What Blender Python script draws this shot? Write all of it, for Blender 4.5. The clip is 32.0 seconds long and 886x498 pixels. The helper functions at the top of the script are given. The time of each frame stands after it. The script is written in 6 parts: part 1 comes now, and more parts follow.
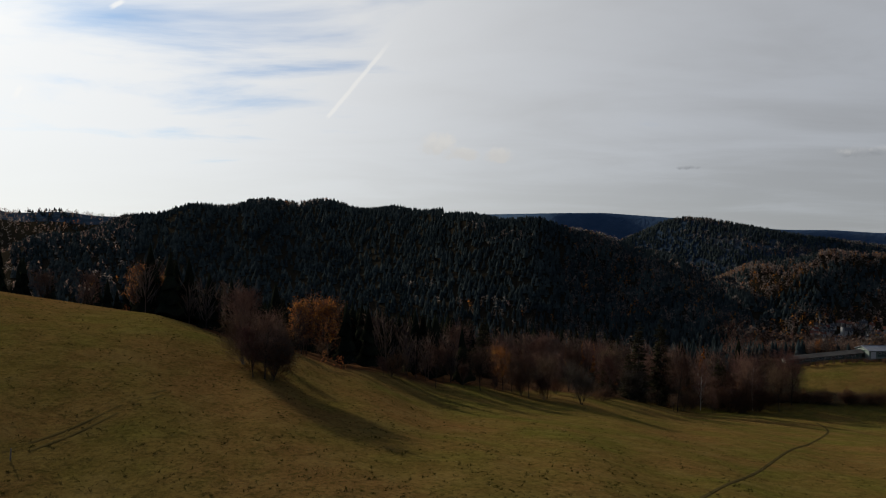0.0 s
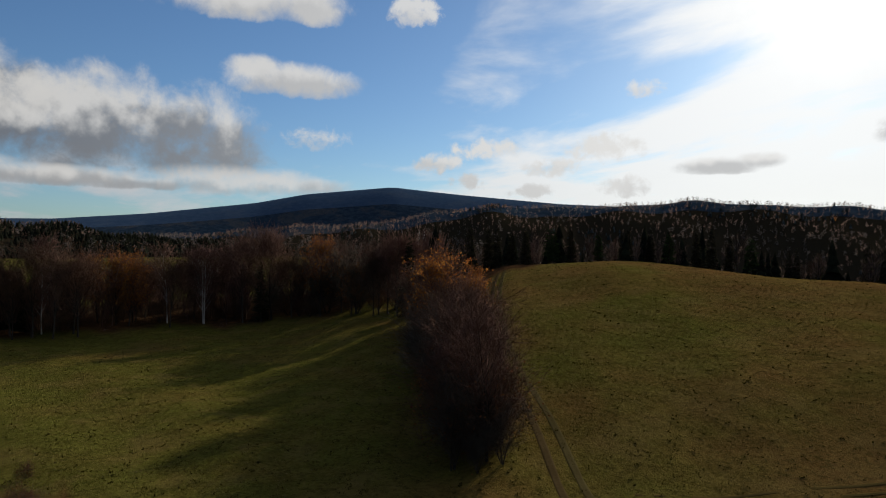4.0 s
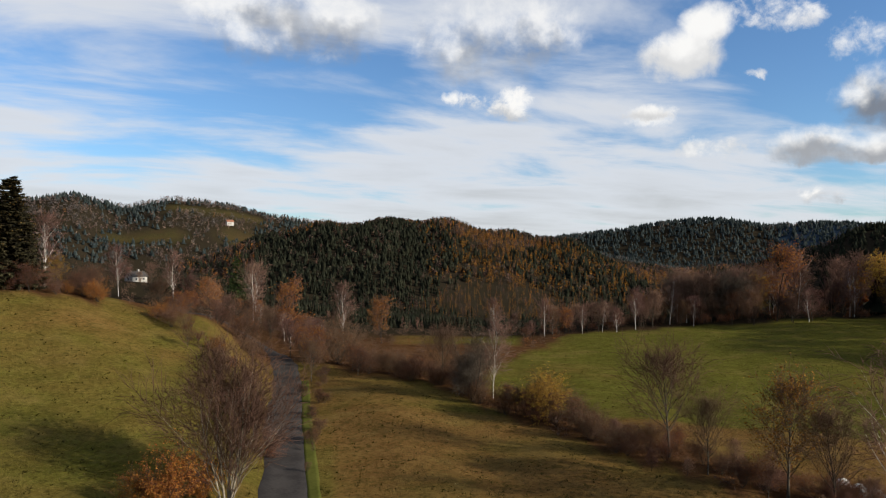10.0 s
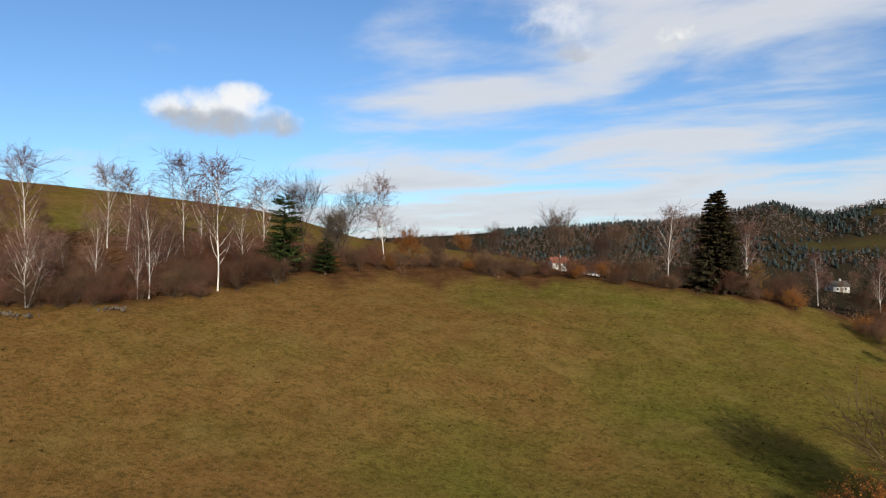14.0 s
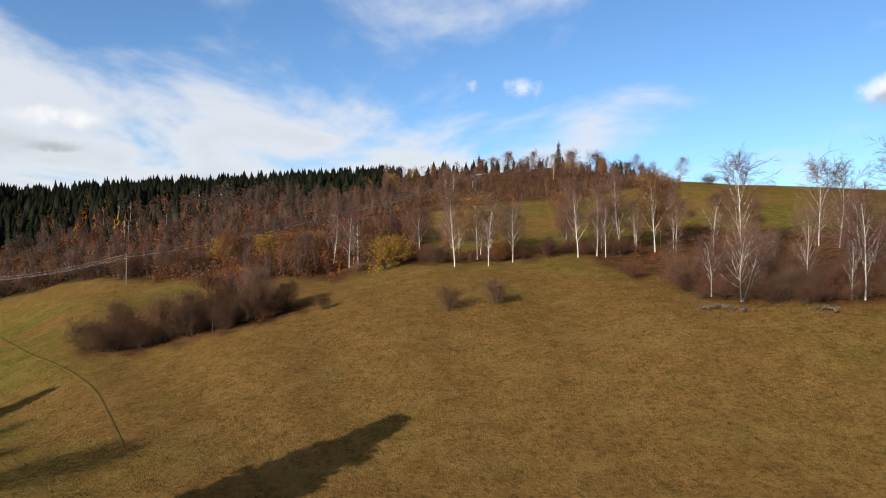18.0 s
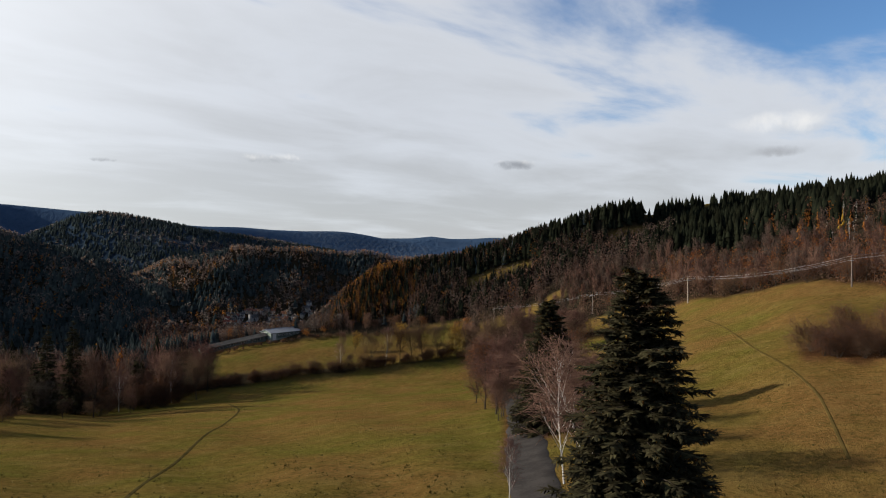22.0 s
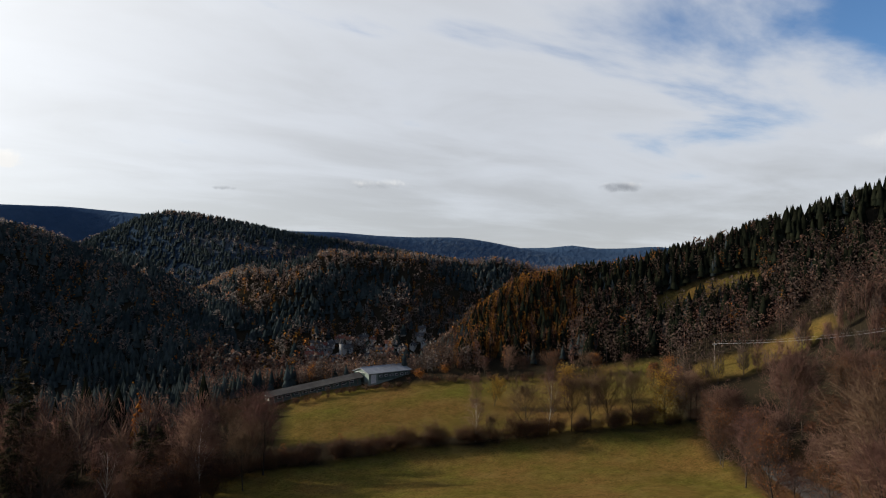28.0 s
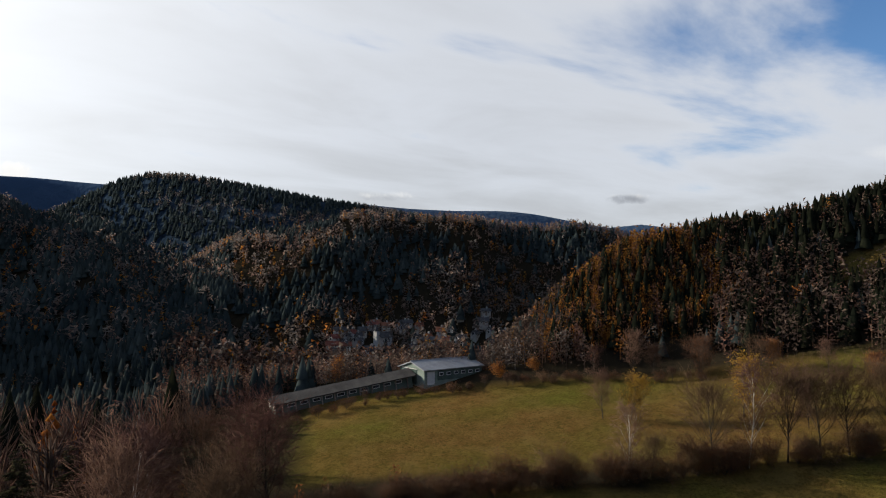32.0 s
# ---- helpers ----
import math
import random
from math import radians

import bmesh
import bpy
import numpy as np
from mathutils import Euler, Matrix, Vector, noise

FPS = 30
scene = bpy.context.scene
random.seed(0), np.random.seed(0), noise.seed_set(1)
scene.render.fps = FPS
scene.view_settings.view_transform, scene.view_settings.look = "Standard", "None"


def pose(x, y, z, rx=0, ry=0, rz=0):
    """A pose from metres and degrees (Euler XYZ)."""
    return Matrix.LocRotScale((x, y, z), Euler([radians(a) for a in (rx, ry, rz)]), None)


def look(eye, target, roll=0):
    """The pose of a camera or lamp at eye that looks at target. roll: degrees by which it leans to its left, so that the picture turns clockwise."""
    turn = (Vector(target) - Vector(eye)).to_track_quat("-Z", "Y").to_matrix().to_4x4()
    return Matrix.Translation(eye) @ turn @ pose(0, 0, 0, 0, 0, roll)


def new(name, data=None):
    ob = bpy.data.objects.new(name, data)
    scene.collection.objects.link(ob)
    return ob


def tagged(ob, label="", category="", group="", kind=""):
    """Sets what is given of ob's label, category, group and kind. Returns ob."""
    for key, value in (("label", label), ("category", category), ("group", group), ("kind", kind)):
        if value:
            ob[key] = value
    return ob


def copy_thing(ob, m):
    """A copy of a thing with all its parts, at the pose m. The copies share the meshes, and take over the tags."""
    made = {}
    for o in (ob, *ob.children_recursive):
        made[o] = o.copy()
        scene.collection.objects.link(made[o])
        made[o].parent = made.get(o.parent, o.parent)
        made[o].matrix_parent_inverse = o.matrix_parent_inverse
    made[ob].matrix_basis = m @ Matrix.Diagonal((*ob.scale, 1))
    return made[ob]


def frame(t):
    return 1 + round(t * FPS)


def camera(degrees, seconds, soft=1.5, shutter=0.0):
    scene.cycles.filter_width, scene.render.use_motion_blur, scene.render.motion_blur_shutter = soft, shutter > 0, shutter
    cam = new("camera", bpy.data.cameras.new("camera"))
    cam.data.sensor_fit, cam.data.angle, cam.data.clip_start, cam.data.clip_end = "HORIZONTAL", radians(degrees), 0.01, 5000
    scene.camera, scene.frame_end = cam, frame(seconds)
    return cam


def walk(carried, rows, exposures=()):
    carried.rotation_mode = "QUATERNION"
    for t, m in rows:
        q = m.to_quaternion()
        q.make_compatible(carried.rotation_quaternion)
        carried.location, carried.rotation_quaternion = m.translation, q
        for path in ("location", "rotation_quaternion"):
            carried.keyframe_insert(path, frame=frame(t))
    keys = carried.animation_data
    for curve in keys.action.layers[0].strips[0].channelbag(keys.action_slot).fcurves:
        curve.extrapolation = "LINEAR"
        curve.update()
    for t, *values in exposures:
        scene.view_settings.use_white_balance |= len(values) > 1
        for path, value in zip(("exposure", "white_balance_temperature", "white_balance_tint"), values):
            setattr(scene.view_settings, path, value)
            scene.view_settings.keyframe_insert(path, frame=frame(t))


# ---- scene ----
# Drone over a hillside meadow: +y is the first view's direction, azimuths run clockwise in degrees.
cam = camera(65.4, 32.0, soft=1.1)


def way(az, el=0.0):
    a, e = radians(az), radians(el)
    return Vector((math.sin(a) * math.cos(e), math.cos(a) * math.cos(e), math.sin(e)))


def row(t, az, pitch, roll=0.3, x=0.0, y=0.0, z=18.0):
    eye = Vector((x, y, z))
    return t, look(eye, eye + way(az, pitch) * 50, roll)


walk(cam, [
    row(0.0, 0.01, -0.18, 0.52),
    row(0.5, -8.65, -0.23, 0.48),
    row(1.0, -17.84, -0.28, 0.52),
    row(1.5, -26.22, -0.32, 0.59),
    row(2.0, -35.42, -0.33, 0.61),
    row(2.5, -43.74, -0.33, 0.57),
    row(3.0, -52.69, -0.33, 0.50),
    row(3.5, -61.06, -0.33, 0.49),
    row(4.0, -69.75, -0.33, 0.50),
    row(4.5, -76.14, -0.30, 0.43),
    row(6.5, -103.37, -0.25, 0.30),
    row(7.0, -110.45, -0.19, 0.24),
    row(7.5, -116.84, -0.14, 0.24),
    row(8.0, -123.83, -0.12, 0.25),
    row(8.5, -130.31, -0.10, 0.24),
    row(9.0, -137.30, -0.08, 0.20),
    row(9.5, -143.72, -0.02, 0.16),
    row(10.0, -150.72, 0.05, 0.16),
    row(10.5, -157.16, 0.13, 0.20),
    row(11.0, -164.10, 0.22, 0.26),
    row(11.5, -170.56, 0.31, 0.33),
    row(12.0, -177.54, 0.39, 0.38),
    row(12.5, -183.96, 0.43, 0.40),
    row(13.0, -190.89, 0.44, 0.40),
    row(13.5, -197.34, 0.45, 0.39),
    row(14.0, -204.44, 0.46, 0.37),
    row(14.5, -210.95, 0.38, 0.40),
    row(16.5, -238.19, 0.19, 0.42),
    row(17.0, -245.27, 0.05, 0.38),
    row(17.5, -251.92, -0.02, 0.33),
    row(18.0, -258.97, -0.07, 0.29),
    row(18.5, -265.53, -0.11, 0.26),
    row(19.0, -272.67, -0.14, 0.26),
    row(19.5, -279.34, -0.16, 0.24),
    row(20.0, -286.51, -0.19, 0.20),
    row(20.5, -293.16, -0.22, 0.14),
    row(21.0, -300.33, -0.23, 0.12),
    row(21.5, -307.05, -0.23, 0.15),
    row(22.0, -314.25, -0.22, 0.21),
    row(22.5, -317.62, -0.15, 0.29),
    row(23.0, -317.67, 0.01, 0.36),
    row(23.5, -317.94, 0.26, 0.39, 0.8, 0.8, 18.0),
    row(24.0, -318.32, 0.56, 0.40, 2.6, 3.3, 18.0),
    row(24.5, -318.82, 0.89, 0.40, 4.2, 5.2, 18.0),
    row(25.0, -319.52, 1.15, 0.40, 6.0, 7.4, 18.0),
    row(25.5, -320.45, 1.20, 0.40, 9.1, 11.9, 17.9),
    row(26.0, -320.80, 1.30, 0.40, 17.0, 23.5, 17.2),
    row(26.5, -321.25, 1.40, 0.40, 27.2, 38.9, 16.0),
    row(27.0, -321.80, 1.50, 0.40, 37.4, 55.0, 14.3),
    row(27.5, -322.35, 1.60, 0.40, 47.2, 71.3, 12.6),
    row(28.0, -322.80, 1.70, 0.40, 56.6, 87.2, 10.8),
    row(28.5, -323.10, 1.80, 0.40, 63.9, 101.5, 8.8),
    row(29.0, -323.25, 1.90, 0.40, 69.3, 113.5, 6.9),
    row(29.5, -323.25, 2.00, 0.40, 73.3, 123.4, 5.0),
    row(30.0, -323.20, 2.15, 0.40, 76.0, 131.6, 3.2),
    row(30.5, -323.20, 2.30, 0.40, 78.5, 138.2, 1.5),
    row(31.0, -323.20, 2.40, 0.40, 80.7, 143.9, 0.0),
    row(31.5, -323.30, 2.55, 0.40, 82.9, 148.4, -1.5),
    row(32.0, -323.40, 2.70, 0.40, 84.6, 152.0, -2.8),
], [(0.0, 0.05), (2.0, 0.0), (3.0, 0.04), (4.0, 0.08), (4.5, 0.2), (6.5, 0.7), (9.0, 0.9), (13.0, 0.82), (18.0, 1.02), (20.5, 1.0), (23.0, 0.73), (28.0, 0.76), (32.0, 0.83)])

# ---- light ----
SUN_AZ, SUN_EL = -40.0, 20.0


class Nodes:
    """Short forms for shader nodes."""

    def __init__(self, tree):
        self.tree = tree
        tree.nodes.clear()

    def add(self, kind, ins=(), out=0):
        n = self.tree.nodes.new(kind)
        for key, value in dict(ins).items():
            self.put(n.inputs[key], value)
        return n.outputs[out] if len(n.outputs) else None

    def put(self, socket, value):
        if isinstance(value, bpy.types.NodeSocket):
            self.tree.links.new(value, socket)
        else:
            socket.default_value = value

    def math(self, op, a, b=0.0, c=0.0, clamp=False):
        s = self.add("ShaderNodeMath", {0: a, 1: b, 2: c})
        s.node.operation, s.node.use_clamp = op, clamp
        return s

    def ramp(self, v, lo, hi, a=0.0, b=1.0):
        s = self.add("ShaderNodeMapRange", {"Value": v, "From Min": lo, "From Max": hi, "To Min": a, "To Max": b})
        s.node.interpolation_type = "SMOOTHSTEP"
        return s

    def named(self, key):
        s = self.add("ShaderNodeAttribute", out=2)
        s.node.attribute_name = key
        return s

    def mix(self, f, a, b, mode="MIX"):
        n = self.tree.nodes.new("ShaderNodeMix")
        n.data_type, n.blend_type = "RGBA", mode
        for key, value in ((0, f), (6, a), (7, b)):
            self.put(n.inputs[key], value)
        return n.outputs[2]

    def noise(self, vec, scale, detail=4.0, rough=0.55, out=0, warp=0.0):
        return self.add("ShaderNodeTexNoise", {"Vector": vec, "Scale": scale, "Detail": detail, "Roughness": rough,
                                               "Distortion": warp}, out)


def rgb(r, g, b):
    return (r, g, b, 1.0)


SKY_STRENGTH, SKY_TINT = 0.075, (0.62, 0.84, 1.08)
# how closed the thin high cloud is round the compass: bearing, amount
VEIL = [(-180, 0.08), (-160, 0.11), (-137, 0.11), (-112, 0.0), (-95, -0.16), (-78, -0.24), (-62, -0.04), (-45, 0.2), (-20, 0.3), (0, 0.31), (30, 0.36), (60, 0.28), (80, 0.18),
        (95, 0.12), (110, -0.02), (125, -0.17), (140, -0.12), (155, 0.03), (168, 0.07), (180, 0.08)]
CLOUD_LIGHT, CLOUD_GREY, CLOUD_SUN = (5.2, 5.4, 5.75), (4.0, 4.07, 4.2), (12.5, 12.5, 12.3)
CLOUD_TOP, CLOUD_BASE = (7.2, 7.1, 6.9), (1.15, 1.3, 1.6)
# heaps of cumulus
HEAPS = []


def cloud(grey, crisp, base, depth, *lobes):
    """One cloud of lobes (bearing, height, half width, half height, in degrees); grey: weight of its shaded underside; base and depth: height of its foot and its thickness."""
    HEAPS.append((grey, crisp, base, depth, lobes))


cloud(0.95, 1.0, 8.0, 6.0, (-116.2, 10.6, 5.0, 2.7), (-109.5, 10.6, 6.6, 2.9), (-103.5, 11.0, 5.0, 2.6), (-114.5, 13.2, 2.6, 1.9))
cloud(0.95, 1.0, 5.4, 7.4, (-104.0, 9.0, 6.5, 2.8), (-97.5, 9.0, 7.0, 3.8), (-90.5, 8.6, 6.2, 4.0), (-86.8, 7.4, 3.8, 3.0))
cloud(0.75, 1.0, 6.2, 3.2, (-123.1, 7.6, 3.3, 1.8), (-117.5, 7.0, 5.2, 1.3))
cloud(0.70, 0.8, 4.1, 1.4, (-105.5, 4.7, 2.8, 0.8), (-99.7, 4.6, 4.7, 0.7), (-93.5, 4.3, 3.6, 0.6))
cloud(0.75, 0.7, 13.0, 6.5, (-148.0, 16.8, 5.4, 3.6), (-143.2, 17.3, 3.9, 2.6))
cloud(0.40, 0.8, 10.8, 2.5, (-145.7, 12.0, 1.9, 1.3), (-148.9, 12.4, 2.0, 0.6))
cloud(0.30, 1.0, 12.8, 5.7, (-131.9, 14.7, 3.1, 2.1), (-129.9, 17.1, 2.0, 1.4))
cloud(0.20, 0.7, 15.7, 3.0, (-125.5, 17.4, 2.3, 1.3), (-123.5, 16.8, 1.8, 1.1))
cloud(0.20, 0.8, 13.7, 4.1, (-106.5, 15.2, 3.0, 1.8), (-104.6, 16.7, 1.4, 1.1))
cloud(0.15, 0.6, 13.2, 2.9, (-119.6, 14.8, 2.4, 1.4), (-126.5, 12.6, 1.3, 0.8))
cloud(0.30, 0.6, 6.7, 4.7, (-133.8, 10.6, 2.1, 0.8), (-130.8, 8.0, 1.8, 0.7), (-127.8, 7.7, 2.4, 0.8))
cloud(0.60, 1.0, 3.1, 1.8, (-121.9, 4.0, 1.6, 0.9), (-110.0, 3.3, 1.9, 0.5))
cloud(0.35, 1.0, 17.2, 3.5, (-86.1, 18.9, 8.0, 1.8), (-80.5, 18.7, 3.7, 1.6))
cloud(0.45, 1.0, 11.7, 3.1, (-82.4, 12.9, 5.1, 1.4), (-85.2, 13.7, 2.3, 1.1))
cloud(0.25, 0.9, 17.4, 2.5, (-72.0, 18.6, 2.1, 1.3), (-68.4, 12.2, 1.2, 0.5))
cloud(0.30, 0.7, 7.4, 2.1, (-80.1, 8.5, 2.9, 1.0), (-77.3, 6.3, 1.5, 0.6))
cloud(0.40, 1.0, 4.6, 4.2, (-70.3, 6.7, 2.1, 0.8), (-66.1, 7.9, 2.5, 0.9), (-67.9, 5.3, 1.5, 0.8))
cloud(0.35, 1.0, 4.0, 4.9, (-60.8, 6.4, 2.4, 0.8), (-56.8, 7.9, 2.8, 1.1), (-55.3, 4.8, 2.1, 0.9), (-62.3, 4.4, 1.9, 0.7))
cloud(0.55, 0.8, 3.7, 2.6, (-105.4, 5.5, 3.9, 0.8), (-99.4, 4.9, 6.5, 0.7), (-86.5, 5.0, 6.8, 1.2), (-80.5, 4.6, 4.3, 0.8))
cloud(0.90, 0.9, 5.7, 1.6, (-48.2, 6.2, 3.0, 0.7), (-45.0, 6.6, 1.9, 0.6))
cloud(0.80, 0.9, 7.3, 1.4, (-35.7, 8.0, 2.1, 0.8), (-40.0, 6.1, 4.0, 0.5))
cloud(0.25, 0.8, 11.7, 1.4, (-53.3, 12.4, 2.2, 0.7))
cloud(0.80, 0.9, 7.7, 1.7, (-35.9, 8.5, 2.0, 0.8), (-15.2, 5.1, 1.7, 0.4), (-25.9, 5.7, 0.7, 0.3))
cloud(0.15, 1.0, 7.1, 2.2, (-0.7, 8.5, 1.5, 0.9), (1.6, 7.6, 1.7, 0.6), (4.3, 7.5, 1.2, 0.7))
cloud(0.85, 0.7, 13.9, 6.8, (-163.8, 17.6, 7.8, 3.0), (-168.6, 18.6, 3.8, 1.9), (-159.3, 18.9, 4.1, 2.0))
cloud(0.50, 0.6, 10.5, 2.4, (-145.3, 11.5, 2.0, 1.4), (-148.0, 12.1, 2.2, 0.7), (-133.6, 10.3, 2.7, 0.8))
cloud(0.60, 0.6, 15.3, 5.0, (164.7, 18.4, 3.4, 2.0), (166.2, 16.1, 2.0, 1.2))
cloud(0.30, 0.5, 15.6, 2.3, (174.0, 16.6, 1.7, 1.3))
cloud(0.6, 0.9, 9.0, 4.4, (137.0, 10.8, 4.8, 1.9), (139.0, 12.2, 2.4, 1.3), (141.5, 10.4, 2.6, 1.4), (134.0, 11.0, 2.5, 1.1))
cloud(0.40, 0.15, 12.0, 1.8, (107.5, 13.0, 1.8, 0.8), (103.3, 13.2, 0.6, 0.6), (124.5, 9.0, 1.9, 0.7))
cloud(0.70, 0.4, 6.6, 3.6, (72.3, 9.1, 3.1, 1.1), (71.8, 7.1, 2.5, 0.6))
cloud(0.80, 0.4, 6.7, 3.5, (71.3, 9.3, 3.1, 0.9), (71.7, 7.1, 2.3, 0.6))
cloud(0.90, 0.4, 6.3, 1.1, (32.2, 7.0, 2.4, 0.5), (27.1, 5.3, 1.1, 0.3), (51.7, 6.7, 1.5, 0.4), (19.4, 6.2, 0.9, 0.3))
CONTRAILS = [(-9.7, 10.2, -4.2, 16.9), (-32.0, 10.0, -31.4, 11.1), (-26.0, 17.0, -24.8, 17.8)]


def build_world():
    world = bpy.data.worlds.new("autumn_sky")
    scene.world = world
    world.use_nodes = True
    n = Nodes(world.node_tree)
    sky = n.add("ShaderNodeTexSky")
    s = sky.node
    s.sky_type, s.sun_disc, s.sun_elevation, s.sun_rotation = "NISHITA", False, radians(SUN_EL), radians(SUN_AZ)
    s.altitude, s.air_density, s.dust_density, s.ozone_density = 600.0, 1.0, 0.6, 1.6
    d = n.add("ShaderNodeTexCoord", out=0)
    xyz = n.tree.nodes.new("ShaderNodeSeparateXYZ")
    n.put(xyz.inputs[0], d)
    x, y, z = xyz.outputs
    az = n.math("MULTIPLY", n.math("ARCTAN2", x, y), 57.2958)
    el = n.math("MULTIPLY", n.math("ARCSINE", z), 57.2958)
    toward = n.math("ADD", n.math("MULTIPLY", x, way(SUN_AZ, SUN_EL).x),
                    n.math("ADD", n.math("MULTIPLY", y, way(SUN_AZ, SUN_EL).y), n.math("MULTIPLY", z, way(SUN_AZ, SUN_EL).z)))
    near_sun = n.math("POWER", n.math("MAXIMUM", toward, 0.0), 3.2)
    halo = n.math("POWER", n.math("MAXIMUM", toward, 0.0), 260.0)
    # a flat layer of thin high cloud, seen in perspective
    up = n.math("ADD", n.math("MAXIMUM", z, 0.0), 0.10)
    flat = n.add("ShaderNodeCombineXYZ", {0: n.math("DIVIDE", x, up), 1: n.math("DIVIDE", y, up), 2: 0.0})
    wisps = n.noise(n.add("ShaderNodeMapping", {"Vector": flat, "Rotation": (0, 0, 0.5), "Scale": (0.9, 1.5, 1)}), 0.8, 7.0, 0.55, warp=0.35)
    broad = n.noise(flat, 0.22, 2.0, 0.5)
    veil = VEIL[0][1]
    for (a0, v0), (a1, v1) in zip(VEIL, VEIL[1:]):
        veil = n.math("ADD", veil, n.ramp(az, a0, a1, 0.0, v1 - v0))
    low = n.ramp(el, 0.0, 13.0, 0.30, 0.0)
    thick = n.math("ADD", n.math("ADD", n.math("MULTIPLY", wisps, 1.1), n.math("MULTIPLY", broad, 0.5)), n.math("ADD", veil, low))
    cover = n.ramp(thick, 0.82, 1.09)
    grain = n.noise(d, 16.0, 6.0, 0.62, warp=0.25)
    billow = n.noise(d, 5.0, 3.0, 0.5, warp=0.3)
    tufts = n.noise(d, 45.0, 5.0, 0.6, warp=0.3)
    fine = n.math("ADD", n.math("MULTIPLY", n.math("SUBTRACT", tufts, 0.5), 0.25), n.math("ADD", n.math("MULTIPLY", n.math("SUBTRACT", grain, 0.5), 0.75), n.math("MULTIPLY", n.math("SUBTRACT", billow, 0.5), 0.4)))
    small = n.math("ADD", n.math("MULTIPLY", n.math("SUBTRACT", tufts, 0.5), 0.7), n.math("MULTIPLY", n.math("SUBTRACT", grain, 0.5), 0.7))
    white = n.mix(n.ramp(thick, 1.0, 1.5), rgb(*CLOUD_LIGHT), rgb(*CLOUD_GREY))
    white = n.mix(near_sun, white, rgb(*CLOUD_SUN))
    col = n.mix(n.math("MULTIPLY", cover, 0.92), n.mix(1.0, sky, rgb(*SKY_TINT), "MULTIPLY"), white)
    # heaps of cumulus: lobes joined, ragged by noise, lit from the sun's side, grey towards their feet
    lit = n.math("SUBTRACT", n.noise(d, 11.0, 5.0, 0.5), n.noise(n.add("ShaderNodeMapping", {"Vector": d, "Location": way(SUN_AZ, 55) * 0.03}), 11.0, 5.0, 0.5))
    for grey, crisp, base, depth, lobes in HEAPS:
        small_one = max(l[2] for l in lobes) < 3.0
        puff = small if small_one else fine
        r = None
        for caz, cel, wa, we in lobes:
            u = n.math("MULTIPLY", n.math("SUBTRACT", az, caz), 0.88 / wa)
            v = n.math("MULTIPLY", n.math("SUBTRACT", el, cel), 0.86 / we)
            q = n.math("MULTIPLY_ADD", u, u, n.math("MULTIPLY", v, v))
            r = q if r is None else n.math("SMOOTH_MIN", r, q, 0.35)
        m = n.math("MULTIPLY_ADD", puff, 4.0 if small_one else 2.5, n.math("SUBTRACT", 0.95, n.math("MINIMUM", r, 3.0)))
        m = n.math("SUBTRACT", m, n.ramp(n.math("MULTIPLY_ADD", puff, depth * 0.5, el), base + 0.08 * depth, base - 0.25 * depth, 0.0, 1.6))
        high = n.math("MULTIPLY", n.math("SUBTRACT", el, base), 1 / depth)
        high = n.math("ADD", high, n.math("MULTIPLY_ADD", puff, 0.9 if small_one else 0.6, n.math("MULTIPLY", lit, 1.5)))
        shade = n.ramp(high, 0.2 + 0.14 * (grey > 0.65), 0.64 + 0.12 * (grey > 0.65))
        body = n.mix(shade, rgb(*[c * (1 - grey) + g * grey for c, g in zip(CLOUD_TOP, CLOUD_BASE)]), rgb(*CLOUD_TOP))
        body = n.mix(n.math("MULTIPLY", near_sun, 0.5), body, rgb(*CLOUD_SUN))
        col = n.mix(n.math("MULTIPLY", n.ramp(m, 0.0, 1.9 - 0.9 * crisp), 0.55 + 0.4 * crisp), col, body)
    # vapour trails: straight from one bearing and height to another
    for a0, e0, a1, e1 in CONTRAILS:
        run = math.hypot(a1 - a0, e1 - e0)
        ux, uy = (a1 - a0) / run, (e1 - e0) / run
        px, py = n.math("SUBTRACT", az, a0), n.math("SUBTRACT", el, e0)
        along = n.math("ADD", n.math("MULTIPLY", px, ux), n.math("MULTIPLY", py, uy))
        off = n.math("ABSOLUTE", n.math("ADD", n.math("SUBTRACT", n.math("MULTIPLY", px, uy), n.math("MULTIPLY", py, ux)), n.math("MULTIPLY", small, 0.25)))
        line = n.math("MULTIPLY", n.ramp(off, 0.06, 0.24, 0.8, 0.0), n.math("MULTIPLY", n.ramp(along, 0.0, 0.5), n.ramp(along, run * 0.7, run, 1.0, 0.0)))
        col = n.mix(line, col, n.mix(near_sun, rgb(*CLOUD_TOP), rgb(*CLOUD_SUN)))
    col = n.mix(n.math("MULTIPLY", halo, n.ramp(n.math("ADD", wisps, fine), 0.3, 0.7, 0.25, 1.0)), col, rgb(18.0, 17.7, 17.0))
    n.add("ShaderNodeOutputWorld", {0: n.add("ShaderNodeBackground", {"Color": col, "Strength": SKY_STRENGTH})})


build_world()
sun = new("sun", bpy.data.lights.new("sun", "SUN"))
sun.data.energy, sun.data.angle, sun.data.color = 5.0, radians(0.6), (1.0, 0.9, 0.76)
sun.matrix_basis = look((0, 0, 300), Vector((0, 0, 300)) - way(SUN_AZ, SUN_EL) * 100)

# ---- the lie of the land ----
RINGS = [0, 25, 50, 80, 110, 140, 180, 230, 300, 400]
SLOPES = []


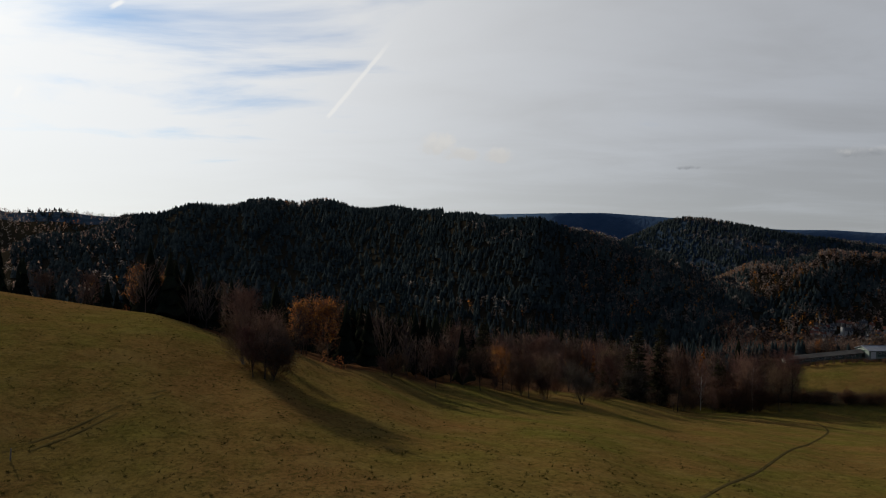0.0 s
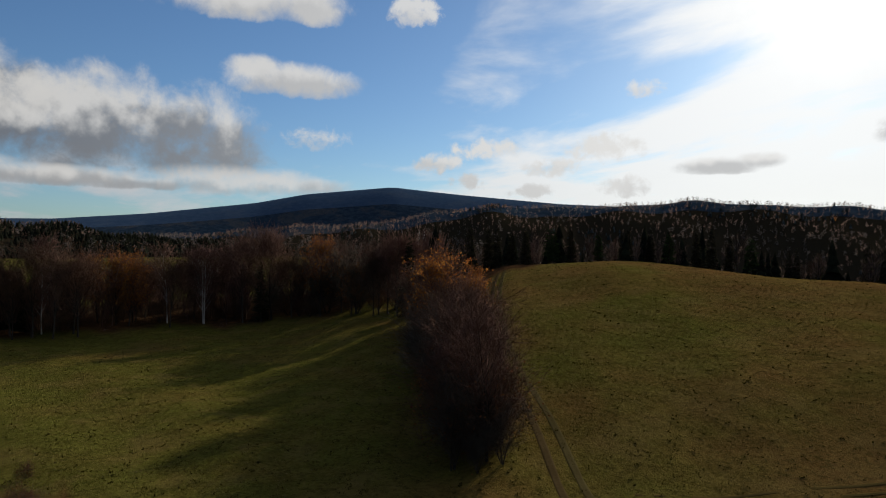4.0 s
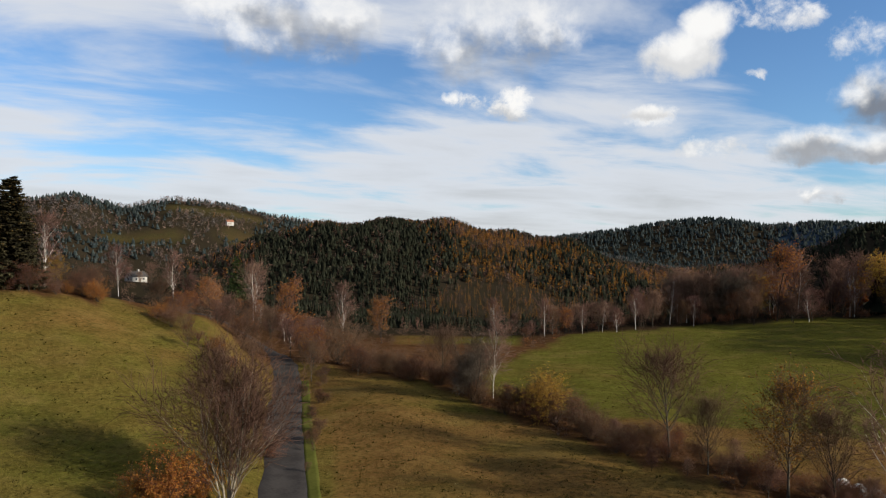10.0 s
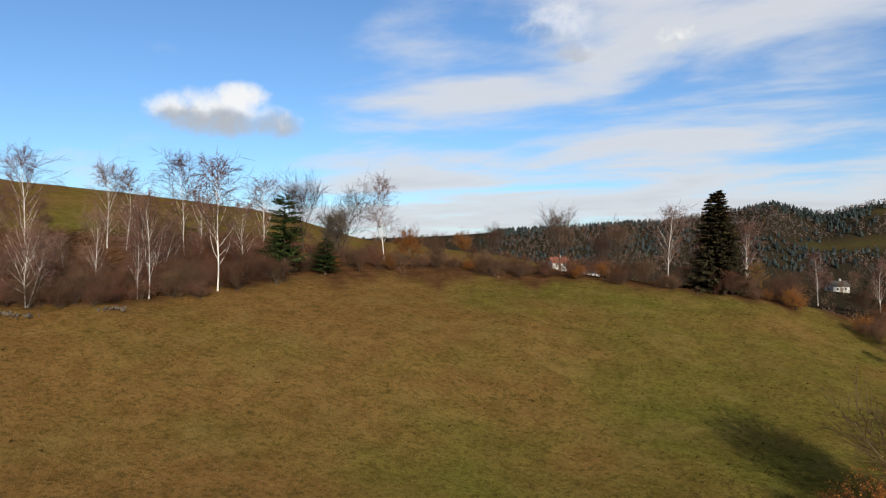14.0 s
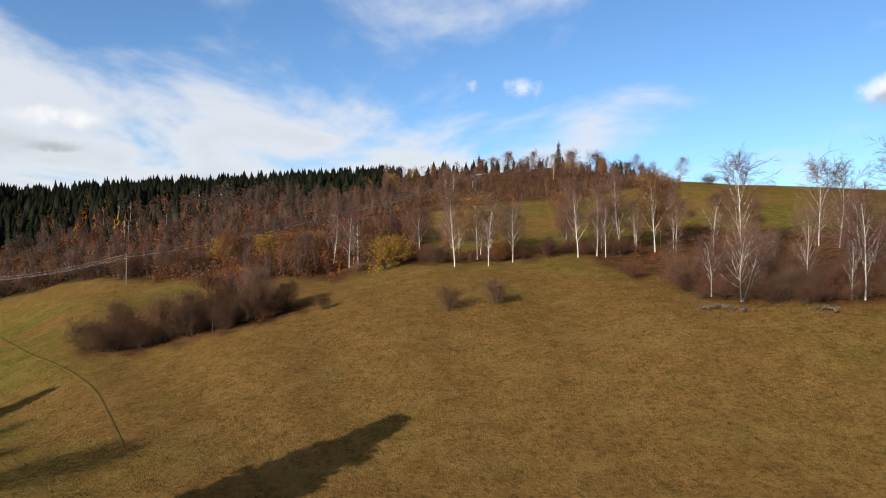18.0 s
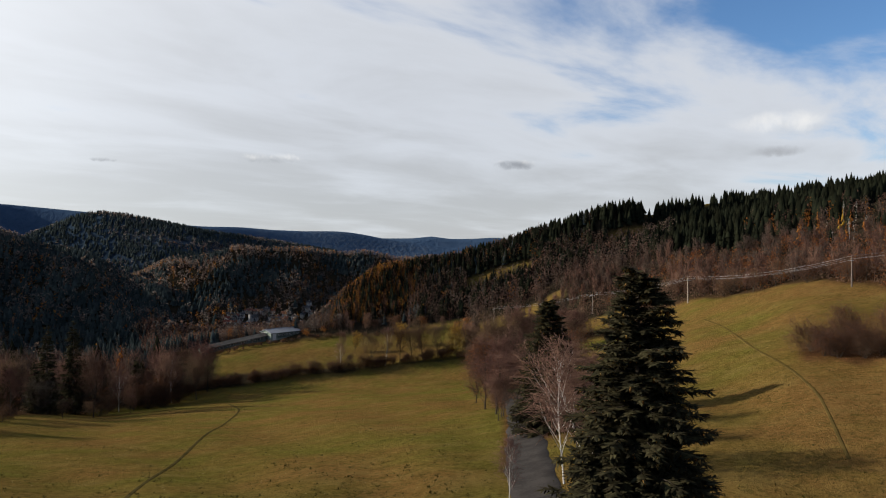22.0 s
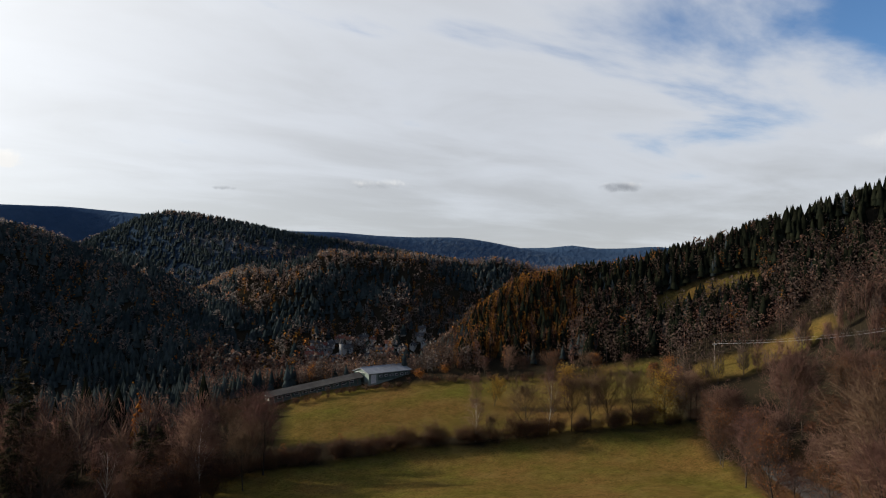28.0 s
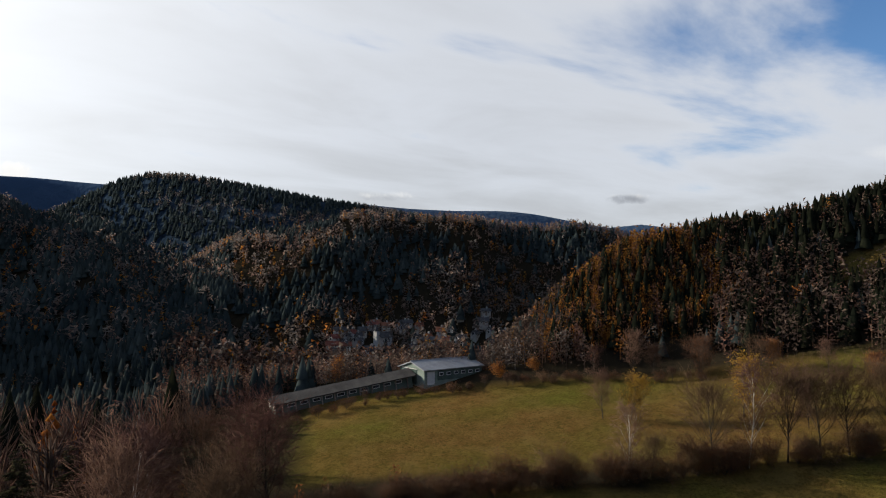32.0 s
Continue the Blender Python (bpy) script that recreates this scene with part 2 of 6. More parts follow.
def slope(az, *heights):
    """Heights of the ground at RINGS along one bearing; zero at the middle."""
    SLOPES.append((az, (0.0, *heights)))


slope(0, 0, 0, -3.5, -6.5, -9.5, -14, -20, -28, -38)
slope(10, 0, 0, -4, -8, -11.5, -17, -23, -30, -40)
slope(20, 0, -1, -5.5, -10, -15, -21.5, -27, -33, -40)
slope(30, 0, -1.5, -6, -10.5, -15, -20.5, -25.6, -26.2, -28)
slope(40, 0, -1.5, -5, -9, -13.5, -19, -24.2, -24.6, -21)
slope(47, 0, -0.8, -4, -8, -12.5, -18, -22.5, -20.5, -8)
slope(51, 0, -0.5, -3.5, -7, -11, -16, -20, -14, 4)
slope(58, 0, 0.3, -1.5, -3, -5, -5, -4, 4, 16)
slope(66, 0, 1, 1, 2, 3, 5, 8, 18, 34)
slope(76, 0, 1.5, 3, 5, 7.5, 11, 14, 28, 48)
slope(90, 0.5, 2, 7, 10.5, 13, 18, 26, 40, 54)
slope(100, 0.5, 2.5, 9, 14, 18, 25, 34, 46, 60)
slope(110, 0.5, 3, 9.5, 15, 20, 28, 38, 52, 64)
slope(120, 0.5, 3.5, 11, 15.5, 21, 33, 39, 45, 50)
slope(130, 0.5, 3.5, 11.5, 15.5, 20, 31, 36, 39, 40)
slope(140, 0.5, 3.5, 12, 17.5, 21, 28, 32, 33, 33)
slope(150, 0.5, 3, 11.5, 16.5, 18, 21, 22, 21, 17)
slope(160, 0.5, 2.5, 10, 15.5, 16.5, 17, 18, 17, 12)
slope(170, 0.5, 2, 8.5, 14.5, 12.5, 10, 8, 6, 2)
slope(180, 0.5, 1.5, 7, 12.3, 9, 5, 4, 7, 4)
slope(190, 0, 0.5, 4.5, 7.3, 5, 2, 1, 3, -2)
slope(196, 0, -1, -1, -0.5, -2, -3, -4, -8, -14)
slope(205, 0, -0.5, -0.5, -0.8, -2, -5, -9, -15, -22)
slope(215, 0, -0.5, -1.5, -2, -3, -4.5, -10, -18, -26)
slope(225, 0, -0.5, -1, -2, -2.5, -2.6, -4, -14, -24)
slope(240, 0, -0.3, -1, -1.5, -1.5, -0.8, 1.0, 0, -8)
slope(256, 0, 0, -0.5, -1, -1, 0, 6, 11, 8)
slope(275, 0, 0, -0.3, -0.5, -0.5, 2, 8, 12, 10)
slope(290, 0, 0, 1, 3, 5, 8, 11, 12, 8)
slope(296, 0, 0.3, 4.5, 8.5, 12, 13, 11, 5, -4)
slope(304, 0, 0, 5, 10, 14.5, 14, 10, 4, -4)
slope(322, 0, 0, 4.8, 9, 11.8, 9, 2, -8, -20)
slope(337, 0, 0, 3.3, 6, 5.2, -1, -10, -20, -32)
slope(345, 0, 0, 1.5, 2, -1, -7, -14, -24, -36)
slope(352, 0, 0, -1, -2.5, -6, -11, -17, -26, -38)

FLOOR, RIDGES = -46.0, []


def ridge(far, depth, *crest):
    """A wooded ridge at a distance: bearing and height in degrees above the level, alternating."""
    RIDGES.append((far, depth, np.array(crest[0::2], float), np.array(crest[1::2], float)))


ridge(470, 130, 34, -8, 36.6, -5.4, 38, -4.1, 38.9, -3.3, 40.3, -2.2, 42.2, -2.0, 44, -1.8, 46, -1.5, 47.8, -1.0, 50, -0.4, 52.4, 0.35, 54.7, 1.25, 56.9, 2.0, 59, 2.75,
      61.2, 3.1, 62.5, 2.6, 65.3, 3.2, 67, 3.5, 69, 3.25, 71, 3.5, 75, 4.0, 84, 4.8, 90, 5.3, 100, 6, 108, 6.4, 114, 6.2, 120, 5, 126, 4, 135, 3, 145, 1.5, 155, -2, 165, -7)
ridge(620, 170, 184, -6, 188, -2, 192, 0, 198, 1.5, 204, 2.2, 210, 1.9, 215, 1.2, 220, 0.2, 225, -1.6, 230, -2, 236, -0.6, 240, 1, 246, 2.6, 251, 2.3,
      256, 1.4, 262, 0.7, 270, 0, 280, -1.5, 290, -4)
ridge(800, 260, 310, -6, 318, -4, 330, 0.2, 336, 1.8, 344, 3.3, 352, 3.1, 358, 2.75, 362, 2.5, 366, 2.1, 370, 1.5, 373, 0.75, 375, 0, 379, -1.3, 382.4, -2.9, 386, -4.2, 390, -5.6, 394, -7)
ridge(1000, 250, 18, -5, 21, -2.6, 24, -1.3, 26.6, -0.9, 29.3, -0.5, 32, -0.3, 33.8, -0.4, 36, -0.6, 38.4, -0.8, 40.3, -1.0, 43, -1.1, 48, -1.1, 60, -0.9, 75, -2, 85, -5)
ridge(1150, 300, 255, -2, 265, 0, 275, 1, 285, 1.7, 294, 3.2, 300, 3.0, 310, 3.5, 314, 3.3, 322, 2.8, 328, 2.2, 337, 2.0, 345, 1.6, 355, 0.6, 365, -1, 372, -3)
ridge(1400, 320, 140, -2, 148, 1.2, 155, 1.5, 165, 2.2, 173, 2.6, 178, 3.3, 181, 3.85, 184.5, 3.0, 188, 3.75, 192, 3.3, 195, 2.6, 199, 2.0, 205, 1.4, 212, 1.0, 220, 0, 230, -2)
ridge(1700, 350, 8, -3, 11, -1.2, 13, -0.2, 14.6, 0.6, 16.1, 1.25, 17.6, 2.0, 19.2, 2.38, 20.8, 2.24, 22.4, 1.96, 24.1, 1.64, 26.2, 1.17, 28.4, 0.83, 30.6, 0.53, 32, 0.31, 34.7, -0.14,
      40, -1.0, 48, -2.5)
ridge(1900, 200, 210, -0.5, 217, 0.8, 221, 1.2, 223.8, 1.55, 227, 2.1, 230, 2.35, 232, 2.25, 234.5, 1.75, 237.4, 1.95, 240, 1.9, 246, 0.6, 255, -1)
ridge(2500, 500, 240, 0, 250, 1.0, 260, 1.6, 267, 2.2, 275, 3.2, 279, 4.0, 286, 4.7, 292, 4.1, 300, 3.4, 310, 2.9, 330, 1.8, 350, 1, 360, 0)
ridge(3400, 600, -20, 1.2, -5, 2.4, 2, 2.7, 9.7, 2.87, 13.1, 2.88, 15.3, 2.7, 18, 2.48, 20.8, 2.28, 22.4, 2.01, 24.9, 1.6, 26.6, 1.49, 29.3, 1.48, 32, 1.28, 34.3, 1.2, 36.6, 1.22, 38, 1.14, 39.4, 0.91,
      41.2, 0.55, 43.1, 0.25, 46, -0.1, 52, -0.2, 70, 0, 90, 0, 150, 0, 200, 0.7, 215, 0.9, 225, 1.2, 230, 1.1, 236, 1.3, 242, 1.5, 250, 1.5, 262, 1.7, 280, 1.4, 300, 1.0, 340, 1.2)
ridge(4400, 300, 34, 0.1, 38, 0.5, 40.3, 0.64, 43.1, 0.65, 44.8, 0.82, 46.4, 0.62, 48.3, 0.63, 50.1, 0.77, 52.4, 0.45, 56, 0.3, 64, 0.2, 75, -0.5)

_AZ = np.array([SLOPES[-1][0] - 360.0, *[s[0] for s in SLOPES], 360.0])
_HT = np.array([SLOPES[-1][1], *[s[1] for s in SLOPES], SLOPES[0][1]])


def _soft(x):
    x = np.clip(x, 0, 1)
    return x * x * (3 - 2 * x)


def raw_ground(az, dist):
    """Height of the land at bearings and distances of the plan (arrays)."""
    az, dist = np.broadcast_arrays(np.asarray(az, float) % 360, np.asarray(dist, float))
    k = np.clip(np.searchsorted(_AZ, az, "right") - 1, 0, len(_AZ) - 2)
    w = _soft((az - _AZ[k]) / (_AZ[k + 1] - _AZ[k])) * 0.5 + 0.5 * (az - _AZ[k]) / (_AZ[k + 1] - _AZ[k])
    rings = np.array(RINGS, float)
    j = np.clip(np.searchsorted(rings, dist, "right") - 1, 0, len(rings) - 2)

    def along(row):
        # a curve through the ring heights (Catmull-Rom on uneven steps)
        h = _HT[row]
        p0, p1, p2, p3 = (np.take_along_axis(h, np.clip(j + o, 0, len(rings) - 1)[..., None], -1)[..., 0] for o in (-1, 0, 1, 2))
        r0, r1, r2, r3 = (rings[np.clip(j + o, 0, len(rings) - 1)] for o in (-1, 0, 1, 2))
        m1 = (p2 - p0) / np.maximum(r2 - r0, 1)
        m2 = (p3 - p1) / np.maximum(r3 - r1, 1)
        span = r2 - r1
        t = np.clip((dist - r1) / span, 0, 1)
        return ((2 * t**3 - 3 * t**2 + 1) * p1 + (t**3 - 2 * t**2 + t) * span * m1 + (-2 * t**3 + 3 * t**2) * p2 + (t**3 - t**2) * span * m2)

    near = along(k) * (1 - w) + along(k + 1) * w
    far = np.full(az.shape, FLOOR)
    for d0, depth, caz, cel in RIDGES:
        a = np.where(az < caz[0], az + 360, az)
        crest = np.interp(a, caz, cel, left=-30, right=-30)
        top = 18 + d0 * np.tan(np.radians(crest)) - FLOOR
        far = np.maximum(far, FLOOR + np.maximum(top, 0) * np.exp(-((dist - d0) / depth) ** 2))
    s = _soft((dist - 340) / 150)
    lumps = 0.35 * np.sin(dist * 0.11 + az * 0.21) * np.sin(az * 0.37 + 1.3) * _soft((dist - 20) / 60)
    rough = np.sin(az * 0.9 + dist * 0.013) * np.sin(dist * 0.017 - az * 0.31) * 5 * _soft((dist - 420) / 300) * (1 - _soft((dist - 900) / 600))
    return near * (1 - s) + far * s + lumps + rough


# The plan's distances are drawn in towards the narrow valley: plan metres, and true metres along its bearings and along the hill on its near side.
VALLEY_PLAN = np.log([1, 60, 120, 180, 245, 346, 600, 1000, 1700, 3400, 5000])
VALLEY_TRUE = np.log([1, 60, 155, 245, 272, 320, 350, 383, 420, 470, 530])
HILL_TRUE = np.log([1, 60, 150, 232, 268, 335, 405, 450, 490, 545, 610])


def drawn_in(az, dist):
    """The true distance of a place of the plan."""
    a = (np.asarray(az, float) + 120) % 360 - 120
    w = _soft((a + 14) / 24) * _soft((76 - a) / 17)
    v = _soft((a - 12) / 16)
    u = np.log(np.maximum(dist, 1.0))
    return np.exp(u + w * ((1 - v) * np.interp(u, VALLEY_PLAN, HILL_TRUE) + v * np.interp(u, VALLEY_PLAN, VALLEY_TRUE) - u))


def on_plan(az, true):
    """The plan's distance of a true one."""
    lo, hi = np.full(np.shape(true), 0.5), np.full(np.shape(true), 9000.0)
    for _ in range(36):
        mid = np.sqrt(lo * hi)
        near = drawn_in(az, mid) < true
        lo, hi = np.where(near, mid, lo), np.where(near, hi, mid)
    return np.sqrt(lo * hi)


EYE = 18.0


def lie(az, dist):
    """True distance, height and scale at a bearing and distance of the plan."""
    true = drawn_in(az, dist)
    k = true / np.maximum(dist, 1e-6)
    return true, EYE + (raw_ground(az, dist) - EYE) * k, k


def place(az, dist, lift=0.0):
    true, z, k = lie(az, dist)
    p = way(az) * float(true)
    p.z = float(z) + lift * float(k)
    return p


def size_at(az, dist):
    return float(lie(az, dist)[2])


def at_xy(x, y, lift=0.0):
    az, true = np.degrees(np.arctan2(x, y)), max(0.5, np.hypot(x, y))
    return Vector((x, y, float(lie(az, on_plan(az, true))[1]) + lift))

# ---- materials ----


def material(name, paint, thin=0.0):
    """A node material; thin: the share of light that passes through, as in leaves."""
    m = bpy.data.materials.new(name)
    m.use_nodes = True
    n = Nodes(m.node_tree)
    ins = paint(n)
    out = n.add("ShaderNodeBsdfPrincipled", {"Specular IOR Level": 0.25, **ins})
    if thin:
        out = n.add("ShaderNodeMixShader", {0: thin, 1: out, 2: n.add("ShaderNodeBsdfTranslucent", {"Color": ins["Base Color"]})})
    n.add("ShaderNodeOutputMaterial", {0: out})
    return m


def bumped(n, height, strength, dist):
    return n.add("ShaderNodeBump", {"Height": height, "Strength": strength, "Distance": dist})


def varied(name, a, b, scale=1.5, rough=0.85, bump=0.3, depth=0.02, by="object", spread=0.35, gloss=0.0, thin=0.0):
    """Two tones by noise, a shift from piece to piece, fine relief."""

    def paint(n):
        pos = n.add("ShaderNodeTexCoord", out=3)
        big, small = n.noise(pos, scale, 4), n.noise(pos, scale * 9, 3)
        f = n.math("ADD", n.math("MULTIPLY", big, 0.65), n.math("MULTIPLY", small, 0.35))
        col = n.mix(n.ramp(f, 0.36, 0.64), rgb(*a), rgb(*b))
        rnd = n.add("ShaderNodeObjectInfo", out=5) if by == "object" else n.add("ShaderNodeNewGeometry", out=8)
        col = n.add("ShaderNodeHueSaturation", {"Color": col, "Hue": n.math("MULTIPLY_ADD", rnd, 0.03, 0.485),
                                                "Value": n.math("MULTIPLY_ADD", rnd, 2 * spread, 1 - spread)})
        return {"Base Color": col, "Roughness": n.math("MULTIPLY_ADD", small, 0.2, rough - 0.1), "Normal": bumped(n, small, bump, depth), "Specular IOR Level": gloss}

    return material(name, paint, thin)


def paint_land(n):
    pos = n.add("ShaderNodeNewGeometry", out=0)
    wild, lush, wood_shade = n.named("wild"), n.named("lush"), n.named("wood_shade")
    huge, broad, mid = n.noise(pos, 0.012, 3), n.noise(pos, 0.06, 5, 0.6), n.noise(pos, 0.4, 6, 0.7)
    fine, grit = n.noise(pos, 2.2, 6, 0.75), n.noise(pos, 9.0, 3, 0.7)
    dry = n.mix(n.ramp(mid, 0.32, 0.7), rgb(0.094, 0.050, 0.0165), rgb(0.133, 0.0745, 0.025))
    green = n.mix(n.ramp(mid, 0.3, 0.7), rgb(0.051, 0.0525, 0.009), rgb(0.081, 0.082, 0.0145))
    f = n.math("ADD", lush, n.math("ADD", n.math("MULTIPLY", n.math("SUBTRACT", broad, 0.5), 1.5), n.math("MULTIPLY", n.math("SUBTRACT", huge, 0.5), 0.9)))
    grass = n.mix(n.ramp(f, 0.1, 0.9), dry, green)
    # tufts: small dark clumps and pale dead stalks
    grass = n.mix(n.ramp(fine, 0.51, 0.61, 0.0, 0.6), grass, rgb(0.029, 0.0245, 0.0065))
    grass = n.mix(n.ramp(fine, 0.46, 0.37, 0.0, 0.32), grass, rgb(0.145, 0.105, 0.033))
    grass = n.mix(n.ramp(n.noise(pos, 28.0, 2, 0.8), 0.5, 0.62, 0.0, 0.35), grass, rgb(0.0407, 0.02664, 0.00888))
    grass = n.mix(n.ramp(grit, 0.5, 0.68, 0.0, 0.45), grass, rgb(0.1332, 0.0962, 0.0296))
    tussock = n.noise(pos, 0.9, 5, 0.7)
    grass = n.mix(n.ramp(tussock, 0.55, 0.64, 0.0, 0.6), grass, n.mix(lush, rgb(0.046, 0.031, 0.0095), rgb(0.031, 0.037, 0.0075)))
    # straw-coloured and fresh green patches a few strides across
    grass = n.mix(n.ramp(n.noise(pos, 0.17, 5, 0.65), 0.5, 0.66, 0.0, 0.35), grass, rgb(0.125, 0.088, 0.029))
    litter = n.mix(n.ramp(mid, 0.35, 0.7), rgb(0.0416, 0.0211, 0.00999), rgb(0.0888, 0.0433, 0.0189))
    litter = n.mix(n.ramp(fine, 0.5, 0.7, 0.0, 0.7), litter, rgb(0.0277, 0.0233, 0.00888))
    # farther off, shade between the trees is put into the floor colour
    litter = n.mix(wood_shade, litter, n.mix(mid, rgb(0.01184, 0.01036, 0.00666), rgb(0.02664, 0.02072, 0.01332)))
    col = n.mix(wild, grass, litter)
    h = n.math("ADD", n.math("MULTIPLY", grit, 0.25), n.math("ADD", n.math("MULTIPLY", fine, 0.6), n.math("MULTIPLY", mid, 0.8)))
    return {"Base Color": col, "Roughness": 0.95, "Specular IOR Level": 0.0, "Normal": bumped(n, h, 1.0, 0.35)}


LAND = material("meadow_and_woodland_floor", paint_land)


# Woods of far slopes, with the blue of distance haze in the base colour.
def paint_hazed(n, a, b, c):
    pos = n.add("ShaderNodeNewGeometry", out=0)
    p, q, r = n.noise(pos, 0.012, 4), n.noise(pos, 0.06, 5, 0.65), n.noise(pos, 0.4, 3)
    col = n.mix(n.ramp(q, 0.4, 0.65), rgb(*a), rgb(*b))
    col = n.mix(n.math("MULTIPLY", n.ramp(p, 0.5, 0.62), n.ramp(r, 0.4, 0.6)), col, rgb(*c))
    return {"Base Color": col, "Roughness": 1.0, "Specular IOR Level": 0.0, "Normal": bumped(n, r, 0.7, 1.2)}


# Haze is painted in: blue on the far hills, paler blue on the ridges.
HAZY_HILL = material("hazed_distant_woods", lambda n: paint_hazed(n, (0.014, 0.024, 0.038), (0.025, 0.039, 0.056), (0.052, 0.05, 0.048)))
HAZY_RIDGE = material("hazed_farthest_woods", lambda n: paint_hazed(n, (0.028, 0.05, 0.088), (0.036, 0.06, 0.1), (0.046, 0.066, 0.097)))
# Needles of far woods: haze put into the colour, bluer and paler.
HAZY_SPRUCE = varied("hazed_spruce_needles", (0.022, 0.0305, 0.0315), (0.045, 0.056, 0.053), 0.05, by="island", spread=0.35, thin=0.4)
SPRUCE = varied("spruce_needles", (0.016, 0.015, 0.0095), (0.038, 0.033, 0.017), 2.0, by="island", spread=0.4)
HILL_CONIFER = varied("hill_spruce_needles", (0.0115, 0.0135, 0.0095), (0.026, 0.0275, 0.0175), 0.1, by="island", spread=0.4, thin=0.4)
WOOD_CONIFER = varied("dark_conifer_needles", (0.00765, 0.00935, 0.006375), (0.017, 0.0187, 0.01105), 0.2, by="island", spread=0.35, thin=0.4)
PINE = varied("pine_needles", (0.017, 0.0289, 0.0085), (0.0357, 0.051, 0.017), 2.0, by="island", spread=0.35)
CONES = varied("spruce_cones_and_dry_tips", (0.123, 0.0738, 0.0246), (0.1968, 0.123, 0.041), 3.0, by="island")
BARK = varied("dark_bark", (0.0287, 0.02296, 0.01804), (0.0656, 0.05412, 0.04264), 4.0, depth=0.03)
BARK_GREY = varied("pale_grey_bark", (0.075, 0.062, 0.048), (0.15, 0.125, 0.1), 4.0, depth=0.03)
TWIG = varied("brown_twigs", (0.07216, 0.04346, 0.03034), (0.1271, 0.07872, 0.05412), 0.6, spread=0.3, thin=0.4)
TWIG_RED = varied("reddish_birch_twigs", (0.1025, 0.0574, 0.04428), (0.1722, 0.1, 0.07708), 0.6, spread=0.3, thin=0.4)
TWIG_GREY = varied("grey_twigs", (0.0615, 0.0492, 0.03936), (0.1148, 0.0943, 0.07626), 0.6, spread=0.3, thin=0.4)
TWIG_BIRCH = varied("pale_birch_twigs", (0.1066, 0.06068, 0.04756), (0.1804, 0.1066, 0.08446), 0.6, spread=0.3, thin=0.3)
# Twigs of far woods, greyed and lightened: haze and glare painted in.
HAZY_TWIG = varied("hazed_grey_twigs", (0.084, 0.073, 0.067), (0.145, 0.124, 0.112), 0.05, by="island", spread=0.35, thin=0.55)
HAZY_TWIG_RED = varied("hazed_brown_twigs", (0.125, 0.085, 0.069), (0.21, 0.145, 0.117), 0.05, by="island", spread=0.35, thin=0.55)
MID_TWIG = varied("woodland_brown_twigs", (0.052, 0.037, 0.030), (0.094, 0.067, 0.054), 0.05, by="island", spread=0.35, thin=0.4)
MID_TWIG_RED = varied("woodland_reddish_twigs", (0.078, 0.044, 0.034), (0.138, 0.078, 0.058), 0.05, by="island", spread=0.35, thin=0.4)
LEAF_RUST = varied("rust_leaves", (0.2, 0.073, 0.019), (0.31, 0.128, 0.031), 1.2, by="island", spread=0.4, thin=0.5)
LEAF_GOLD = varied("yellow_leaves", (0.24, 0.135, 0.024), (0.37, 0.222, 0.041), 1.2, by="island", spread=0.4, thin=0.5)
LEAF_BROWN = varied("brown_leaves", (0.115, 0.042, 0.0165), (0.19, 0.075, 0.03), 1.2, by="island", spread=0.4, thin=0.5)
LEAF_AMBER = varied("amber_brown_leaves", (0.16, 0.075, 0.02), (0.25, 0.125, 0.033), 1.2, by="island", spread=0.4, thin=0.5)
LARCH = varied("orange_larch_needles", (0.1558, 0.07052, 0.0164), (0.2378, 0.1115, 0.02624), 1.2, by="island", spread=0.4, thin=0.5)


def paint_birch(n):
    pos = n.add("ShaderNodeTexCoord", out=3)
    marks = n.noise(n.add("ShaderNodeMapping", {"Vector": pos, "Scale": (2.5, 2.5, 9.0)}), 1.6, 4, 0.6)
    col = n.mix(n.ramp(marks, 0.56, 0.68), rgb(0.44, 0.41, 0.37), rgb(0.06, 0.048, 0.042))
    return {"Base Color": col, "Roughness": 0.8, "Normal": bumped(n, marks, 0.4, 0.02)}


BIRCH = material("white_birch_bark", paint_birch)

# ---- ground ----


def wildness(az, dist):
    """Where woodland floor and rough grass take over from the mown meadows."""
    az, dist = np.broadcast_arrays(np.asarray(az, float) % 360, np.asarray(dist, float))
    edge = np.interp(az, MEADOW_AZ, MEADOW_EDGE) + 4 * np.sin(az * 0.8) + 2 * np.sin(az * 2.3)
    w = _soft((dist - edge) / 8)
    for a, b, r0, r1 in FIELDS:
        inside = _soft((az - a) / 0.8) * _soft((b - az) / 0.8) * _soft((dist - r0) / 8) * _soft((r1 - dist) / 8)
        w = np.minimum(w, 1 - inside)
    for line in SCRUB_LINES:
        mid = np.interp(az, line[0::2], line[1::2], left=1e6, right=1e6)
        w = np.maximum(w, _soft((6.5 + 1.5 * np.sin(az * 1.9) - np.abs(dist - mid)) / 3))
    return w


# brown litter under hedges and clumps: bearing and distance in turn
SCRUB_LINES = [(202, 112, 208, 103, 213, 88, 219, 78, 226, 67, 234, 60.5, 241, 57, 249, 54.5, 262, 51), (98, 123, 104, 124, 112, 125, 119, 126), (73.5, 105, 79, 102, 84, 99, 90, 102), (121, 93, 129, 90, 136, 91, 142, 97),
               (142, 102, 150, 107, 158, 113, 166, 111, 174, 109, 183, 107)]
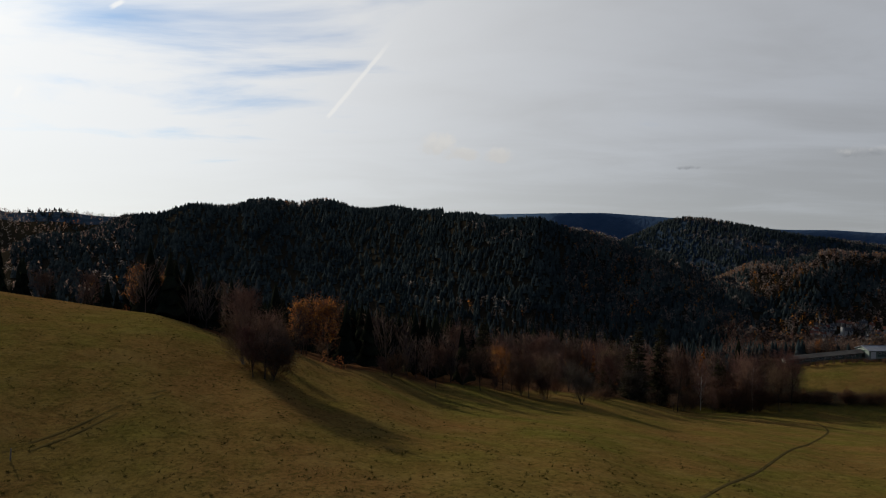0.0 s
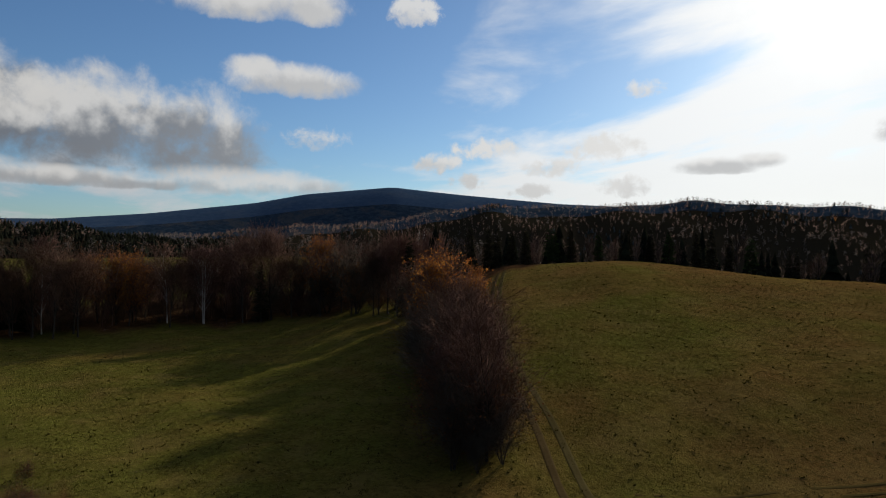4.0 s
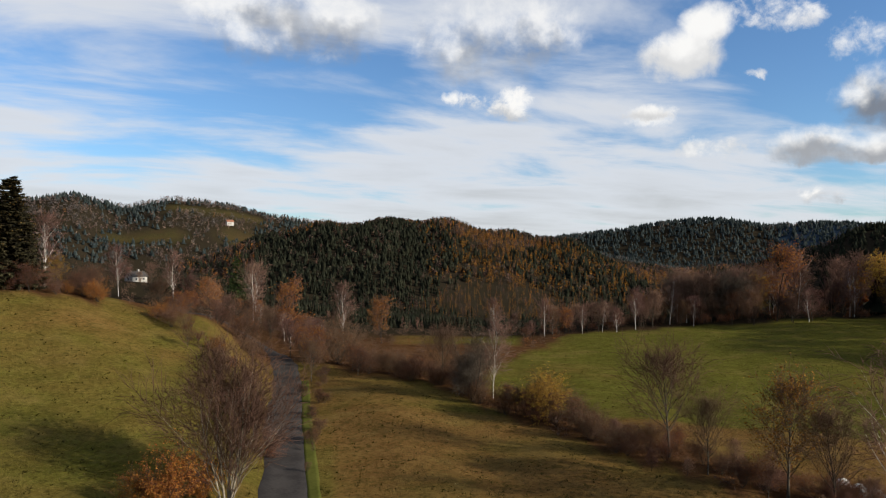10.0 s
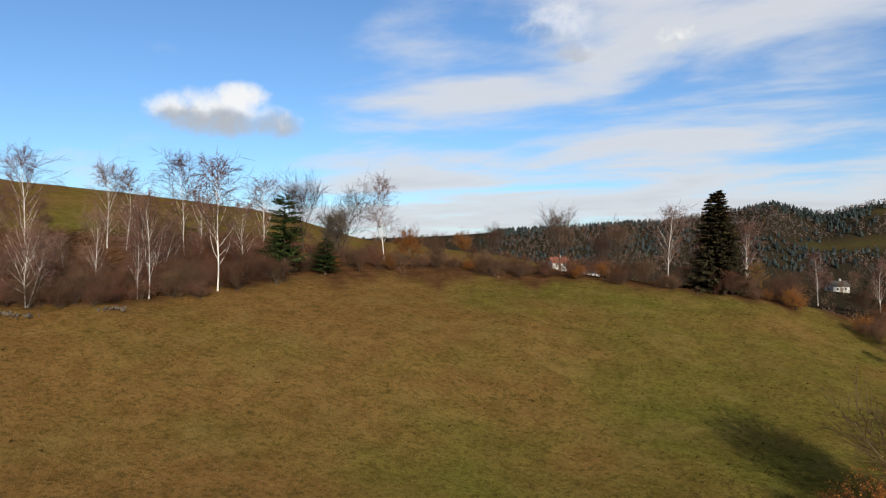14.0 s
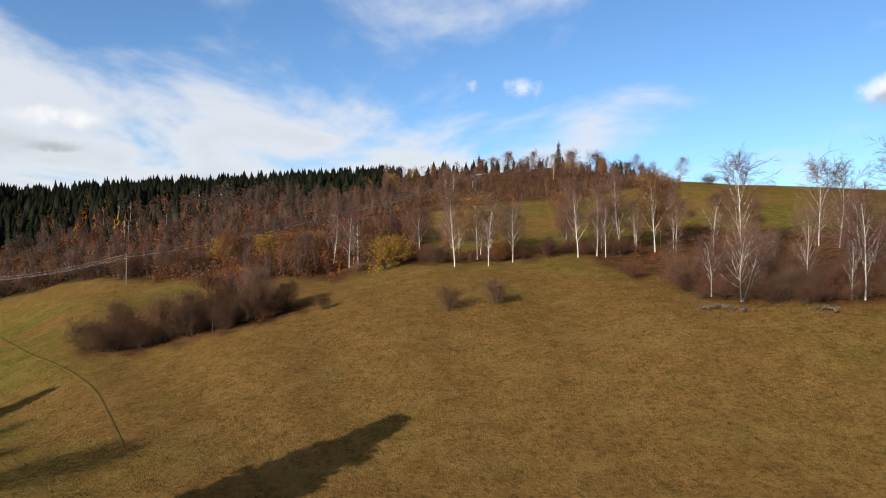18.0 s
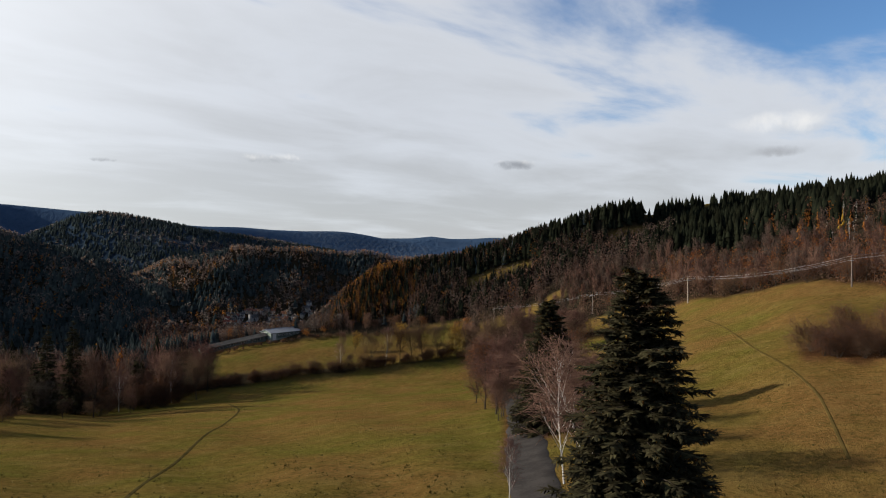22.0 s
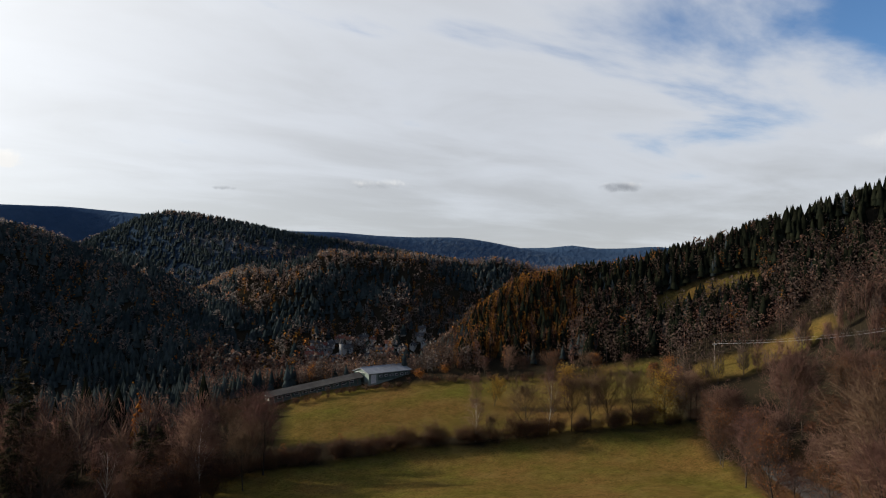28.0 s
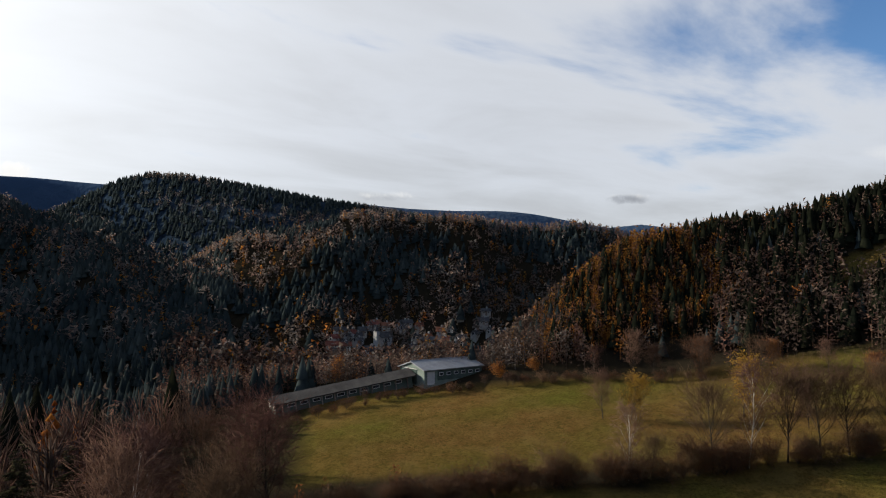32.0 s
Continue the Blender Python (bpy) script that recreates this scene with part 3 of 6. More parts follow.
MEADOW_AZ = [0, 10, 20, 30, 40, 48, 51, 53, 54.4, 55.4, 58, 66, 70, 76, 84, 92, 100, 112, 120, 128, 136, 150, 165, 180, 190, 194, 198, 205, 212, 220, 235, 245, 256, 275, 286.5, 289, 292, 294, 310, 320, 338, 345, 352, 360]
MEADOW_EDGE = [128, 140, 188, 220, 238, 247, 60, 60, 70, 165, 172, 175, 180, 172, 130, 122, 120, 114, 92, 80, 86, 92, 100, 105, 108, 106, 106, 106, 95, 175, 200, 215, 155, 155, 155, 75, 60, 150, 170, 150, 135, 112, 122, 128]
# bearing from and to, distance from and to: meadows between the woods
FIELDS = [(27, 48, 244, 333), (47.3, 53.5, 372, 425), (47, 56, 285, 312), (55, 62, 190, 225), (119, 150, 142, 330), (99, 119, 128, 205), (150, 180, 135, 240), (256, 288, 192, 330), (205, 216, 150, 190), (196, 199, 60, 75),
          (183, 189, 1130, 1185), (191, 197, 1150, 1200), (187, 195, 1265, 1310), (61.4, 68, 452, 520), (58.8, 64, 388, 434)]


def build_ground():
    rings = np.concatenate([np.arange(0, 60, 3.0), np.arange(60, 260, 2.5), np.geomspace(260, 1000, 75)[:-1], np.geomspace(1000, 4900, 45)])
    turns = 450
    az = np.arange(turns) * 360.0 / turns
    A, R = np.meshgrid(az, rings[1:])
    T, Z, _ = lie(A, R)
    verts = np.concatenate([[[0, 0, 0]], np.stack([T * np.sin(np.radians(A)), T * np.cos(np.radians(A)), Z], -1).reshape(-1, 3)])
    idx = 1 + np.arange(A.size).reshape(A.shape)
    nxt = np.roll(idx, -1, 1)
    quads = np.stack([idx[:-1], nxt[:-1], nxt[1:], idx[1:]], -1).reshape(-1, 4)[:, ::-1]
    fan = [(0, int(nxt[0, i]), int(idx[0, i])) for i in range(turns)]
    me = bpy.data.meshes.new("ground")
    me.from_pydata(verts.tolist(), [], [tuple(q) for q in quads.tolist()] + fan)
    me.update()
    if me.polygons[0].normal.z < 0:
        me.flip_normals()
    me.shade_smooth()
    w = me.attributes.new("wild", "FLOAT", "POINT")
    w.data.foreach_set("value", np.concatenate([[0], np.maximum(wildness(A, R), 0.7 * (R > 900)).ravel()]).astype(np.float32))
    # painted forest shade: grows from 150 m outwards, weak on the open slopes
    wood_shade = me.attributes.new("wood_shade", "FLOAT", "POINT")
    wood_shade.data.foreach_set("value", np.concatenate([[0], (_soft((R - 150) / 60) * np.where((A > 93) & (A < 152) & (R < 430), 0.2, 1.0)).ravel()]).astype(np.float32))
    lush = np.interp(A, [0, 20, 45, 56, 70, 90, 120, 150, 175, 190, 205, 216, 230, 256, 285, 294, 310, 340, 360],
                     [.46, .48, .5, .5, .42, .12, .0, .24, .46, .66, .3, .8, .95, .9, .6, .42, .4, .4, .42])
    lush = np.where((A > 94) & (A < 150) & (R > 122), 0.38, lush)
    lush = np.where((A > 200) & (A < 250) & (R < 82), 0.2, lush)
    g = me.attributes.new("lush", "FLOAT", "POINT")
    g.data.foreach_set("value", np.concatenate([[0.3], lush.ravel()]).astype(np.float32))
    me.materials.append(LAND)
    me.materials.append(HAZY_HILL)
    me.materials.append(HAZY_RIDGE)
    # by distance: plain land, then the two haze-tinted materials
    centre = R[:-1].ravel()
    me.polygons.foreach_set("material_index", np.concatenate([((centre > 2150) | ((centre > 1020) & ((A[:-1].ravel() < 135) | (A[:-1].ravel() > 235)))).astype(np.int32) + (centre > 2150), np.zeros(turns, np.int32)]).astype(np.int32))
    return tagged(new("ground", me), "rolling autumn meadows and wooded hills", "ground", kind="structure")


build_ground()


def strip(name, points, width, mat, label, lift=0.05, category="road", crown=0.0, edge=0.12):
    """A lane draped over the ground along bearing and distance points: a slab with sloped edges."""
    pts = [place(a, d) for a, d in points]
    wide = np.interp(range(len(points) * 10), [i * 10 for i in range(len(points))], [size_at(a, d) for a, d in points])
    path, scales = [], []
    for i in range(len(pts) - 1):
        p0, p1, p2, p3 = (pts[max(0, min(len(pts) - 1, i + o))] for o in (-1, 0, 1, 2))
        steps = max(2, int((p2 - p1).length / 2.5))
        for s in range(steps):
            t = s / steps
            scales.append(wide[int(10 * (i + t))])
            path.append(0.5 * ((2 * p1) + (p2 - p0) * t + (2 * p0 - 5 * p1 + 4 * p2 - p3) * t * t + (3 * p1 - p0 - 3 * p2 + p3) * t**3))
    path.append(pts[-1])
    scales.append(wide[-1])
    bm, rows = bmesh.new(), []
    for i, p in enumerate(path):
        d = (path[min(i + 1, len(path) - 1)] - path[max(i - 1, 0)]).to_2d().normalized()
        side = Vector((d.y, -d.x, 0))
        wob = 1 + 0.12 * math.sin(i * 1.7) * math.sin(i * 0.53)
        row_v = []
        for k, (u, h) in enumerate(((-0.5, -0.1), (-0.5 + edge, lift), (-0.2, lift + crown), (0.2, lift + crown), (0.5 - edge, lift), (0.5, -0.1))):
            q = p + side * (u * width * scales[i] * (wob if abs(u) > 0.3 else 1))
            row_v.append(bm.verts.new(at_xy(q.x, q.y, h)))
        rows.append(row_v)
    for a, b in zip(rows, rows[1:]):
        for k in range(5):
            bm.faces.new((a[k], a[k + 1], b[k + 1], b[k]))
    me = bpy.data.meshes.new(name)
    bm.to_mesh(me)
    bm.free()
    me.shade_smooth()
    me.materials.append(mat)
    return tagged(new(name, me), label, category, kind="structure")


ASPHALT = varied("worn_asphalt", (0.027, 0.025, 0.0235), (0.041, 0.038, 0.035), 0.5, rough=1.0, depth=0.01, spread=0.02, gloss=0.0)
DIRT = varied("bare_track_soil", (0.04712, 0.03344, 0.01368), (0.06688, 0.04864, 0.02052), 0.4, depth=0.05, spread=0.05, gloss=0.0)
TROD = varied("trodden_dark_grass", (0.0304, 0.0228, 0.00912), (0.0456, 0.0342, 0.01368), 0.4, depth=0.05, spread=0.05, gloss=0.0)
FAINT = varied("faintly_trodden_grass", (0.04712, 0.03344, 0.0114), (0.0684, 0.04712, 0.0152), 0.4, depth=0.05, spread=0.05, gloss=0.0)
VERGE = varied("fresh_green_verge", (0.0418, 0.04712, 0.00988), (0.0646, 0.06688, 0.0152), 0.4, depth=0.1, spread=0.05)

# ---- plants ----


class Shape:
    """Collects tubes and blades and makes them one mesh."""

    def __init__(self):
        self.v, self.f, self.n = [], [], 0

    def tube(self, pts, radii, sides=3):
        base = self.n
        for i, p in enumerate(pts):
            d = (pts[min(i + 1, len(pts) - 1)] - pts[max(i - 1, 0)]).normalized()
            a = d.orthogonal().normalized()
            b = d.cross(a)
            for s in range(sides):
                t = 2 * math.pi * s / sides
                self.v.append(p + (a * math.cos(t) + b * math.sin(t)) * radii[i])
        for i in range(len(pts) - 1):
            for s in range(sides):
                s2 = (s + 1) % sides
                self.f.append((base + i * sides + s, base + i * sides + s2, base + (i + 1) * sides + s2, base + (i + 1) * sides + s))
        self.f.append(tuple(base + (len(pts) - 1) * sides + s for s in range(sides)))
        self.n = len(self.v)

    def spike(self, p, tip, width, sag=0.0):
        """A tapered three-sided blade from p to tip."""
        d = tip - p
        a = d.orthogonal().normalized() * width
        b = d.normalized().cross(a)
        k = self.n
        m = p + d * 0.2
        self.v += [p, m + a - Vector((0, 0, sag)), m - a * 0.6 + b, m - a * 0.6 - b, tip]
        self.f += [(k, k + 1, k + 2), (k, k + 2, k + 3), (k, k + 3, k + 1), (k + 4, k + 2, k + 1), (k + 4, k + 3, k + 2), (k + 4, k + 1, k + 3)]
        self.n += 5

    def frond(self, p, tip, width, sag):
        """A flat folded spray of needles."""
        d = tip - p
        a = Vector((-d.y, d.x, 0.0)) * (width / max(0.01, d.to_2d().length)) + Vector((0, 0, -sag))
        k = self.n
        m = p + d * 0.5
        self.v += [p, m + a, tip, m - Vector((a.x, a.y, -a.z))]
        self.f += [(k, k + 1, k + 2), (k, k + 2, k + 3)]
        self.n += 4

    def leaf(self, p, size, rng):
        d = Vector((rng.uniform(-1, 1), rng.uniform(-1, 1), rng.uniform(-1, 0.6))).normalized()
        a = d.orthogonal().normalized()
        k = self.n
        self.v += [p, p + d * size * 0.5 + a * size * 0.32, p + d * size + Vector((0, 0, -0.1 * size)), p + d * size * 0.5 - a * size * 0.32]
        self.f.append((k, k + 1, k + 2, k + 3))
        self.n += 4

    def mesh(self, name, mat):
        me = bpy.data.meshes.new(name)
        me.from_pydata([tuple(v) for v in self.v], [], self.f)
        me.materials.append(mat)
        me.shade_smooth()
        return me


def around(d, angle, turn):
    """The way d tilted by an angle, turned about d."""
    a = d.orthogonal().normalized()
    b = d.cross(a)
    return (d * math.cos(angle) + (a * math.cos(turn) + b * math.sin(turn)) * math.sin(angle)).normalized()


def limb(rng, start, d, length, steps, wander, lift):
    pts = [start.copy()]
    for _ in range(steps):
        d = (d + Vector((rng.uniform(-1, 1), rng.uniform(-1, 1), rng.uniform(-1, 1))) * wander + Vector((0, 0, lift))).normalized()
        pts.append(pts[-1] + d * (length / steps))
    return pts


def on(pts, t):
    f = min(max(t, 0), 0.999) * (len(pts) - 1)
    i = int(f)
    return pts[i].lerp(pts[i + 1], f - i), (pts[i + 1] - pts[i]).normalized()


def broadleaf(seed, height, stems=1, clear=0.25, spread=0.55, angle=0.8, droop=0.0, boughs=20, twigs=7, sprigs=5, thick=0.016,
              leaves=0, leaf=0.28, keep=1.0, lean=0.05):
    """Trunk with limbs, fine twigs, and leaves: three shapes."""
    rng = random.Random(seed)
    wood, fine, foliage = Shape(), Shape(), Shape()
    ends = []
    for st in range(stems):
        h = height * (1 if st == 0 else rng.uniform(0.6, 0.95))
        turn = rng.uniform(0, 6.28)
        d0 = around(Vector((0, 0, 1)), lean + (0.22 if stems > 1 else 0.0) * rng.uniform(0.5, 1.3), turn)
        foot = Vector((math.cos(turn), math.sin(turn), 0)) * (0.18 * (stems > 1)) + Vector((0, 0, -0.25))
        trunk = limb(rng, foot, d0, h * 0.93, 9, 0.07, 0.05)
        wood.tube(trunk, [thick * h * (1.25 if i == 0 else 1) * (1 - 0.093 * i) for i in range(10)], 6)
        for b in range(int(boughs / (1 + 0.5 * (stems - 1)))):
            t = clear + (0.98 - clear) * ((b + rng.random()) / (boughs / (1 + 0.5 * (stems - 1))))
            p, d = on(trunk, t)
            u = (t - clear) / (1 - clear)
            tilt = angle * rng.uniform(0.75, 1.2) * (1.15 - 0.45 * u)
            length = 0.5 * h * spread * max(0.16, 1 - (abs(u - 0.3) / 0.8) ** 2) * rng.uniform(0.7, 1.15) / max(0.45, math.sin(tilt))
            length = min(length, h * (1.06 - t) / max(0.2, math.cos(tilt)) + 0.05 * h)
            bd = around(d, tilt, b * 2.4 + rng.uniform(-0.5, 0.5))
            bough = limb(rng, p, bd, length, 5, 0.16, 0.10)
            r = thick * h * (1 - 0.85 * t) * 0.45
            wood.tube(bough, [r * (1 - 0.17 * i) for i in range(6)], 4)
            for w in range(twigs):
                q, e = on(bough, 0.2 + 0.8 * (w + rng.random()) / twigs)
                tl = length * rng.uniform(0.25, 0.5) + 0.25
                tw = limb(rng, q, around(e, rng.uniform(0.4, 0.9), rng.uniform(0, 6.28)), tl, 3, 0.2, 0.05 - droop)
                fine.tube(tw, [max(0.022, r * 0.35) * (1 - 0.27 * i) for i in range(4)], 3)
                for s in range(sprigs):
                    q2, e2 = on(tw, 0.2 + 0.8 * (s + rng.random()) / sprigs)
                    tip = q2 + around(e2, rng.uniform(0.3, 0.9), rng.uniform(0, 6.28)) * rng.uniform(0.4, 1.0) * tl * 0.9 - Vector((0, 0, droop * tl))
                    fine.spike(q2, tip, 0.016)
                    ends.append((q2, tip))
    for i in range(leaves):
        q, tip = ends[rng.randrange(len(ends))]
        if (q.z / height) < 1 - keep and rng.random() < 0.8:
            continue
        foliage.leaf(q.lerp(tip, rng.random()) + Vector((rng.gauss(0, .1), rng.gauss(0, .1), rng.gauss(0, .1))), leaf * rng.uniform(0.6, 1.3), rng)
    return wood, fine, foliage


def conifer(seed, height, width, tiers, per, sprays, clear=0.04, shape=1.0, ragged=0.25, droop=0.35, tuft=0.2, cones=0.0):
    """A spruce or fir: trunk, and short sprays of needles crowded on whorled branches; tuft: length of a spray as a share of its branch."""
    rng = random.Random(seed)
    wood, needles, dry = Shape(), Shape(), Shape()
    wood.tube([Vector((0, 0, height * t - 0.3)) for t in (0, 0.3, 0.6, 0.85, 1.0)], [height * 0.017 * k for k in (1.2, 0.9, 0.55, 0.22, 0.04)], 7)
    for i in range(tiers):
        t = clear + (0.985 - clear) * (i / tiers) ** 0.92
        reach = width * (1 - t) ** shape * (0.92 + 0.08 * math.sin(i * 2.1)) + 0.1
        for b in range(max(4, int(per * (1 - 0.5 * t)))):
            a = b * 6.283 / per * (1 + 0.5 * t) + i * 1.3 + rng.uniform(-0.35, 0.35)
            out = Vector((math.cos(a), math.sin(a), 0))
            l = reach * rng.uniform(1 - ragged, 1 + ragged * 0.5)
            rise = rng.uniform(0.05, 0.35) + 0.55 * t
            z0 = height * t + rng.uniform(-2.2, 2.2) * height / tiers
            pts = [Vector((0, 0, z0)) + out * (l * s) + Vector((0, 0, l * (rise * s - (droop + rise * 0.6) * s * s + 0.16 * max(0.0, s - 0.6)))) for s in (0, 0.35, 0.7, 1.0)]
            wood.tube(pts, [0.02 * l * 0.5 + 0.01, 0.02, 0.014, 0.006], 3)
            side = Vector((-out.y, out.x, 0))
            for s in range(sprays):
                u = 0.15 + 0.85 * ((s + rng.random()) / sprays) ** 0.8
                q, e = on(pts, u)
                for sg in (-1, 1):
                    le = (tuft * l * (1.2 - u) + 0.13) * rng.uniform(0.6, 1.3)
                    tip = q + (e * 0.7 + side * sg * rng.uniform(0.4, 1.0) + Vector((0, 0, rng.uniform(-0.9, 0.4)))) * le
                    needles.frond(q, tip, 0.02 + 0.11 * le, 0.02)
                hang = q + (e * 0.3 + side * rng.uniform(-0.3, 0.3)) * le - Vector((0, 0, le * rng.uniform(0.7, 1.5) * (1.1 - 0.6 * t)))
                needles.frond(q, hang, 0.02 + 0.09 * le, 0.0)
            tip = pts[-1] + (pts[-1] - pts[-2]).normalized() * 0.2 + Vector((0, 0, 0.05))
            needles.frond(pts[-2], tip, 0.06, 0.03)
            if cones and t > 0.35 and rng.random() < cones:
                for _ in range(5):
                    q, e = on(pts, rng.uniform(0.6, 1.0))
                    dry.spike(q, q + Vector((rng.uniform(-.1, .1), rng.uniform(-.1, .1), -rng.uniform(0.14, 0.26))), 0.04)
    return wood, needles, dry


KINDS = {}


def kind(name, seed_list, make, mats, label, category="tree", thing="tree"):
    KINDS[name] = dict(seeds=seed_list, make=make, mats=mats, label=label, category=category, thing=thing, protos=[None] * len(seed_list))


_pick = random.Random(5)
COUNTS = {}


def thicket(names, line, gap, h0, h1, spread, seed, group):
    """Shrubs and trees along a line of bearing and distance points."""
    rng = random.Random(seed)
    pts = [way(a) * d for a, d in line]
    for p, q in zip(pts, pts[1:]):
        for i in range(max(1, int((q - p).length / gap))):
            r = p.lerp(q, (i + rng.random()) * gap / (q - p).length) + Vector((rng.gauss(0, 1), rng.gauss(0, 1), 0)) * spread
            plant(rng.choice(names), math.degrees(math.atan2(r.x, r.y)), math.hypot(r.x, r.y), rng.uniform(h0, h1), group, width=rng.uniform(0.9, 1.4))


def plant(name, az, dist, height, group="", label="", lift=0.0, width=1.0):
    """One tree or shrub of a kind at a bearing and distance, grown to a height."""
    k = KINDS[name]
    COUNTS[name] = COUNTS.get(name, 0) + 1
    v = COUNTS[name] % len(k["seeds"])
    s = height / 10.0 * size_at(az, dist)
    m = Matrix.Translation(place(az, dist, lift)) @ Matrix.Rotation(_pick.uniform(0, 6.28), 4, "Z") @ Matrix.Diagonal((s * width, s * width, s, 1))
    if k["protos"][v] is None:
        root = new(k["thing"])
        root.empty_display_size = 0.3
        shapes = k["make"](k["seeds"][v])
        grown = 10.0 / max(p.z for shape in shapes for p in shape.v)
        for shape, mat, part_name in zip(shapes, k["mats"], ("trunk", "crown", "leaves")):
            if shape.n and mat:
                shape.v = [p * grown for p in shape.v]
                part_name = "cone_fringe" if mat is CONES else part_name
                ob = new(part_name, shape.mesh(part_name, mat))
                ob.parent = root
                if mat is CONES or part_name == "leaves":
                    tagged(ob, kind="stuff")
        tagged(root, k["label"], k["category"])
        root.matrix_basis = m
        k["protos"][v] = root
        ob = root
    else:
        ob = copy_thing(k["protos"][v], Matrix())
        ob.matrix_basis = m
    return tagged(ob, label, "", group)


kind("birch", [1, 2, 3], lambda s: broadleaf(s, 10, 1, 0.22, 0.42, 0.6, 0.12, 24, 8, 6, 0.0072, lean=0.07), (BIRCH, TWIG_BIRCH, None), "leafless white-barked birch on rough grass", thing="birch_tree")
kind("birch_gold", [5, 6], lambda s: broadleaf(s, 10, 1, 0.2, 0.42, 0.6, 0.12, 22, 8, 6, 0.0072, 1500, 0.2), (BIRCH, TWIG_BIRCH, LEAF_GOLD), "birch with thinning yellow autumn leaves", thing="birch_tree")
kind("birch_multi", [7, 8], lambda s: broadleaf(s, 10, 3, 0.22, 0.5, 0.65, 0.08, 30, 8, 6, 0.0076, lean=0.2), (BIRCH, TWIG_BIRCH, None), "leafless birch with several white stems", thing="birch_tree")
kind("bare", [11, 12, 13], lambda s: broadleaf(s, 10, 1, 0.27, 0.8, 0.66, 0.0, 32, 9, 6, 0.0135), (BARK, TWIG, None), "leafless broad-crowned deciduous tree in rough grass", thing="bare_tree")
kind("bare_red", [17, 18, 19], lambda s: broadleaf(s, 10, 1, 0.18, 0.58, 0.65, 0.03, 28, 9, 7, 0.012), (BARK, TWIG_RED, None), "leafless tree with reddish fine twigs", thing="bare_tree")
kind("bare_multi", [15, 16], lambda s: broadleaf(s, 10, 5, 0.12, 0.75, 0.65, 0.0, 44, 9, 7, 0.010, lean=0.12), (BARK, TWIG_GREY, None), "leafless tree with several grey stems", thing="many_stemmed_tree")
kind("bare_vase", [51, 52], lambda s: broadleaf(s, 10, 6, 0.1, 0.85, 0.72, 0.0, 60, 9, 6, 0.011, lean=0.1), (BARK_GREY, TWIG, None), "leafless many-stemmed tree with a dense vase-shaped crown", thing="many_stemmed_tree")
kind("rust", [21, 22, 23], lambda s: broadleaf(s, 10, 1, 0.15, 0.55, 0.65, 0.0, 26, 8, 6, 0.013, 1700, 0.25), (BARK, TWIG_RED, LEAF_RUST), "deciduous tree with rust-orange autumn leaves", thing="autumn_tree")
kind("brown", [24, 25], lambda s: broadleaf(s, 10, 1, 0.12, 0.66, 0.75, 0.0, 30, 9, 6, 0.013, 700, 0.24), (BARK, TWIG, LEAF_BROWN), "deciduous tree with a few withered brown leaves", thing="autumn_tree")
kind("amber", [28], lambda s: broadleaf(s, 10, 1, 0.2, 0.7, 0.7, 0.0, 30, 9, 6, 0.013, 2400, 0.24), (BARK, TWIG, LEAF_AMBER), "deciduous tree with thinning amber-brown leaves", thing="autumn_tree")
kind("gold", [26, 27], lambda s: broadleaf(s, 10, 1, 0.12, 0.62, 0.75, 0.0, 24, 8, 5, 0.013, 2800, 0.28), (BARK, TWIG, LEAF_GOLD), "deciduous tree with yellow autumn leaves", thing="autumn_tree")
kind("shrub", [31, 32, 33], lambda s: broadleaf(s, 10, 7, 0.03, 1.25, 0.9, 0.0, 54, 8, 5, 0.009, 800, 0.26, lean=0.25), (BARK, TWIG, LEAF_BROWN), "leafless dense brown bush on the meadow edge", "bush", "bush")
kind("hedge", [36, 37], lambda s: broadleaf(s, 10, 7, 0.03, 1.35, 0.9, 0.0, 46, 8, 5, 0.009, 700, 0.3, lean=0.3), (BARK, TWIG, LEAF_BROWN), "leafless dense bush in a field hedge", "bush", "hedge_bush")
kind("shrub_brown", [38, 39], lambda s: broadleaf(s, 10, 7, 0.03, 1.25, 0.9, 0.0, 42, 7, 5, 0.009, 3000, 0.26, lean=0.25), (BARK, TWIG_RED, LEAF_BROWN), "dense bush with withered reddish-brown leaves", "bush", "leafy_bush")
kind("shrub_gold", [34], lambda s: broadleaf(s, 10, 7, 0.03, 1.2, 0.9, 0.0, 36, 7, 5, 0.009, 7500, 0.3, lean=0.2), (BARK, TWIG, LEAF_GOLD), "round bush with yellow autumn leaves", "bush", "bush")
kind("shrub_rust", [35], lambda s: broadleaf(s, 10, 7, 0.03, 1.2, 0.9, 0.0, 36, 7, 5, 0.009, 7500, 0.3, lean=0.2), (BARK, TWIG, LEAF_RUST), "bush with bright rust-orange leaves", "bush", "bush")
kind("spruce_big", [41], lambda s: conifer(s, 10, 1.95, 60, 14, 24, 0.02, 0.62, 0.42, 0.1, 0.17, 0.75), (BARK, SPRUCE, CONES), "tall dark green spruce hung with brown cones", thing="spruce_tree")
kind("spruce", [42, 43], lambda s: conifer(s, 10, 1.9, 30, 11, 15, 0.04, 0.72, 0.3, 0.2), (BARK, SPRUCE, None), "dark green spruce at the wood edge", thing="spruce_tree")
kind("pine", [44, 45], lambda s: conifer(s, 10, 2.5, 24, 11, 18, 0.18, 0.45, 0.4, 0.06), (BARK, PINE, None), "green pine with an open uneven crown", thing="pine_tree")

# ---- far woods ----


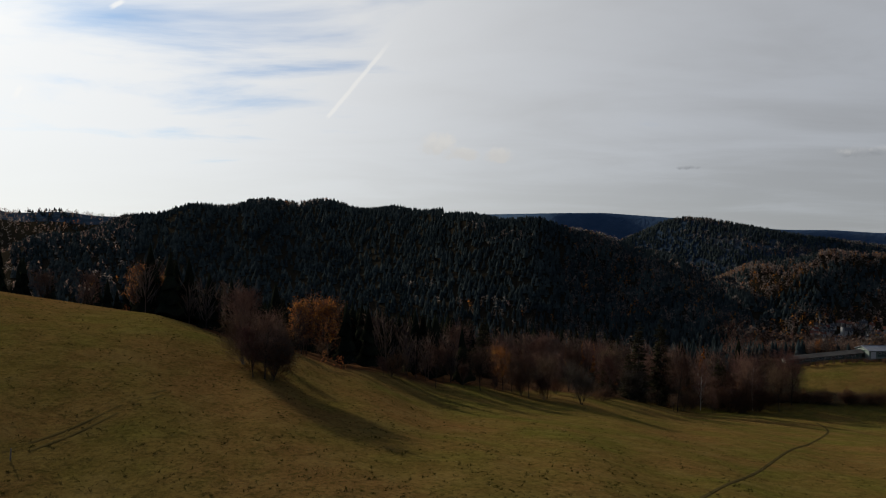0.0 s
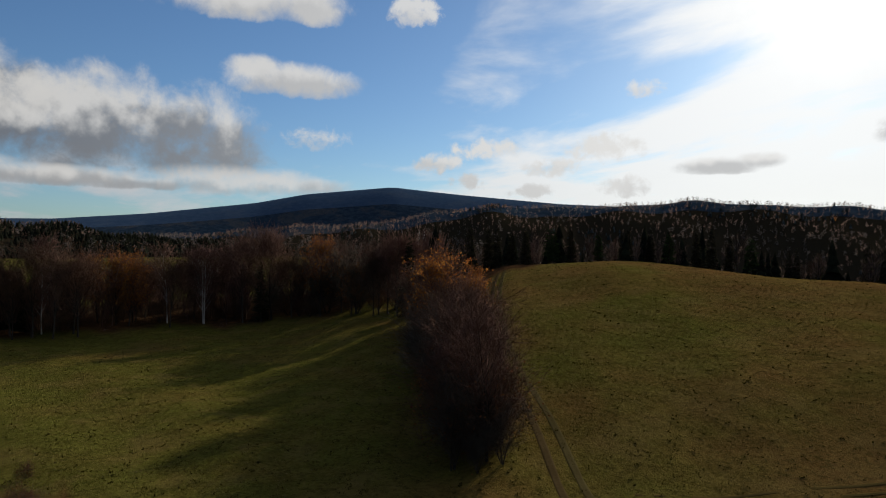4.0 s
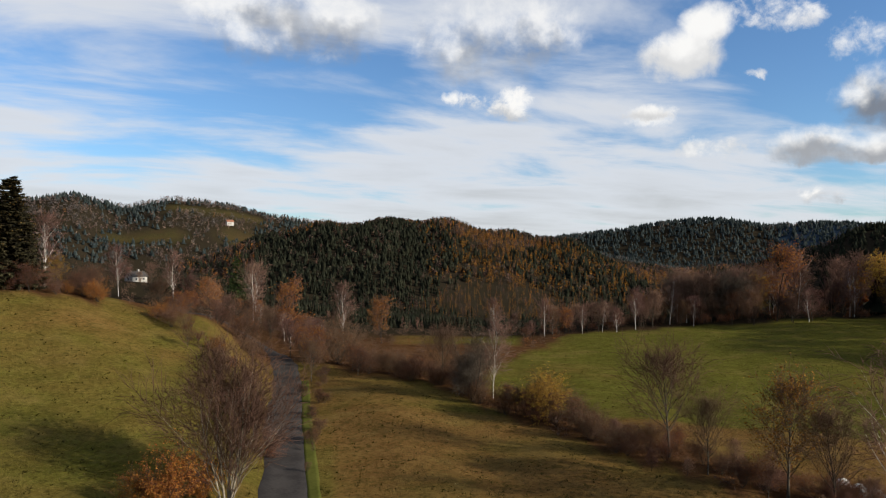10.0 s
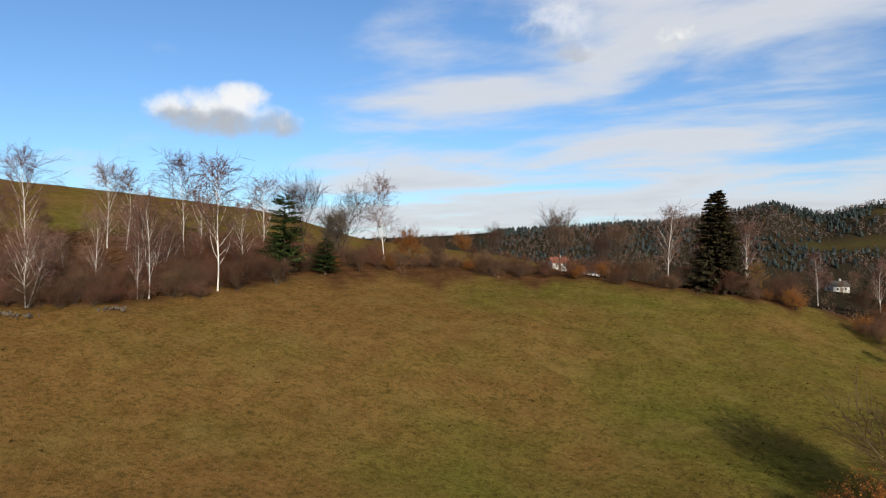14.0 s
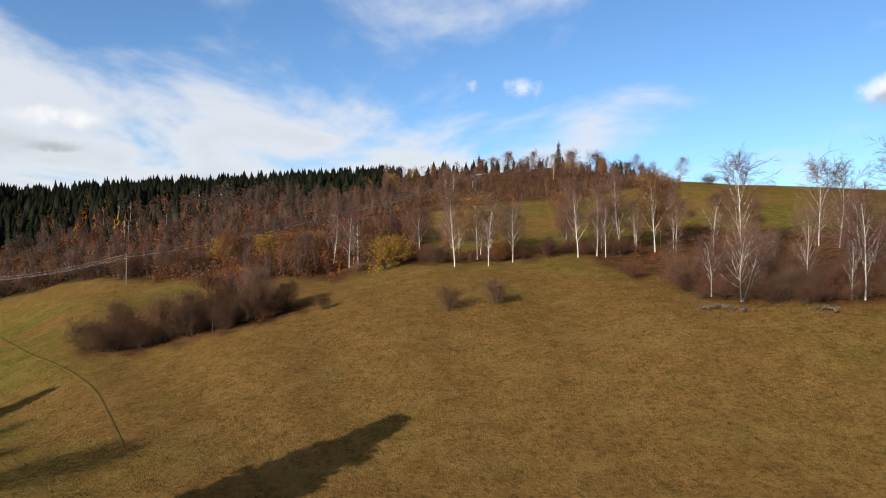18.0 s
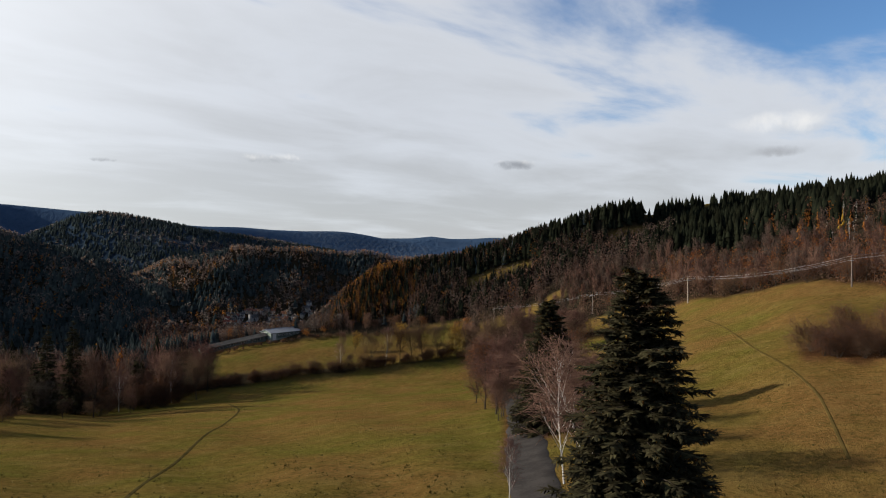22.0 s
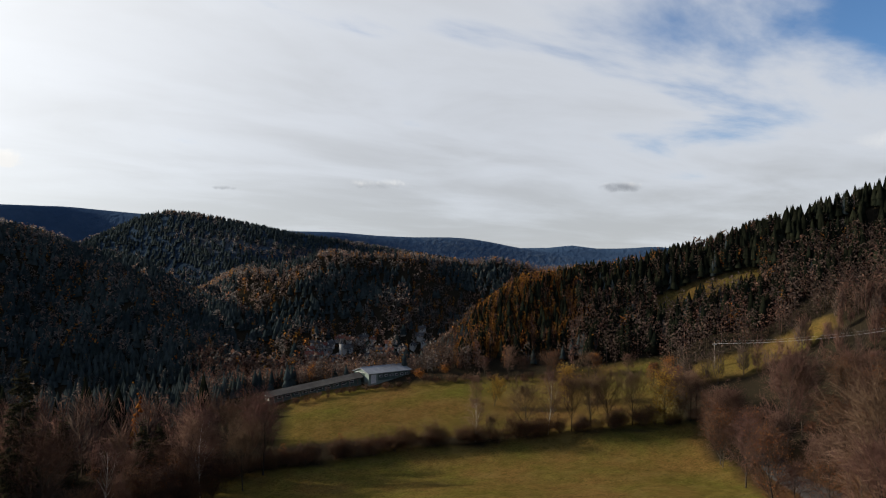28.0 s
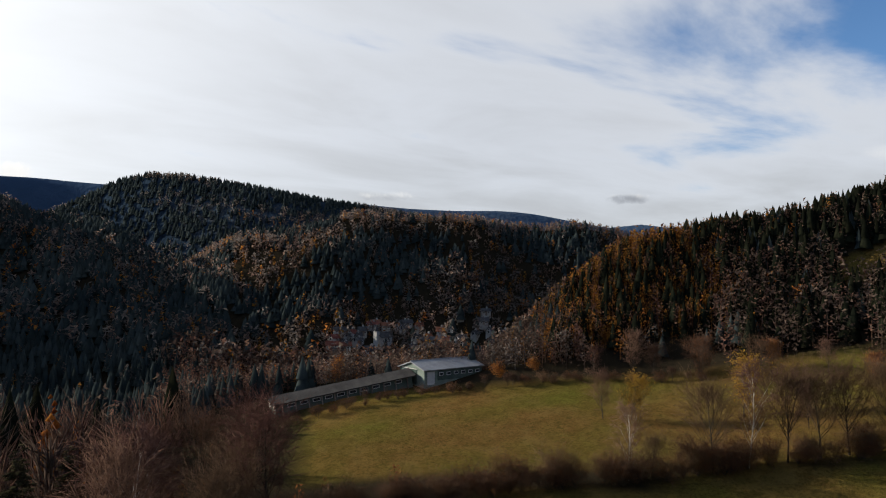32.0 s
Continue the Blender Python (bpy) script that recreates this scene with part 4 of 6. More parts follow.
def low_conifer(rng, h=10.0, w=1.7, tiers=((0.1, 0.5, 1.0), (0.32, 0.75, 0.75), (0.58, 1.0, 0.48)), sides=6):
    v, f = [], []
    for k, (z0, z1, r) in enumerate(tiers):
        b = len(v)
        for s in range(sides):
            a = 6.283 * s / sides + k
            rr = r * w * rng.uniform(0.75, 1.2)
            v.append((rr * math.cos(a), rr * math.sin(a), h * (z0 + rng.uniform(-0.04, 0.04))))
        v.append((rng.uniform(-.1, .1), rng.uniform(-.1, .1), h * z1))
        f += [(b + s, b + (s + 1) % sides, b + sides) for s in range(sides)]
    return np.array(v), np.array(f)


def low_crown(rng, h=10.0, w=2.4, spikes=24, z_low=0.25, stout=1.2, trunk=0.1):
    """A bare crown: a fan of thin blades rising from the stem."""
    v, f = [], []

    def blade(p, q, t):
        k = len(v)
        p, q = Vector(p), Vector(q)
        a = (q - p).orthogonal().normalized() * t
        b = (q - p).normalized().cross(a)
        v.extend([tuple(p + a), tuple(p - a * 0.5 + b * 0.8), tuple(p - a * 0.5 - b * 0.8), tuple(q)])
        f.extend([(k, k + 1, k + 3), (k + 1, k + 2, k + 3), (k + 2, k, k + 3)])

    blade((0, 0, -0.3), (0, 0, h * 0.9), trunk)
    for _ in range(spikes):
        a, z = rng.uniform(0, 6.283), h * rng.uniform(z_low, 0.7)
        r0, r1 = rng.uniform(0, 0.5) * w, rng.uniform(0.5, 1.0) * w
        z1 = min(h, z + h * rng.uniform(0.12, 0.4)) * (1 - 0.12 * (r1 / w) ** 2)
        blade((r0 * math.cos(a), r0 * math.sin(a), z), (r1 * math.cos(a), r1 * math.sin(a), z1), rng.uniform(0.10, 0.20) * stout)
    return np.array(v), np.array(f)


def leafy_crown(rng, h=10.0, w=2.0, clumps=9):
    """A leafy or larch crown of small ragged clumps round a stem."""
    v, f = [], []
    for c in range(clumps):
        t = 0.2 + 0.8 * c / clumps
        a = rng.uniform(0, 6.283)
        r = w * (1.05 - t) * rng.uniform(0.2, 0.7)
        cx, cy, cz, s = r * math.cos(a), r * math.sin(a), h * t, w * (1.15 - t) * rng.uniform(0.35, 0.6)
        b = len(v)
        for k in range(5):
            e = 6.283 * k / 5 + c
            v.append((cx + s * math.cos(e) * rng.uniform(0.6, 1.2), cy + s * math.sin(e) * rng.uniform(0.6, 1.2), cz + s * rng.uniform(-0.4, 0.3)))
        v += [(cx, cy, cz + s * rng.uniform(0.9, 1.7)), (cx, cy, cz - s * 0.7)]
        for k in range(5):
            f += [(b + k, b + (k + 1) % 5, b + 5), (b + (k + 1) % 5, b + k, b + 6)]
    return np.array(v), np.array(f)


def far_crown(rng, h=10.0, w=2.6, bits=15, low=0.25, cone=0.0, size=0.42):
    """A crown far off: a stem and a cloud of small ragged sprays, round or tapering."""
    v, f = [(-0.12, 0, 0), (0.12, 0.05, 0), (0, 0, h * 0.8)], [(0, 1, 2)]
    for c in range(bits):
        t = (c + rng.random()) / bits
        a = rng.uniform(0, 6.283)
        r = w * (math.sqrt(max(0.0, 1 - (2 * t - 0.9) ** 2 * 0.8)) * (1 - cone) + cone * (1 - t)) * rng.uniform(0.2, 0.85)
        p = Vector((r * math.cos(a), r * math.sin(a), h * (low + (0.93 - low) * t)))
        for _ in range(3):
            v.append(tuple(p + Vector((rng.uniform(-1, 1), rng.uniform(-1, 1), rng.uniform(-0.7, 1.1))) * w * size * (1 - 0.4 * cone * t)))
        f.append((len(v) - 3, len(v) - 2, len(v) - 1))
    return np.array(v), np.array(f)


_mr = random.Random(11)
MODELS = {
    "spruce": ([low_conifer(_mr, 10, 2.0, ((0.08, 0.42, 1.0), (0.25, 0.6, 0.8), (0.44, 0.8, 0.58), (0.64, 1.0, 0.36)), 8) for _ in range(4)], SPRUCE),
    "larch": ([leafy_crown(_mr, 10, 1.6, 12) for _ in range(3)], LARCH),
    "bare": ([low_crown(_mr, 10, 2.4, 64, 0.15, 0.5) for _ in range(3)], HAZY_TWIG),
    "bare_red": ([low_crown(_mr, 10, 1.8, 60, 0.15, 0.5) for _ in range(3)], TWIG_RED),
    "gold": ([leafy_crown(_mr, 10, 1.9, 12) for _ in range(3)], LEAF_GOLD),
    "rust": ([leafy_crown(_mr, 10, 1.8, 12) for _ in range(3)], LEAF_RUST),
    "stem": ([low_crown(_mr, 10, 1.0, 3, 0.5, 0.35, 0.07) for _ in range(2)], BIRCH),
    "scrub_red": ([far_crown(_mr, 6, 3.2, 46, 0.02, 0.0, 0.17) for _ in range(3)], LEAF_BROWN),
    "scrub": ([far_crown(_mr, 6, 3.4, 46, 0.02, 0.0, 0.17) for _ in range(4)], TWIG),
}
# plainer trees for the hills beyond the valley
def crowns(bits, size, wide):
    """Rounder, plainer trees for distance: bits of foliage, their size, and how far a crown spreads."""
    return {
        "spruce": [low_conifer(_mr, 10, 1.9 * wide, ((0.04, 0.66, 1.0), (0.36, 1.0, 0.68)), 6) for _ in range(5)], "larch": [far_crown(_mr, 10, 1.9 * wide, bits + 4, 0.1, 0.8, size) for _ in range(3)],
        "gold": [far_crown(_mr, 10, 2.3 * wide, bits, 0.12, 0.2, size) for _ in range(3)], "rust": [far_crown(_mr, 10, 2.2 * wide, bits, 0.12, 0.2, size) for _ in range(3)],
        "bare": [far_crown(_mr, 10, 2.5 * wide, bits, 0.15, 0.0, size) for _ in range(3)], "bare_red": [far_crown(_mr, 10, 2.2 * wide, bits, 0.12, 0.2, size) for _ in range(3)],
    }


MID_MODELS, FAR_MODELS = crowns(50, 0.19, 1.2), crowns(16, 0.4, 1.7)


def stand(a, d):
    """Stands of one kind in the woods: a smooth pattern from 0 to 1."""
    x, y = d * np.sin(np.radians(a)), d * np.cos(np.radians(a))
    s = np.sin(x * 0.023 + 1.4 * np.sin(y * 0.014)) + np.sin(y * 0.029 + 1.7 * np.sin(x * 0.012))
    return np.clip(0.5 + s / 3.4, 0, 1)


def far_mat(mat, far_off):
    """The dress of a kind of tree: paler far off, with haze in its colour, or darker in the nearer woods."""
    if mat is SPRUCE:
        return HAZY_SPRUCE if far_off else WOOD_CONIFER
    if mat is HAZY_TWIG:
        return HAZY_TWIG if far_off else MID_TWIG
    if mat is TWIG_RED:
        return HAZY_TWIG_RED if far_off else MID_TWIG_RED
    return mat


def wood(name, label, seed, count, az0, az1, d0, d1, mix, h0, h1, where=None, category="trees", tall=None):
    """A wood as one mesh: trees scattered by bearing and distance, kinds drawn by mix(az, d, u)."""
    rng = np.random.default_rng(seed)
    a = rng.uniform(az0, az1, count)
    d = np.sqrt(rng.uniform(d0**2, d1**2, count))
    ok = np.ones(count, bool) if where is None else where(a, d, rng.random(count))
    ok &= (wildness(a, d) > 0.6)
    a, d = a[ok], d[ok]
    true, z, k = lie(a, d)
    u = np.clip(0.4 * rng.random(len(a)) + 0.6 * stand(a, d), 0, 0.999)
    chosen = np.array(mix(a, d, u))
    middle = d.mean()
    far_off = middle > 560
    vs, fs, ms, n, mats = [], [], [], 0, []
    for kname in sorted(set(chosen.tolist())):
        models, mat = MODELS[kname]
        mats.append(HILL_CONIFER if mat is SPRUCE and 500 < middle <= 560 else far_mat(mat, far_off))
        near = [(m, d <= 300 if kname in FAR_MODELS else d > 0) for m in models] + [(m, (d > 300) & (d <= 480)) for m in MID_MODELS.get(kname, [])]
        near += [(m, d > 480) for m in FAR_MODELS.get(kname, [])]
        for mi, ((mv, mf), zone) in enumerate(near):
            sel = np.where((chosen == kname) & zone & (np.arange(len(a)) % len(models) == mi % len(models)))[0]
            if not len(sel):
                continue
            s = rng.uniform(h0, h1, len(sel)) / 10 * (1 if tall is None else tall.get(kname, 1))
            s = s * k[sel]
            t = rng.uniform(0, 6.283, len(sel))
            wv = rng.uniform(0.85, 1.2, len(sel)) * s
            x = (mv[None, :, 0] * np.cos(t)[:, None] - mv[None, :, 1] * np.sin(t)[:, None]) * wv[:, None] + (true[sel] * np.sin(np.radians(a[sel])))[:, None]
            y = (mv[None, :, 0] * np.sin(t)[:, None] + mv[None, :, 1] * np.cos(t)[:, None]) * wv[:, None] + (true[sel] * np.cos(np.radians(a[sel])))[:, None]
            zz = mv[None, :, 2] * s[:, None] + z[sel][:, None] - 0.2
            vs.append(np.stack([x, y, zz], -1).reshape(-1, 3))
            fs.append((mf[None] + (n + np.arange(len(sel)) * len(mv))[:, None, None]).reshape(-1, 3))
            ms.append(np.full(len(sel) * len(mf), len(mats) - 1, np.int32))
            n += len(sel) * len(mv)
    v, f, m = np.concatenate(vs).astype(np.float32), np.concatenate(fs).astype(np.int32), np.concatenate(ms)
    me = bpy.data.meshes.new(name)
    me.vertices.add(len(v))
    me.vertices.foreach_set("co", v.ravel())
    me.loops.add(f.size)
    me.loops.foreach_set("vertex_index", f.ravel())
    me.polygons.add(len(f))
    me.polygons.foreach_set("loop_start", np.arange(0, f.size, 3, dtype=np.int32))
    me.polygons.foreach_set("material_index", m)
    for mat in mats:
        me.materials.append(mat)
    me.update(calc_edges=True)
    return tagged(new(name, me), label, category, kind="stuff")


def blend(*pairs):
    """A mix of kinds by share."""
    names, shares = [p[0] for p in pairs], np.cumsum([p[1] for p in pairs])
    return lambda a, d, u: [names[min(int(np.searchsorted(shares, x * shares[-1])), len(names) - 1)] for x in u]


def dark_hill(a, d, u):
    return np.where(u < 0.90, "spruce", np.where(u < 0.96, "bare", np.where(u < 0.99, "bare_red", "rust"))).tolist()


wood("spruce_forest", "dark spruce forest on the shaded hill", 1, 13000, -32, 24, 300, 900, dark_hill, 4.5, 7.5)
wood("wood_below_meadow", "dark mixed wood below the meadow edge", 8, 1100, -24, 24, 132, 310, blend(("spruce", 6), ("bare", 3), ("bare_red", 2), ("rust", 0.4)), 9, 15,
     where=lambda a, d, u: (a < 2) | (d > 225))
wood("slope_wood", "bare autumn trees between the hillside meadows", 13, 800, 43, 64, 284, 420, blend(("bare_red", 5), ("bare", 4), ("spruce", 2), ("rust", 1), ("gold", 0.4)), 7, 12)
wood("wood_behind_crest", "spruces and bare trees behind the meadow crest", 9, 300, 292, 338, 168, 320, blend(("spruce", 6), ("bare", 3), ("bare_red", 3)), 6, 12.5)
wood("mixed_forest", "brown and grey autumn forest on far hills", 2, 9500, -108, -24, 330, 1250, blend(("bare", 4), ("bare_red", 4), ("spruce", 2), ("rust", 0.4)), 4, 7)


def larch_hill(a, d, u):
    a = a % 360
    r = (a * 997.3 + d * 13.7) % 1
    lar = (a > 207 + 8 * r) & (a < 231) & (d > 390 + 3 * (a - 210)) & (d < 590)
    top = np.where(r < 0.42, "spruce", np.where(r < 0.66, "bare_red", np.where(r < 0.84, "bare", np.where(r < 0.95, "larch", "rust"))))
    firs = np.where(r < 0.9, "spruce", np.where(r < 0.95, "bare_red", "bare"))
    patch = stand(a * 1.5 + 15, d * 0.9)
    return np.where(lar & (r < 0.34 + 0.3 * patch), "larch", np.where((d > 430) & (patch > 0.52), top, firs)).tolist()


wood("larch_and_spruce_forest", "spruce forest with orange larches on a hill", 3, 17000, 187, 236, 260, 720, larch_hill, 4.2, 6.6)
wood("wooded_knoll", "dark wooded knoll with some autumn trees", 4, 8500, 236, 292, 300, 720, blend(("spruce", 7), ("bare", 2), ("rust", 0.6), ("gold", 0.2)), 4, 6.4)
wood("dark_far_ridge", "dark spruce forest hazed blue-green on a far ridge", 46, 5200, 214, 246, 1450, 2000, blend(("spruce", 9), ("bare", 1)), 9, 13)
wood("farm_hill_woods", "brown and dark green woods round hill meadows", 47, 5200, 160, 214, 1050, 1500, blend(("spruce", 5), ("bare_red", 3), ("bare", 3), ("larch", 0.7)), 7, 11)
wood("wood_across_meadow", "dark bare wood with rust undergrowth across the meadow", 10, 900, 238, 290, 160, 250, blend(("bare", 3), ("bare_red", 6), ("spruce", 1.2), ("rust", 0.7), ("gold", 0.25), ("stem", 1.5)), 9, 16)


def right_hill(a, d, u):
    top = d > 310 + 35 * np.sin(a * 0.25) + (a > 96) * 80
    return np.where(top, np.where(u < 0.88, "spruce", np.where(u < 0.95, "bare_red", "rust")),
                    np.where(u < 0.45, "bare_red", np.where(u < 0.65, "bare", np.where(u < 0.86, "scrub", np.where(u < 0.90, "stem", np.where(u < 0.93, "rust", np.where(u < 0.99, "spruce", "gold"))))))).tolist()


wood("hillside_forest", "spruce wood above bare birches on the hillside", 5, 10000, 52, 118, 182, 580, right_hill, 3.6, 9.6, tall={"spruce": 1.15},
     where=lambda a, d, u: ((d > 250) | (a > 64)) & ((a < 97) | (u < 0.25)))


def valley(a, d, u):
    lar = (a > 37.5) & (a < 43.5) & (d > 360) & (d < 500)
    spur = (a > 43) & (a < 53) & (d > 340) & (d < 520)
    dark = stand(a * 1.7 + 40, d * 0.8)
    r = (a * 997.3 + d * 13.7) % 1
    leafy = np.where(r < 0.36, "bare", np.where(r < 0.74, "bare_red", np.where(r < 0.84, "larch", np.where(r < 0.92, "rust", "spruce"))))
    firs = np.where(r < 0.78, "spruce", np.where(r < 0.88, "bare", np.where(r < 0.95, "bare_red", "larch")))
    mixed = np.where(dark > np.where(d > 760, 0.54, 0.62), firs, leafy)
    return np.where(lar & (u < 0.85), "larch", np.where(spur & (u < 0.66), "spruce", mixed)).tolist()


wood("valley_forest", "mixed autumn forest round the valley village", 6, 11500, 10, 58, 345, 1150, valley, 5, 8.5,
     where=lambda a, d, u: (np.abs(a - 32.5) > 4.2) | (d < 528) | (d > 660) | (u < 0.6))
def larch_mix(a, d, u):
    r = (a * 997.3) % 1
    return np.where(r < 0.42, "larch", np.where(r < 0.66, "bare_red", np.where(r < 0.95, "spruce", "rust"))).tolist()


wood("far_hillside_forest", "dark forest hazed blue-green on the high far hill", 19, 5200, 9, 37, 1180, 1780, blend(("spruce", 8), ("bare", 2), ("larch", 0.5), ("bare_red", 1)), 6, 10)
wood("larch_stand", "orange larches on the valley spur", 14, 1100, 36.5, 44.5, 370, 520, larch_mix, 6, 9)
def spur_mix(a, d, u):
    r = (a * 997.3) % 1
    return np.where(r < 0.66, "spruce", np.where(r < 0.82, "bare", np.where(r < 0.96, "bare_red", "rust"))).tolist()


wood("spur_wood", "dark spruces and bare trees on the valley spur", 15, 1600, 43.5, 54, 335, 520, spur_mix, 6, 10)
wood("valley_floor_wood", "grey-brown bare trees in the valley bottom", 16, 1300, 22, 38, 338, 530, blend(("bare", 5), ("bare_red", 5), ("rust", 0.6), ("spruce", 1)), 5, 9,
     where=lambda a, d, u: (d > 362) | (np.abs(a - 30) > 6))
wood("hillside_scrub", "dense brown shrubs below the hillside wood", 17, 1500, 57, 99, 128, 270, blend(("scrub", 5), ("scrub_red", 3), ("bare_red", 2), ("rust", 0.8)), 5, 9, category="undergrowth",
     where=lambda a, d, u: (d > 185) | (a > 70))
wood("slope_scrub", "reddish shrubs in rows on the upper slope", 18, 380, 96, 128, 178, 330, blend(("scrub", 3), ("scrub_red", 5), ("rust", 1)), 3.5, 7, category="undergrowth")
wood("farm_hills_forest", "far wooded hills with meadows", 7, 10500, 140, 246, 650, 2000, blend(("spruce", 5), ("bare", 3), ("bare_red", 2), ("larch", 1)), 4, 7)
wood("undergrowth", "brown undergrowth and brambles on rough ground", 12, 6000, 0, 360, 45, 330, lambda a, d, u: np.where(u < 0.7, "scrub", "scrub_red").tolist(), 1.5, 4.5,
     where=lambda a, d, u: ~((a % 360 > 292) & (d > 140)) & ~((a % 360 > 194.5) & (a % 360 < 197.5) & (d < 75)) & ~((a > 50) & (a < 55.5) & (d < 120)) & ((d > 110) | (u < 0.8)), category="undergrowth")

# ---- trees one by one: bearing, distance, height ----
plant("bare_red", 345.6, 87.5, 8.8)
plant("bare_red", 344.7, 87.5, 7.5)
plant("bare_red", 344.3, 140, 12.7)
plant("shrub", 346.2, 88, 6.2)
plant("shrub", 347, 100, 3.8)
plant("rust", 336.2, 150, 10.7)
plant("rust", 337.7, 148, 10.2)
plant("rust", 348.5, 150, 14.1)
plant("rust", 350.2, 146, 14.6)
plant("spruce", 351.9, 155, 13.4)
plant("spruce", 353.3, 160, 12.7)
plant("spruce", 346.9, 160, 12.2)
plant("rust", 5.1, 135, 10.6)
plant("bare_red", 5.8, 134, 7.9)
plant("bare", 7.2, 128, 10)
plant("bare", 8.7, 129, 9.2)
plant("bare_multi", 11.5, 126, 10.5)
plant("bare_red", 0.8, 145, 14)
plant("bare", 359.5, 124, 10)
plant("bare", 3.2, 128, 9.6)
plant("birch", 20.6, 183, 12.8)
plant("shrub", 21.6, 182, 8.3)
plant("shrub", 22.6, 180, 9.5)
plant("birch", 24.3, 190, 15)
plant("shrub", 24.8, 192, 9.7)
plant("shrub", 20, 185, 6.2)
plant("bare", 13.7, 165, 13.4)
plant("spruce", 15.9, 175, 19.3)
plant("spruce", 17.6, 180, 21.5)
plant("bare", 18.9, 170, 17)
plant("bare_red", 23.8, 185, 15.8)
plant("bare", 26.1, 195, 12.8)
plant("bare_red", 26.9, 210, 15)
plant("spruce", 292.5, 176, 13.9)
plant("spruce", 294, 180, 12.1)
plant("spruce", 296, 176, 9)
plant("spruce", 297.1, 182, 10.2)
plant("pine", 299.4, 176, 8.4)
plant("spruce", 300.8, 180, 9.2)
plant("pine", 302.9, 176, 6.7)
plant("spruce", 305.3, 178, 8.8)
plant("spruce", 306.9, 182, 8.2)
plant("pine", 308.4, 172, 7.7)
plant("spruce", 310.4, 170, 9.4)
plant("spruce", 311.5, 166, 10.2)
plant("spruce", 312.8, 164, 8.4)
plant("pine", 314.3, 168, 8.2)
plant("spruce", 316.9, 190, 8.2)
plant("spruce", 318.8, 190, 9.1)
plant("spruce", 321.9, 186, 11.1)
plant("spruce", 322.8, 190, 11.4)
plant("pine", 324.2, 186, 10.6)
plant("spruce", 325.9, 190, 9.5)
plant("spruce", 327.3, 192, 11.7)
plant("bare", 330, 190, 11.5)
plant("bare_red", 332.8, 185, 12.6)
plant("bare", 339.6, 165, 11)
plant("bare_red", 341.3, 160, 10.9)
plant("bare_red", 344.1, 100, 10.2)
plant("brown", 350.6, 150, 15.9)
plant("shrub", 293.3, 57.5, 7.7)
plant("bare_multi", 291.2, 55, 10)
plant("shrub", 294.6, 61, 5.6)
plant("bare_multi", 291.9, 68, 12.2)
plant("bare_red", 291.1, 78.5, 13.5)
plant("rust", 290.2, 93.5, 17.2)
plant("rust", 292.3, 88.5, 12.3)
plant("rust", 289.4, 112, 17.4)
plant("bare", 288.7, 123, 14)
plant("rust", 292.8, 116, 10.4)
plant("shrub", 259, 61.5, 2.1)
plant("birch", 260.1, 160, 21.5)
plant("bare_red", 258.2, 158, 17)
plant("bare", 262.1, 157, 18.1)
plant("rust", 263.7, 168, 17.1)
plant("rust", 265.8, 162, 17.3)
plant("bare", 268.7, 158, 18.5)
plant("birch", 271.1, 162, 20.9)
plant("bare_red", 274.1, 160, 19.1)
plant("bare_red", 276.3, 160, 23.6)
plant("bare", 277.9, 160, 18.1)
plant("rust", 280.2, 156, 21.6)
plant("rust", 282.7, 148, 12.5)
plant("bare", 284.5, 142, 15)
plant("bare_red", 286.5, 138, 20.3)
plant("spruce", 287.5, 135, 15.5)
plant("spruce", 294.7, 178, 11.6)
plant("spruce", 295.9, 182, 10.4)
plant("spruce", 297.1, 176, 9.4)
plant("pine", 299.1, 182, 9.7)
plant("spruce", 300.7, 186, 10.2)
plant("spruce", 303, 180, 7.3)
plant("spruce", 304.8, 184, 8.1)
plant("spruce", 307, 182, 10)
plant("spruce", 317.4, 190, 9)
plant("bare", 318.5, 196, 8.9)
plant("spruce", 319.7, 190, 9.9)
plant("bare", 227.5, 65, 12.6, width=1.1)
plant("bare", 230.3, 60.5, 8)
plant("amber", 235.9, 58, 11.6, width=1.15)
plant("bare", 239, 54.5, 10.2)
plant("birch", 242.6, 54, 13.5)
plant("brown", 249, 54, 6.5)
plant("bare", 253.3, 50, 9.6)
plant("shrub", 259.3, 52, 2.9)
plant("shrub", 233, 59.5, 2.1)
plant("shrub", 246.3, 52.5, 2.9)
plant("birch", 249.9, 167, 20.4)
plant("birch", 252.3, 161, 22.3)
plant("bare", 248.1, 174, 21.1)
plant("rust", 245.6, 201, 21.3)
plant("birch_gold", 243.3, 218, 20)
plant("gold", 242.2, 222, 18.4)
plant("bare_red", 240.5, 226, 18.1)
plant("bare_red", 238.7, 240, 17.4)
plant("birch", 236.5, 239, 19.7)
plant("bare", 255.5, 156, 19)
plant("bare", 258.3, 154, 15.8)
plant("bare", 259.5, 156, 22)
plant("bare_red", 260.8, 153, 20.7)
plant("bare", 262.4, 153, 20.9)
plant("rust", 264.9, 164, 18.6)
plant("rust", 266.1, 166, 17.7)
plant("birch", 268.5, 164, 19.3)
plant("birch", 271.2, 161, 20.6)
plant("bare_red", 273.8, 172, 20.4)
plant("bare_red", 276.8, 172, 23.3)
plant("bare_red", 280.4, 167, 20.8)
plant("rust", 278.2, 170, 13.6)
plant("rust", 283.4, 156, 11)
plant("bare", 286.3, 145, 18.7)
plant("bare_red", 288.1, 140, 15.1)
plant("spruce", 275.5, 160, 13.3)
plant("bare", 281.9, 156, 16.1)
